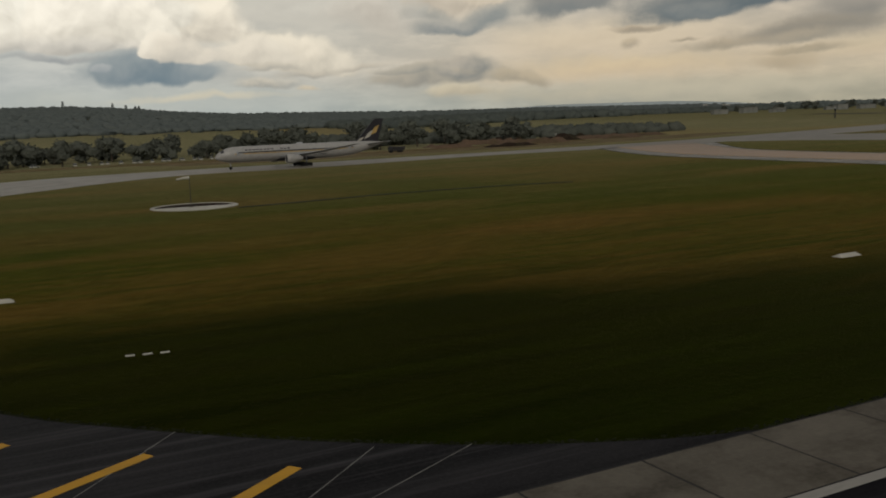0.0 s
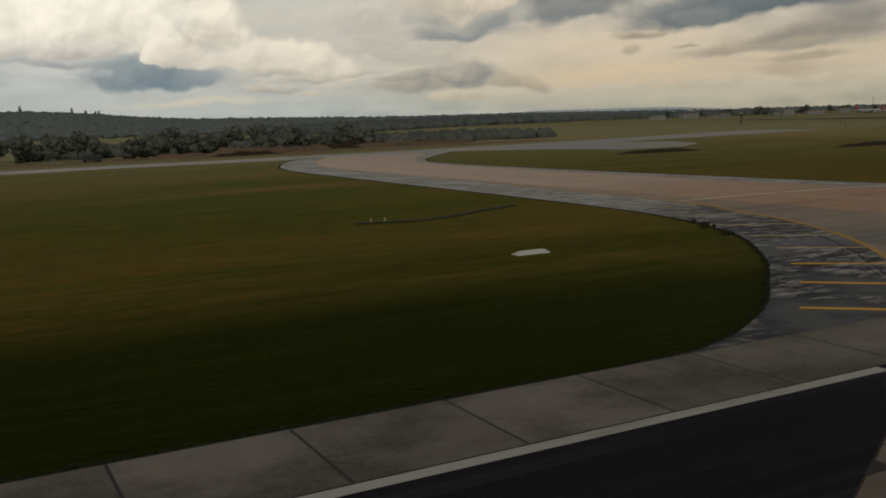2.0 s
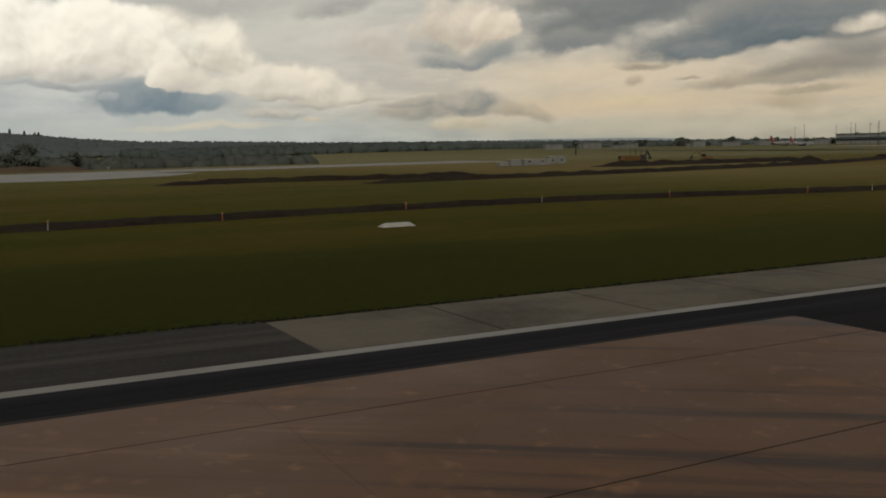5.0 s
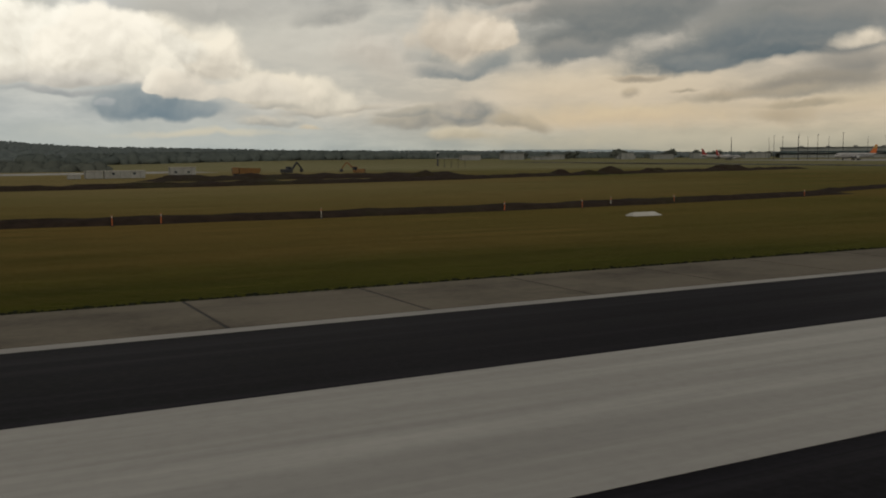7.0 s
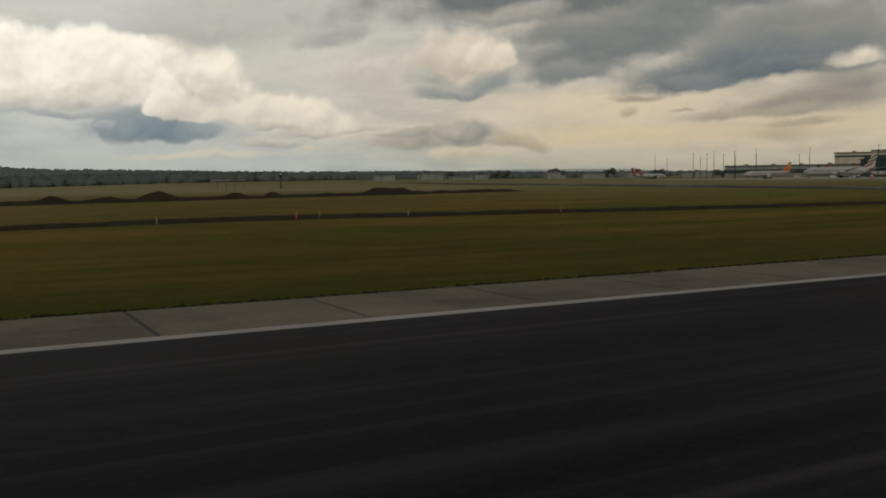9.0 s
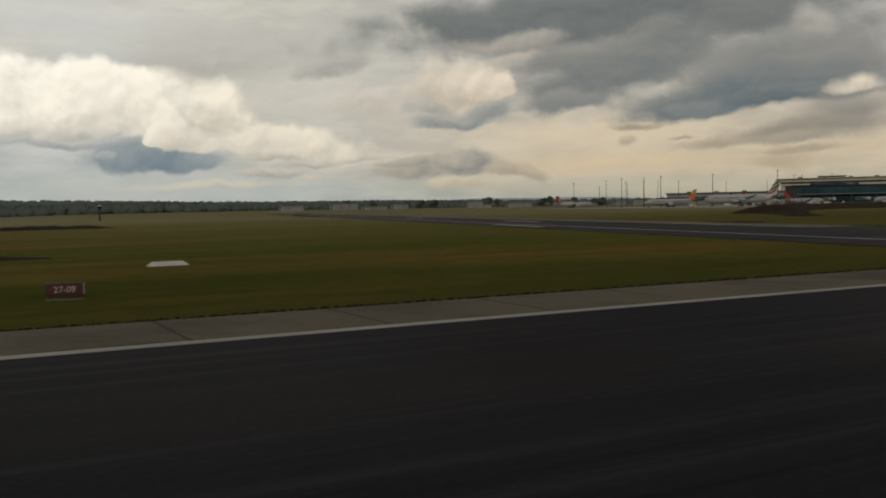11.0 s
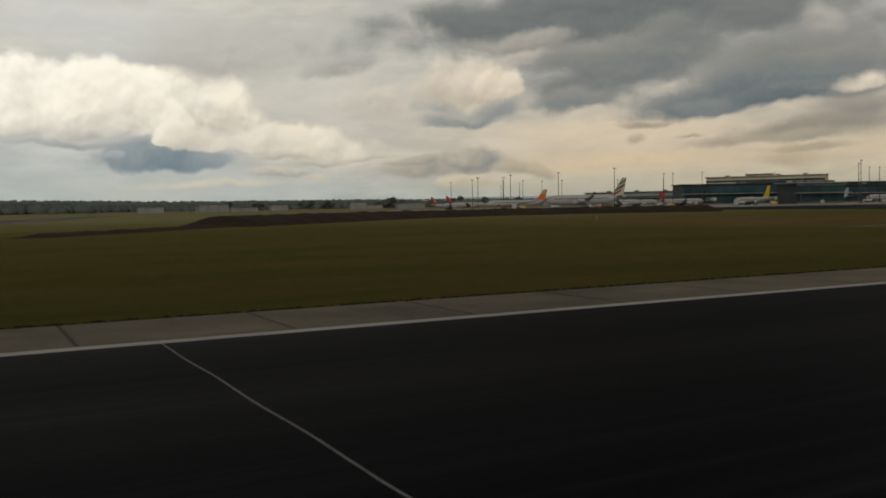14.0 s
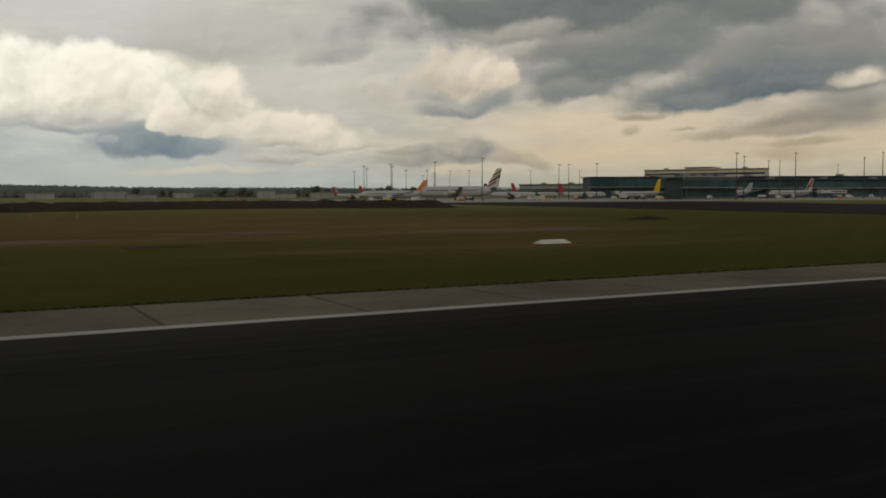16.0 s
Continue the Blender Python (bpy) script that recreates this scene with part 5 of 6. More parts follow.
def lettered_sign(x, y, turn, wide, tall, text, size, face_mat, text_mat, label):
    ob = thing("runway_sign" if face_mat is DARK_RED else "taxiway_sign", x, y, 0, turn, label, "sign", "lettered signs")
    case = part("case", box(-wide / 2, wide / 2, -0.14, 0.14, 0.22, 0.22 + tall, 0.02), DARK_STEEL, ob)
    part("face", box(-wide / 2 + 0.05, wide / 2 - 0.05, -0.165, -0.14, 0.27, 0.17 + tall), face_mat, case)
    part("end_cap", box(wide / 2, wide / 2 + 0.03, -0.12, 0.12, 0.24, 0.2 + tall), CLAD, case)
    for k in (-0.36, 0.36):
        part("leg", box(wide * k - 0.05, wide * k + 0.05, -0.05, 0.05, 0.0, 0.24), DARK_STEEL, ob)
    part("base", box(-wide / 2, wide / 2, -0.3, 0.3, 0.0, 0.04), SLAB, ob)
    lettering("lettering", text, size, text_mat, case, 0.0 if face_mat is DARK_RED else 0.16, -0.175, 0.22 + tall / 2 - size * 0.34)
    return case


case = lettered_sign(1028.6, 49.2, -4, 0.90, 0.86, "E", 0.55, SIGN_YELLOW, AIR_DARK, "yellow square taxiway sign with black letter and arrow")
bm = box(-0.34, -0.08, -0.19, -0.166, 0.64, 0.68)
for s in (-1, 1):
    box_into(bm, 0.0, 0.14, -0.19, -0.166, -0.02, 0.02, Matrix.Translation((-0.34, 0, 0.66)) @ Matrix.Rotation(0.75 * s, 4, "Y"))
part("arrow", bm, AIR_DARK, case)
lettered_sign(740.6, 49.3, -6, 1.75, 0.62, "27-09", 0.44, DARK_RED, CLAD, "dark red runway sign with white numbers in grass")


def angled_marker(x, y):
    ob = thing("angled_marker", x, y, 0, 0, "thin orange marker post with a short arm", "marker post")
    part("pole", tube(0.05, 0.045, 0, 0.84), ORANGE, ob)
    part("arm", box(-0.42, 0.05, -0.04, 0.04, 0.8, 0.9), CREAM, ob, "pale worn arm")
    part("base", box(-0.16, 0.16, -0.14, 0.14, 0, 0.05), SLAB, ob)


angled_marker(907.3, 53.0)


def windsock(x, y):
    ring = thing("signal_circle", x, y, 0, 0, "bare circular patch ringed by white painted slabs", "ground marking")
    part("soil_disc", tube(8.2, 8.2, 0, 0.03, 48), EARTH, ring)
    n = 24
    for k in range(n):
        a0, a1 = 2 * math.pi * (k + 0.03) / n, 2 * math.pi * (k + 0.97) / n
        pts = [(r * math.cos(a), r * math.sin(a)) for r, a in ((8.2, a0), (8.2, a1), (9.0, a1), (9.0, a0))]
        part("ring_slab", plate(pts, 0, 0.14), MARKER_WHITE, ring)
    part("white_fan", plate([(8.9 * math.cos(a), 8.9 * math.sin(a)) for a in np.linspace(3.0, 6.1, 18)], 0.0, 0.10), MARKER_WHITE, ring)
    sock = thing("windsock", x - 0.9, y - 1, 0.03, 0, "white windsock drooping from a slim dark mast", "windsock")
    part("mast", tube(0.09, 0.05, 0, 6.4), DARK_STEEL, sock)
    part("base", tube(0.5, 0.4, 0, 0.12), SLAB, sock)
    part("sleeve", loft([[(-0.1 - d, r * math.cos(a), 6.2 - 0.04 * d * d + r * math.sin(a)) for a in np.linspace(0, 2 * math.pi, 10, endpoint=False)] for d, r in ((0, 0.34), (1.1, 0.27), (2.6, 0.16))]), MARKER_WHITE, sock)


windsock(17.5, 200)
for dx in (0.0, 1.9):
    ob = thing("grass_post", 158.3 + dx, 109.3, 0, 0, "short pale post standing in dry grass", "post", "posts in the grass")
    part("post", tube(0.08, 0.08, 0, 0.5), CLAD, ob)
    part("cap", tube(0.1, 0.07, 0.5, 0.58), SIGN_YELLOW, ob)


def berm(name, knots, half, height, mat, label, seed, bumps=0.35, step=10):
    """A long low bank of dug soil with an uneven crest."""
    line = even(bend_line(*knots, step=8), int(sum((Vector(b) - Vector(a)).length for a, b in zip(knots, knots[1:])) / 1.6))
    bm = bmesh.new()
    rows = []
    for i, p in enumerate(line):
        d = (line[min(i + 1, len(line) - 1)] - line[max(i - 1, 0)]).normalized()
        n = Vector((-d.y, d.x))
        end = min(1.0, i / 4, (len(line) - 1 - i) / 4)
        row = []
        for k in range(-4, 5):
            s = k / 4
            q = p + n * half * s * (1 + 0.25 * noise.noise((i * 0.23, k * 0.2, seed)))
            z = height * end * (1 - abs(s) ** 1.7) * (1 + bumps * 1.6 * noise.noise((i * 0.31, s * 1.5, seed + 7))) + 0.10 * noise.noise((i * 0.9, k * 1.1, seed)) * (1 - abs(s))
            row.append(bm.verts.new((q.x, q.y, max(-0.03, z) - 0.02 + rise(q.x, q.y))))
        rows.append(row)
    for a, b in zip(rows, rows[1:]):
        for k in range(8):
            bm.faces.new((a[k], a[k + 1], b[k + 1], b[k]))
    return solid(name, bm, mat, label, "earth bank", kind="", smooth=True)


berm("earth_bank", ((300, 90), (332, 95), (385, 98), (430, 89), (480, 84), (530, 86), (575, 93)), 2.3, 0.6, EARTH, "long low bank of freshly dug dark earth", 1, 0.18)
berm("earth_bank", ((572, 96), (605, 108), (632, 113), (660, 108), (700, 101), (745, 97)), 2.1, 0.5, EARTH, "long low bank of freshly dug dark earth", 2, 0.18)
berm("earth_bank", ((395, 175), (420, 178), (484, 186), (560, 203), (613, 226), (690, 252), (778, 277)), 3.5, 0.9, EARTH, "wide bank of dug dark earth", 3)
berm("earth_bank", ((505, 240), (530, 245), (565, 246), (600, 244)), 8.0, 1.3, EARTH, "wide flat stockpile of dark earth", 4)
berm("earth_bank", ((986, 232), (1016, 258), (1064, 296), (1118, 318), (1165, 308), (1202, 278)), 13.0, 2.7, EARTH, "huge dark soil stockpile, flat-topped", 5, 0.15)
berm("earth_bank", ((940, 176), (956, 192), (972, 212), (990, 236)), 5.0, 0.7, EARTH, "low tail of a dark soil stockpile in grass", 8, 0.2)
berm("earth_bank", ((360, 205), (385, 204), (412, 200), (440, 206)), 3.5, 1.0, EARTH, "bank of dark earth in the grass", 6)
berm("earth_bank", ((300, 240), (318, 236), (330, 234)), 3.0, 0.9, EARTH, "short bank of dark earth in grass", 16)
for k, (x, y, r, h) in enumerate(((572, 219, 7, 2.6), (622, 230, 6, 2.4), (634, 233, 6, 1.9), (647, 238, 7, 2.7), (668, 245, 6, 2.2), (682, 256, 4, 3.0), (720, 262, 11, 2.0), (1155, 124, 5, 0.8))):
    berm("earth_mound", ((x - r, y), (x - r * 0.4, y), (x + r * 0.4, y), (x + r, y)), r * 0.6, h, SCRUB if k in (2, 5) else EARTH, "rounded mound of dark overgrown soil", 20 + k, 0.3)
berm("earth_bank", ((240, 446), (280, 455), (330, 462), (380, 470)), 5.0, 2.0, PINK_SOIL, "rough bank of rubble and soil by works", 31)
berm("earth_bank", ((225, 505), (270, 520), (320, 528), (360, 500)), 6.0, 2.2, PINK_SOIL, "pale bank of rubble by roadworks", 32)
for x, y, rx, ry, k in ((1080, 104, 9, 4, 0), (1056, 95, 9, 4, 1), (880, 143, 6, 9, 2), (1066, 80, 3, 1.5, 3), (1110, 96, 16, 5, 5)):
    pts = [(rx * math.cos(a) * (1 + 0.25 * math.sin(3 * a + k)), ry * math.sin(a) * (1 + 0.25 * math.cos(4 * a + k))) for a in np.linspace(0, 6.1, 22)]
    solid("bare_soil", plate(pts, -0.01, 0.02), EARTH if k in (2, 3) else PINK_SOIL, "bare patch of soil worn into the grass", "soil", x, y, kind="structure")


def works_post(x, y, mat):
    ob = thing("works_post", x, y, 0.2, 0, "thin banded post marking a trench edge", "post", "posts along the bank")
    part("post", tube(0.04, 0.035, -0.25, 0.8, 8), mat, ob)
    part("band", tube(0.048, 0.048, 0.5, 0.66, 8), MARKER_WHITE if mat is ORANGE else ORANGE, ob)
    part("foot", tube(0.16, 0.1, -0.25, -0.12, 8), RUBBER, ob)


for k, (x, y) in enumerate(((329, 92), (345, 93), (366, 95), (384, 95), (402, 93), (421, 88), (431, 86), (440, 84.5), (447, 83), (455, 82.5), (473, 81), (477, 81.5), (491, 81), (511, 82), (521, 82.5), (526, 84), (536, 85), (561, 88), (621, 109), (638, 110.5), (641, 110.5), (652, 108), (672, 103), (1064, 190), (1072, 188))):
    works_post(x, y, (MARKER_WHITE, ORANGE, ORANGE)[k % 3])


def light_fitting(x, y, tall, label):
    ob = thing("runway_light", x, y, 0, 0, label, "light fitting", "light fittings in the grass")
    part("base_plate", box(-0.2, 0.2, -0.18, 0.18, 0.0, 0.05, 0.01), ROOF_GREY, ob)
    part("stem", tube(0.03, 0.025, 0.04, tall, 8), DARK_STEEL, ob)
    head = part("lamp_head", tube(0.08, 0.065, tall, tall + 0.10, 10), CLAD, ob)
    part("lens", tube(0.06, 0.03, tall + 0.10, tall + 0.14, 10), ORANGE, head)


for x, y, tall in ((452.6, 67, 0.5), (451.4, 62.5, 0.12), (452.6, 60, 0.75), (453.0, 55, 0.2), (453.2, 46.6, 0.25), (452.2, 42.6, 0.1)):
    light_fitting(x, y, tall, "small pale light fitting on a plate in grass")


def portable_hut(x, y, turn, long, label, mat, tall=2.2):
    ob = thing("site_hut", x, y, rise(x, y), turn, label, "hut", "site huts")
    wall = part("wall", box(-long / 2, long / 2, -1.3, 1.3, 0.12, tall), mat, ob)
    part("roof", box(-long / 2 - 0.12, long / 2 + 0.12, -1.45, 1.45, tall, tall + 0.16, 0.03), MARKER_WHITE, ob)
    n = max(1, int(long / 2.6))
    for k in range(n):
        px = -long / 2 + long * (k + 0.5) / n
        part("rib", box(px - 0.05, px + 0.05, -1.36, -1.3, 0.15, tall), ROOF_GREY, wall)
    if long > 5:
        for px in (-long * 0.3, long * 0.22):
            pane = part("window", box(px - 0.4, px + 0.4, -1.35, -1.30, 1.2, 1.75), GLASS, wall)
            part("sill", box(px - 0.45, px + 0.45, -1.40, -1.30, 1.14, 1.2), HALL_PALE, pane)
    for px in (-long / 2 + 0.4, 0, long / 2 - 0.4):
        part("block", box(px - 0.2, px + 0.2, -1.1, 1.1, 0, 0.12), SLAB, ob)


for k, (x, y, long, wide, high) in enumerate(((232, 415, 16, 3.5, 1.6), (262, 432, 20, 4, 2.4), (290, 452, 14, 4, 2.8), (250, 470, 22, 5, 2.6), (312, 478, 18, 5, 3.0), (330, 446, 15, 3, 1.5), (352, 486, 16, 4, 2.2), (205, 428, 14, 3, 1.6), (278, 505, 24, 6, 3.4), (340, 530, 20, 5, 3.0))):
    berm("soil_mound", ((x - long, y + 3), (x - long * 0.3, y), (x + long * 0.4, y + 1), (x + long, y + 5)), wide, high, PINK_SOIL if k % 2 else EARTH, "heap of broken rubble and soil beside roadworks", 70 + k, 0.5)
portable_hut(507.5, 284, 4, 11.2, "long white ribbed site hut with a flat roof", HUT_WHITE)
portable_hut(499.2, 285, 4, 4.6, "small pale site hut beside a longer one", HUT_WHITE)
portable_hut(493.8, 284, 0, 3.4, "low pale container beside site huts", HUT_WHITE, 1.3)
portable_hut(527.5, 300, 2, 7.8, "white site hut behind heaped soil", HUT_WHITE, 2.9)
portable_hut(421, 640, 8, 17, "long flat-roofed pale hut beyond the taxiway", HUT_WHITE, 2.8)
portable_hut(330, 520, 5, 9, "pale works hut beside rubble banks", HUT_WHITE, 2.6)


def excavator(x, y, turn, label, mat=None):
    mat = mat or MACHINE
    ob = thing("excavator", x, y, rise(x, y), turn, label, "excavator", "site machines")
    for s in (-1.1, 1.1):
        part("track", box(-1.9, 1.9, s - 0.3, s + 0.3, 0, 0.85, 0.25), RUBBER, ob)
    house = part("house", box(-2.1, 0.9, -1.3, 1.3, 1.0, 2.2, 0.12), mat, ob)
    cab = part("cab", box(0.0, 1.5, 0.2, 1.3, 1.1, 2.95, 0.1), mat, house)
    part("cab_glass", box(0.2, 1.53, 0.15, 1.33, 1.9, 2.75), GLASS, house)
    boom = part("boom", beam((0.9, -0.3, 1.7), (3.4, -0.3, 4.3), 0.25), mat, ob)
    part("stick", beam((3.4, -0.3, 4.3), (5.2, -0.3, 2.2), 0.2), mat, boom)
    part("bucket", box(4.7, 5.7, -0.8, 0.2, 1.2, 2.2, 0.2), DARK_STEEL, boom)


def dump_truck(x, y, turn, label, mat):
    ob = thing("dump_truck", x, y, rise(x, y), turn, label, "truck", "site machines")
    part("chassis", box(-4, 3.4, -0.9, 0.9, 0.7, 1.1), DARK_STEEL, ob)
    cab = part("cab", box(1.6, 3.6, -1.2, 1.2, 1.1, 3.0, 0.15), mat, ob)
    part("windscreen", box(3.3, 3.63, -1.0, 1.0, 1.9, 2.8), GLASS, cab)
    part("tipper_body", loft([[(-4.2, -1.2, 1.2), (1.4, -1.2, 1.2), (1.4, 1.2, 1.2), (-4.2, 1.2, 1.2)], [(-4.6, -1.4, 2.7), (1.5, -1.4, 2.9), (1.5, 1.4, 2.9), (-4.6, 1.4, 2.7)]]), mat, ob)
    for px in (-3.0, -1.7, 2.5):
        for s in (-1.0, 1.0):
            w = loft([[(px + r * math.cos(a), s + d, 0.55 + r * math.sin(a)) for a in np.linspace(0, 2 * math.pi, 12, endpoint=False)] for d, r in ((-0.2, 0.55), (0.2, 0.55))])
            part("wheel", w, RUBBER, ob)


excavator(574, 269, 150, "yellow tracked excavator with a bent boom")
excavator(557, 285, 20, "dark excavator working on dug soil", DARK_STEEL)
dump_truck(539, 271, 170, "yellow dump truck parked on dug soil", MACHINE)
excavator(1158, 372, 160, "orange tracked excavator behind a soil stockpile")
dump_truck(166, 417, 178, "dark brown utility truck on a service road", DARK_STEEL)


def car(x, y, turn, mat, label):
    ob = thing("car", x, y, rise(x, y) + 0.02, turn, label, "car", "parked cars")
    body = part("body", loft([[(-2.2, w, z) for w, z in ((-0.85, 0.35), (0.85, 0.35), (0.85, 0.9), (-0.85, 0.9))], [(2.2, w, z) for w, z in ((-0.85, 0.35), (0.85, 0.35), (0.85, 0.8), (-0.85, 0.8))]]), mat, ob)
    part("cabin", loft([[(-1.8, -0.8, 0.9), (1.1, -0.8, 0.85), (1.1, 0.8, 0.85), (-1.8, 0.8, 0.9)], [(-1.2, -0.65, 1.5), (0.4, -0.65, 1.5), (0.4, 0.65, 1.5), (-1.2, 0.65, 1.5)]]), GLASS, body)
    part("roof", box(-1.2, 0.4, -0.66, 0.66, 1.49, 1.55, 0.02), mat, body)
    for px in (-1.4, 1.4):
        for s in (-0.8, 0.8):
            part("wheel", loft([[(px + 0.33 * math.cos(a), s + d, 0.33 + 0.33 * math.sin(a)) for a in np.linspace(0, 2 * math.pi, 10, endpoint=False)] for d in (-0.12, 0.12)]), RUBBER, ob)
    return ob


first = car(24, 452, 85, MARKER_WHITE, "white car parked in a row beyond the taxiway")
for k in range(13):
    copy_thing(first, at(30 + k * 4.6 + 1.2 * math.sin(k * 2.1), 452 + math.sin(k) * 1.5, rise(30 + k * 4.6, 452) + 0.02, 85 + 6 * math.sin(k * 3)))
car(-14, 468, 20, MARKER_WHITE, "white van-like car parked alone in grass")
car(8, 462, 20, CLAD, "silver car parked alone in the grass")


def weed(x, y, size, seed):
    rng = random.Random(seed)
    bm = bmesh.new()
    for _ in range(90):
        p = Vector((rng.gauss(0, 0.45), rng.gauss(0, 0.35), abs(rng.gauss(0, 0.35)))) * size
        q = [bm.verts.new(p + Vector((rng.uniform(-0.2, 0.2), rng.uniform(-0.2, 0.2), rng.uniform(-0.1, 0.25))) * size) for _ in range(3)]
        bm.faces.new(q)
    solid("weed_clump", bm, SCRUB, "dark weed clump at the pavement edge", "weeds", x, y, 0.02, kind="stuff")


for k, (x, y, s) in enumerate(((183, 76.5, 1.2), (180.5, 71, 0.9), (185.3, 81, 0.8), (247, 96, 1.1), (247.5, 91, 1.3), (249.5, 86.5, 0.9), (252.5, 78.5, 0.8))):
    weed(x, y, s, 60 + k)



# ---- terminal and masts ----
def mast(x, y, tall=32.0):
    ob = thing("apron_light_mast", x, y, 0, 30, "tall steel floodlight mast over the apron", "light mast", "apron masts")
    part("pole", tube(0.42, 0.2, 0, tall, 8), DARK_STEEL, ob)
    head = part("head_frame", box(-2.2, 2.2, -0.35, 0.35, tall - 0.2, tall + 0.25), DARK_STEEL, ob)
    for k in range(5):
        part("floodlight", box(-2.1 + k * 0.95, -1.5 + k * 0.95, -0.75, -0.3, tall - 0.5, tall + 0.1), AIR_GREY, head)
    part("footing", tube(0.9, 0.9, 0, 0.5, 8), SLAB, ob)
    return ob


for x, y in ((1406, 832), (1403, 764), (1507, 949), (1414, 700), (1409, 613), (1559, 727), (1568, 724), (1574, 689), (1530, 475), (1569, 459), (1579, 516), (1672, 579), (1682, 576), (1688, 497), (1812, 623), (1621, 430), (1648, 1187), (1530, 942), (1567, 957), (1576, 928), (1660, 929), (1718, 912), (1439, 902), (1433, 826), (1600, 1060), (1470, 1010)):
    mast(x, y)


def block(ob, name, x0, x1, y0, y1, z0, z1, mat, bevel=0.0):
    return part(name, box(x0, x1, y0, y1, z0, z1, bevel), mat, ob)


def glazed_hall(name, x, y, turn, long, deep, tall, label, bays, roof_mat=None, wall_mat=None, storeys=3, sill=1.3, head=1.6):
    """A long glazed hall: plinth, mullioned front in storeys, flat roof with an overhang. Its front runs along +x and faces -y."""
    ob = thing(name, x, y, 0, turn, label, "terminal building")
    body = block(ob, "wall", 0, long, 0.3, deep, 0, tall, wall_mat or HALL_DARK)
    block(ob, "plinth", -0.2, long + 0.2, -0.2, 0.4, 0, 1.2, SLAB)
    roof = block(ob, "roof", -2, long + 2, -2.5, deep + 2, tall, tall + 0.8, roof_mat or HALL_DARK, 0.15)
    step = long / bays
    for i in range(bays):
        pane = block(ob, "window", i * step + 0.15, (i + 1) * step - 0.15, 0.05, 0.32, sill, tall - head, TEAL_GLASS)
        part("mullion", box(i * step - 0.15, i * step + 0.15, -0.12, 0.35, sill, tall - head + 0.3), DARK_STEEL, pane)
        for s in range(1, storeys):
            z = sill + (tall - sill - head) * s / storeys
            part("transom", box(i * step + 0.15, (i + 1) * step - 0.15, -0.05, 0.34, z - 0.12, z + 0.12), DARK_STEEL, pane)
    if tall > 15:
        canopy = block(ob, "canopy", -3, long + 3, -5.0, 0.0, tall * 0.52, tall * 0.52 + 0.6, HALL_PALE)
        for i in range(0, bays, 3):
            part("column", box(i * step - 0.3, i * step + 0.3, -4.6, -4.0, 0, tall * 0.52), HALL_DARK, canopy)
    block(ob, "fascia", -1, long + 1, -0.6, 0.0, tall - 1.5, tall - 0.5, roof_mat or HALL_DARK)
    for k in range(4):
        part("roof_plant", box(long * (0.15 + 0.22 * k), long * (0.15 + 0.22 * k) + 7, deep * 0.4, deep * 0.4 + 5, tall + 1.0, tall + 3.0, 0.2), ROOF_GREY, roof)
    return ob


# turn of the long front: it runs from (2051, 1191) to (2151, 1035)
FRONT = math.degrees(math.atan2(-156, 100))
glazed_hall("upper_terminal_block", 2051, 1191, FRONT, 187, 30, 42.5, "cream upper terminal block with dark central glazing", 22, HALL_CREAM, HALL_CREAM, 2, 34.0, 5.5)
top = thing("rooftop_block", 2096, 1150, 43.5, FRONT, "flat rooftop block with a small overhang", "rooftop block")
part("wall", box(0, 46, 6, 22, 0, 3.0), HALL_CREAM, top)
part("roof", box(-1, 47, 5, 23, 3.0, 3.7, 0.1), HALL_CREAM, top)
part("window", box(2, 44, 5.9, 6.05, 1.2, 2.8), GLASS, top)
centre = thing("terminal_glass_front", 2080, 1150, 23.5, FRONT, "tall dark teal glass front before the terminal block", "glass front")
part("glazing", box(0, 78, -4.5, -3.0, 0, 9.5), TEAL_GLASS, centre)
for k in range(14):
    part("mullion", box(k * 6 - 0.15, k * 6 + 0.15, -4.7, -3.0, 0, 9.5), HALL_DARK, centre)
part("cap", box(-0.5, 78.5, -4.9, -2.6, 9.5, 10.1), HALL_DARK, centre)
part("hall", box(0, 78, -3.0, 0.2, -23.4, 9.4), HALL_DARK, centre)
glazed_hall("long_pier", 1872, 1285, FRONT, 215, 34, 20.5, "long low grey pier with a shallow roof", 24, HALL_PALE, HALL_PALE, 2, 8.0, 7.0)
glazed_hall("glass_concourse", 1650, 800, FRONT + 34, 470, 36, 22.0, "long dark teal glazed concourse with a pale ledge", 44, HALL_DARK, None, 3)
glazed_hall("pier_end", 1562, 563, FRONT + 52, 52, 24, 17.2, "boxy dark-glazed pier end with a pale frame", 2, HALL_PALE, HALL_DARK, 1, 2.0, 1.2)
glazed_hall("east_concourse", 1700, 640, FRONT + 44, 260, 30, 17.0, "low dark-glazed concourse behind parked aircraft", 26, HALL_DARK, None, 2)


def jet_bridge(x, y, turn, long):
    ob = thing("jet_bridge", x, y, 0, turn, "pale enclosed boarding bridge on steel legs", "boarding bridge", "boarding bridges")
    tunnel = part("tunnel", box(0, long, -1.6, 1.6, 4.2, 7.2, 0.15), CLAD, ob)
    part("inner_tunnel", box(long, long + 9, -1.3, 1.3, 4.4, 6.9, 0.1), FRAME, ob)
    part("cab", box(long + 9, long + 12.5, -2.0, 2.0, 4.1, 7.4, 0.3), CLAD, ob)
    part("window_strip", box(1, long - 1, -1.64, 1.64, 5.4, 6.3), GLASS, tunnel)
    for px in (1.0, long - 2.0, long + 6):
        for s in (-1.2, 1.2):
            part("leg", box(px - 0.25, px + 0.25, s - 0.25, s + 0.25, 0, 4.3), DARK_STEEL, ob)


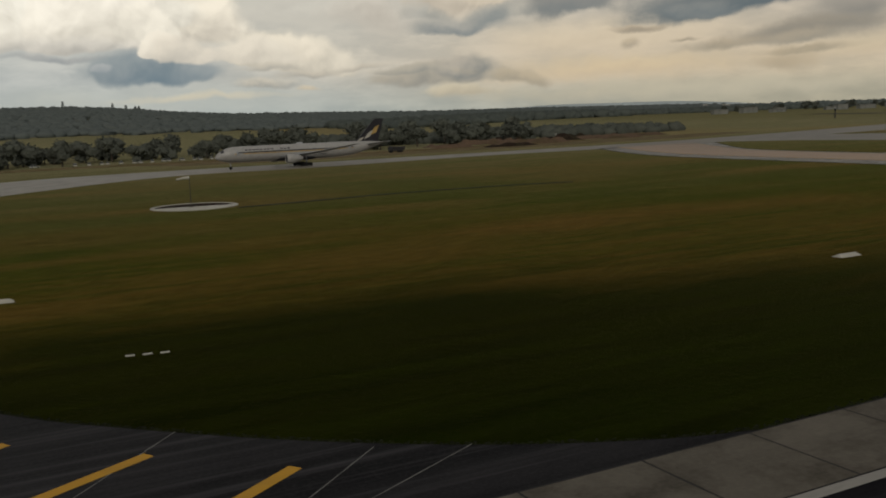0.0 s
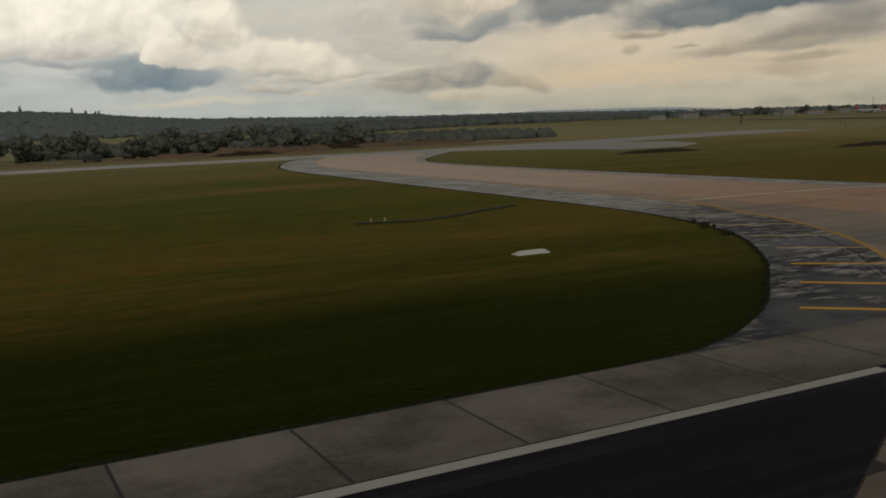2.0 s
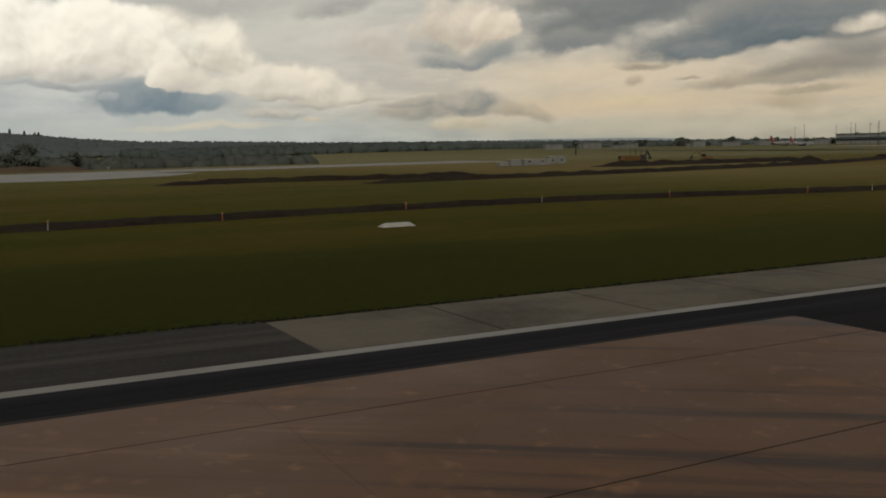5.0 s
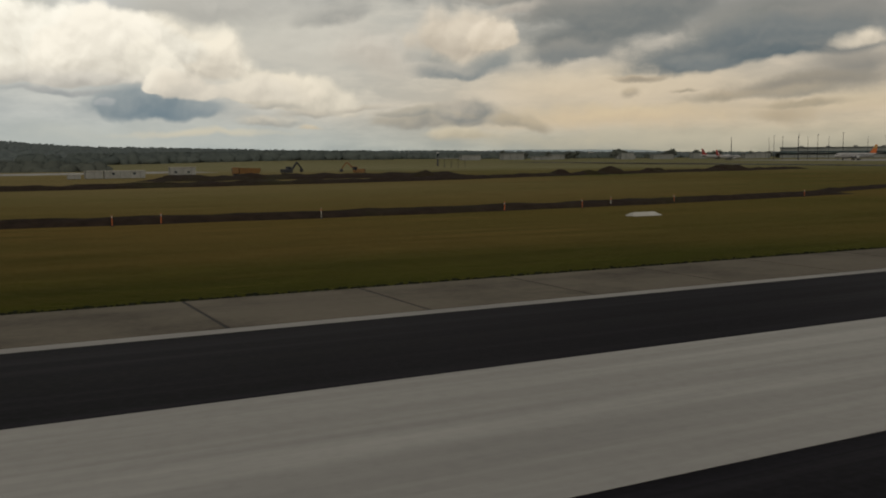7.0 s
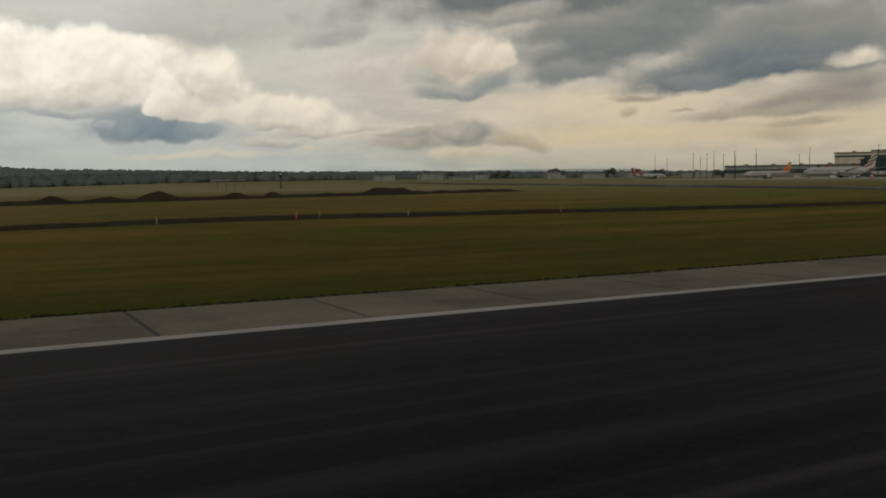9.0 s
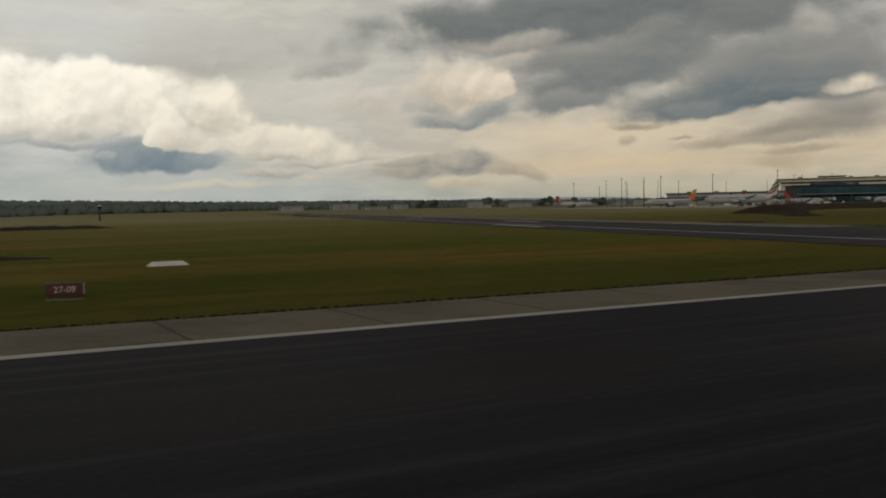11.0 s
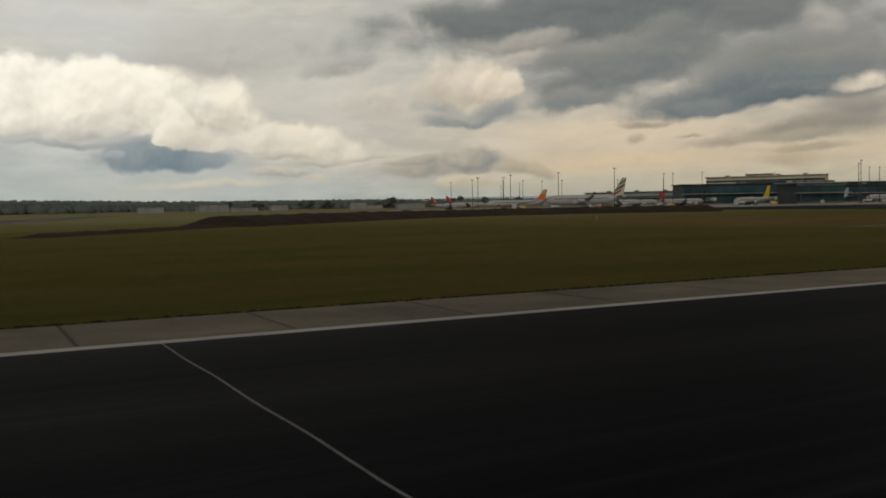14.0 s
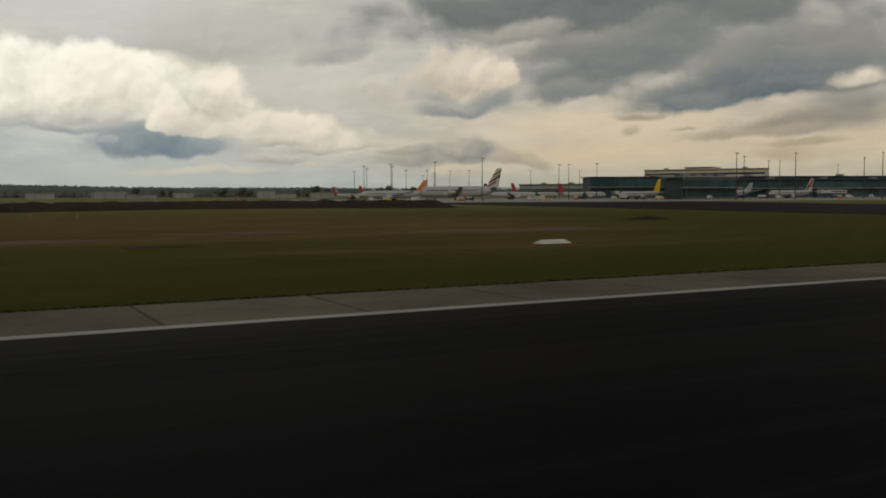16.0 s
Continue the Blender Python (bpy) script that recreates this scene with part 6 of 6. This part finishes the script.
for x, y, t, n in ((1652, 765, -120, 20), (1680, 742, -120, 22), (1700, 728, -118, 18), (1722, 700, -120, 20), (1760, 672, -110, 18), (1790, 648, -112, 24), (1745, 560, 180, 20)):
    jet_bridge(x, y, t, n)


def tug(x, y, turn, mat, label, long=5.0):
    ob = thing("service_vehicle", x, y, 0.05, turn, label, "service vehicle", "apron vehicles")
    body = part("body", box(-long / 2, long / 2, -1.1, 1.1, 0.5, 1.6, 0.1), mat, ob)
    part("cab", box(long / 2 - 1.9, long / 2 - 0.1, -1.0, 1.0, 1.6, 2.6, 0.1), mat, body)
    part("window", box(long / 2 - 1.7, long / 2 - 0.05, -1.03, 1.03, 1.8, 2.4), GLASS, body)
    part("load", box(-long / 2, long / 2 - 2.2, -1.05, 1.05, 1.6, 3.0, 0.1), CLAD, body)
    for px in (-long * 0.32, long * 0.32):
        for s in (-0.9, 0.9):
            part("wheel", loft([[(px + 0.5 * math.cos(a), s + d, 0.45 + 0.45 * math.sin(a)) for a in np.linspace(0, 2 * math.pi, 10, endpoint=False)] for d in (-0.15, 0.15)]), RUBBER, ob)


for k in range(26):
    x = 1330 + k * 17.5 + 6 * math.sin(k * 2.3)
    y = 640 - k * 4.5 + 26 * math.sin(k * 1.7)
    tug(x, y, 40 * math.sin(k * 5.1), (MARKER_WHITE, SUNNY, CLAD, ORANGE, MARKER_WHITE, NAVY)[k % 6], ("white", "yellow", "pale grey", "orange", "white", "navy")[k % 6] + " airport service vehicle standing on the apron", 5.0 + 1.5 * (k % 3))

# far control tower and low sheds on the skyline
tower = thing("control_tower", 836, 715, rise(836, 715), 0, "slim dark tower far across the airfield", "tower")
part("shaft", tube(0.7, 0.6, 0, 8.6, 10), DARK_STEEL, tower)
part("cabin", tube(1.0, 1.3, 8.6, 10.8, 10), GLASS, tower)
part("roof", tube(1.4, 0.7, 10.8, 11.5, 10), FRAME, tower)


def open_shed(x, y, turn, long, tall, label, roof_mat=None, walled=True):
    ob = thing("open_shed", x, y, rise(x, y), turn, label, "shed", "far sheds")
    part("roof", box(-long / 2, long / 2, -5, 5, tall - 0.4, tall, 0.1), roof_mat or FAR_SHED, ob)
    if walled:
        part("wall", box(-long / 2 + 1, long / 2 - 1, -4.0, 4.6, 0, tall - 0.4), FAR_SHED, ob)
    for k in range(4):
        px = -long / 2 + 1 + (long - 2) * k / 3
        part("post", box(px - 0.09, px + 0.09, -4.5, -4.3, 0, tall - 0.35), DARK_STEEL, ob)




def domed_hangar(x, y, turn, long, tall):
    ob = thing("domed_hangar", x, y, rise(x, y), turn, "white domed fabric hangar on the skyline", "hangar", "domed hangars")
    shell = part("shell", loft([[(px, long * 0.32 * math.cos(a) * w, tall * math.sin(a) * w) for a in np.linspace(0, math.pi, 12)] for px, w in ((-long / 2, 0.35), (-long * 0.38, 0.82), (-long * 0.15, 1.0), (long * 0.15, 1.0), (long * 0.38, 0.82), (long / 2, 0.35))]), MARKER_WHITE, ob, smooth=True)
    part("doorway", box(-3, 3, -long * 0.33, -long * 0.30, 0, tall * 0.5), GLASS, shell)


domed_hangar(1990, 2130, -40, 30, 13)
domed_hangar(2034, 2090, -40, 34, 12)
open_shed(739, 513, 4, 17, 7.6, "tall open shed with a thin pale flat roof", HUT_WHITE, walled=False)
for k in range(11):
    open_shed(1150 + k * 62 + 20 * math.sin(k * 1.9), 1210 + 30 * math.sin(k * 2.7), 10 * math.sin(k), 34 + 10 * math.sin(k * 1.3), 8 + 2.5 * math.sin(k * 2.1), "long low pale industrial shed on the skyline")



# ---- trees ----
def crown_mesh(rng, tall, wide, n, size):
    """Many small leaf clumps gathered on a few uneven lobes."""
    lobes = [(Vector((rng.uniform(-0.55, 0.55) * wide, rng.uniform(-0.55, 0.55) * wide, tall * rng.uniform(0.20, 0.78))), wide * rng.uniform(0.40, 0.68)) for _ in range(7)]
    verts, faces = [], []
    for _ in range(n):
        c, r = lobes[rng.randrange(len(lobes))]
        d = Vector((rng.gauss(0, 1), rng.gauss(0, 1), rng.gauss(0, 0.75))).normalized()
        p = c + d * r * rng.uniform(0.55, 1.08)
        u = Vector((rng.gauss(0, 1), rng.gauss(0, 1), rng.gauss(0, 1))).normalized()
        v = u.orthogonal().normalized()
        s = size * rng.uniform(0.6, 1.4)
        b = len(verts)
        verts += [p - u * s, p + v * s * 0.8, p + u * s, p - v * s * 0.8 + u.cross(v) * s * 0.5]
        faces += [(b, b + 1, b + 2), (b, b + 2, b + 3), (b, b + 1, b + 3)]
    bm = bmesh.new()
    for c, r in lobes:
        core = bmesh.ops.create_icosphere(bm, subdivisions=2, radius=r * 0.78, matrix=Matrix.Translation(c) @ Matrix.Diagonal((1, 1, 0.8, 1)))
        for v in core["verts"]:
            v.co += (v.co - c) * rng.uniform(-0.22, 0.22)
    vs = [bm.verts.new(p) for p in verts]
    for f in faces:
        bm.faces.new([vs[i] for i in f])
    return bm, lobes


def tree(seed, tall, wide, label):
    rng = random.Random(seed)
    ob = thing("gum_tree", 0, 0, 0, 0, label, "tree", "trees behind the taxiway")
    bm, lobes = crown_mesh(rng, tall, wide, 700, 0.55)
    me = bpy.data.meshes.new("crown")
    bm.transform(Matrix.Scale(U, 4))
    bm.to_mesh(me)
    bm.free()
    me.materials.append(LEAF)
    new("crown", me).parent = ob
    trunk = part("trunk", loft([[(r * math.cos(a) + dx, r * math.sin(a), z) for a in np.linspace(0, 2 * math.pi, 8, endpoint=False)] for r, dx, z in ((0.45, 0, -0.3), (0.32, 0.1, tall * 0.25), (0.18, -0.1, tall * 0.6))]), BARK, ob)
    for c, r in lobes[:4]:
        part("limb", beam((0, 0, tall * 0.3), c, 0.12), BARK, trunk)
    return ob


TREES = [tree(k, h, w, text) for k, (h, w, text) in enumerate(((13, 5.5, "dark spreading gum tree in a hollow"), (11, 6.5, "broad low dark tree in a hollow"), (14, 4.6, "tall narrow dark gum tree"), (9, 5.2, "small bushy dark tree in a hollow")))]
pick = random.Random(5)
for k, ob in enumerate(TREES):
    ob.matrix_basis = at(30 + 40 * k, 560, rise(30 + 40 * k, 560), 70 * k)
for k in range(150):
    x = -140 + 530 * (k / 149) + pick.uniform(-8, 8)
    y = 570 + max(0, x - 150) * 0.25 + pick.uniform(-30, 90)
    if pick.random() < 0.12:
        continue
    s = pick.uniform(0.85, 1.5)
    ob = copy_thing(TREES[pick.randrange(4)], at(x, y, rise(x, y), pick.uniform(0, 360)))
    ob.scale = (s, s, s * pick.uniform(0.85, 1.1))
for k in range(34):
    x, y = 1290 + k * 24 + pick.uniform(-9, 9), 1330 + pick.uniform(-30, 60)
    if k % 5 == 3:
        continue
    s = pick.uniform(0.9, 1.7)
    ob = copy_thing(TREES[pick.randrange(4)], at(x, y, rise(x, y), pick.uniform(0, 360)))
    ob.scale = (s, s, s)


def lump(rng, x, y, z, w, h, verts, faces):
    """One far crown: an uneven mound of facets."""
    b = len(verts)
    rows = ((0.0, 0.80), (0.35, 1.0), (0.7, 0.78), (0.92, 0.4))
    n = 7
    for f, r in rows:
        for i in range(n):
            a = 2 * math.pi * (i + rng.uniform(-0.3, 0.3)) / n
            k = r * w * rng.uniform(0.7, 1.2)
            verts.append((x + k * math.cos(a), y + k * math.sin(a), z + h * f * rng.uniform(0.85, 1.15)))
    for j in range(len(rows) - 1):
        for i in range(n):
            i2 = (i + 1) % n
            faces.append((b + j * n + i, b + j * n + i2, b + (j + 1) * n + i2, b + (j + 1) * n + i))
    faces.append(tuple(b + (len(rows) - 1) * n + i for i in range(n)))


def woods(name, count, spot, seed, mat, label, w0=10, w1=18, h0=8, h1=12):
    rng = random.Random(seed)
    verts, faces = [], []
    for _ in range(count):
        x, y = spot(rng)
        lump(rng, x, y, rise(x, y) - 1.0, rng.uniform(w0, w1), rng.uniform(h0, h1), verts, faces)
    me = bpy.data.meshes.new(name)
    me.from_pydata([(x * U, y * U, z * U) for x, y, z in verts], [], faces)
    me.materials.append(mat)
    for p in me.polygons:
        p.use_smooth = True
    return tagged(new(name, me), label, "woods", kind="stuff")


def hillside(rng):
    y = 1560 + 2090 * rng.random() ** 0.85
    return (-260 + 0.02 * y + (1500 + 0.45 * y) * rng.random(), y)


woods("ridge_woods", 11000, hillside, 1, WOODS, "dense grey-green woods covering a far ridge, haze in the colour")
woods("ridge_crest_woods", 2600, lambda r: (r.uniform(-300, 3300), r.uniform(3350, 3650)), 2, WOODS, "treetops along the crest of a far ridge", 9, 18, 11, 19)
woods("plain_woods", 2600, lambda r: (r.uniform(880, 1720), r.uniform(1480, 1640)), 3, BELT, "dark belt of trees behind the crossing runway", 7, 12, 7, 12)
woods("plain_woods", 1100, lambda r: (560 + 560 * (r.random() + r.random()) / 2, r.uniform(1380, 1600)), 9, BELT, "dark belt of tall trees beyond the airfield", 9, 16, 9, 16)
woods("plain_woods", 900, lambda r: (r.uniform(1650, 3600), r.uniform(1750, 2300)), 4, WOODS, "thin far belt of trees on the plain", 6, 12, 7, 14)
woods("valley_woods", 900, lambda r: (r.uniform(170, 560), r.uniform(640, 760)), 6, THICKET, "dark thicket in the hollow beyond the taxiway", 5, 9, 5, 10)
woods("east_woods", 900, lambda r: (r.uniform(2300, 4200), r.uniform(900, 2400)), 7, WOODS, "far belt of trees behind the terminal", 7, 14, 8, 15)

# tall dark pines and a house tower breaking the ridge line
for k, (x, h) in enumerate(((352, 24), (515, 22), (560, 17), (592, 15), (604, 17))):
    ob = thing("pine_tree", x, 3480, rise(x, 3480), 0, "tall dark pine standing out on the ridge", "tree", "pines on the ridge")
    bm = bmesh.new()
    rng = random.Random(40 + k)
    for j in range(110):
        f = j / 109
        a = j * 2.4
        r = (1 - f) * 9 + 1.2
        p = Vector((r * 0.6 * math.cos(a), r * 0.6 * math.sin(a), 10 + f * h))
        q = [bm.verts.new(p + Vector((rng.uniform(-3.0, 3.0), rng.uniform(-3.0, 3.0), rng.uniform(-1.8, 1.8)))) for _ in range(4)]
        for t in ((0, 1, 2), (0, 2, 3), (0, 1, 3), (1, 2, 3)):
            bm.faces.new([q[i] for i in t])
    part("crown", bm, WOODS, ob)
    part("trunk", tube(0.8, 0.3, 0, 10 + h * 0.8, 6), BARK, ob)

# mountain on the horizon, its pale blue is haze put into the colour
bm = bmesh.new()
rows = []
for i in range(61):
    s = i / 60
    x = 2700 + 4900 * s
    h = 62 * math.exp(-((s - 0.42) / 0.17) ** 2) + 40 * math.exp(-((s - 0.62) / 0.12) ** 2) + 26 * math.exp(-((s - 0.22) / 0.12) ** 2) + 8 * noise.noise((s * 14, 0, 0)) + 4
    y = 7400 - 1900 * s
    rows.append([bm.verts.new((x, y, -5)), bm.verts.new((x + 120, y + 160, h)), bm.verts.new((x + 420, y + 540, -5))])
for a, b in zip(rows, rows[1:]):
    for k in range(2):
        bm.faces.new((a[k], a[k + 1], b[k + 1], b[k]))
solid("mountain", bm, MOUNTAIN, "far mountain range on the horizon, its blue-grey painted as haze", "mountain", kind="structure", smooth=True)


# ---- turf standing over the pavement edges ----
def fringe(lines, per_metre, seed, reach=0.5):
    """Small ragged blades along pavement edges and loose tufts beside them."""
    rng = random.Random(seed)
    verts, faces = [], []

    def tuft(x, y, size):
        for _ in range(2):
            a = rng.uniform(0, math.pi)
            dx, dy = math.cos(a) * size, math.sin(a) * size
            b = len(verts)
            lean = rng.uniform(-0.5, 0.5) * size
            verts.extend(((x - dx, y - dy, -0.02), (x + dx, y + dy, -0.02), (x + dx * 0.7 + lean, y + dy * 0.7, size * rng.uniform(0.7, 1.2)), (x - dx * 0.7 + lean, y - dy * 0.7, size * rng.uniform(0.7, 1.2))))
            faces.append((b, b + 1, b + 2, b + 3))

    for line, away in lines:
        for p, q in zip(line, line[1:]):
            d = q - p
            side = Vector((-d.y, d.x)).normalized() * away
            for _ in range(max(1, int(d.length * per_metre))):
                w = p.lerp(q, rng.random()) + side * (rng.random() ** 2 * reach + 0.02)
                tuft(w.x, w.y, rng.uniform(0.05, 0.11))
    me = bpy.data.meshes.new("turf_fringe")
    me.from_pydata([(x * U, y * U, z * U) for x, y, z in verts], [], faces)
    me.materials.append(TURF)
    return tagged(new("turf_fringe", me), "ragged dark turf along the pavement edges", "grass", kind="stuff")


fringe(((([Vector((x, 37.42)) for x in range(9, 141, 4)]), 1), ([Vector((x, 36.95)) for x in range(331, 801, 4)], 1), ([Vector((x, 36.95)) for x in range(904, 1281, 4)], 1), ([Vector((x, 37.42)) for x in range(303, 332, 4)], 1),
        (NEAR_GRASS, 1), (FAR_GRASS, -1), (OLD_GRASS, 1), (bend_line((903, 37.4), (894, 43), (884, 52), (876, 62), (870, 73), (866, 83), (863.5, 97)), -1)), 16, 11)



# ---- concrete slabs, piece by piece ----
def slabs():
    """Long shoulder slabs; those of the first stretch are damp and stained, of the last darker and browner."""
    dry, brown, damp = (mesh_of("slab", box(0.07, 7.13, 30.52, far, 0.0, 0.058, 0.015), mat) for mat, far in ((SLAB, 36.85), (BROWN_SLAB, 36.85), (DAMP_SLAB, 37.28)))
    for x0, x1 in ((-28, 152.3), (332, 820), (905, 1280)):
        x = x0
        while x + 7.2 <= x1:
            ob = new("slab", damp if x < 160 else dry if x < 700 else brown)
            ob.matrix_basis = at(x, 0)
            ob.parent = shoulder
            x += 7.2
    part("slab", plate([(152.05, 29.05), (152.05, 37.3), (161.5, 37.2), (158.5, 34.0), (157.2, 32.0), (155.6, 29.05)], 0.0, 0.0615), DAMP_SLAB, shoulder)


def x_of(line, y):
    """Where a taxiway edge line lies at a distance y from the runway's middle."""
    for p, q in zip(line, line[1:]):
        if p.y <= y <= q.y:
            return p.x + (q.x - p.x) * (y - p.y) / max(1e-6, q.y - p.y)
    return line[0].x if y < line[0].y else line[-1].x


def exit_slabs():
    """Square slabs on one grid over the runway's concrete stretch and the exit, cut along the exit's edges."""
    y_rows = [-22.0 + 7.55 * k for k in range(19)]
    y_rows += [y_rows[-1] + 15.1 * k for k in range(1, 16)]
    gap = 0.035
    for y0, y1 in zip(y_rows, y_rows[1:]):
        for i in range(-20, 19):
            x0, x1 = 207.5 + i * 7.55, 207.5 + (i + 1) * 7.55
            cuts = [y0 + gap + (y1 - y0 - 2 * gap) * k / 9 for k in range(10)]
            sides = []
            for y in cuts:
                slant = 152.6 - (29.7 - y) * 1.796
                lo, hi = (slant, 350.0) if y < 27 else (slant, 287.0) if y < 29 else (x_of(NEAR_LINE, y), x_of(FAR_LINE, y))
                side = gap if i < 0 else 0.006
                a, b = max(x0 + side, lo), min(x1 - side, hi)
                if b - a > 0.05:
                    sides.append((a, b, y))
            if len(sides) < 2:
                continue
            quad = [(a, y) for a, b, y in sides] + [(b, y) for a, b, y in reversed(sides)]
            mat = RUST_SLAB if i >= 0 else (GREY_SLAB if y0 > 37.5 else DARK_SLAB)
            part("slab", plate(quad, 0.0, 0.06), mat, taxiway if y0 > 30 else touchdown_slabs)


slabs()
exit_slabs()
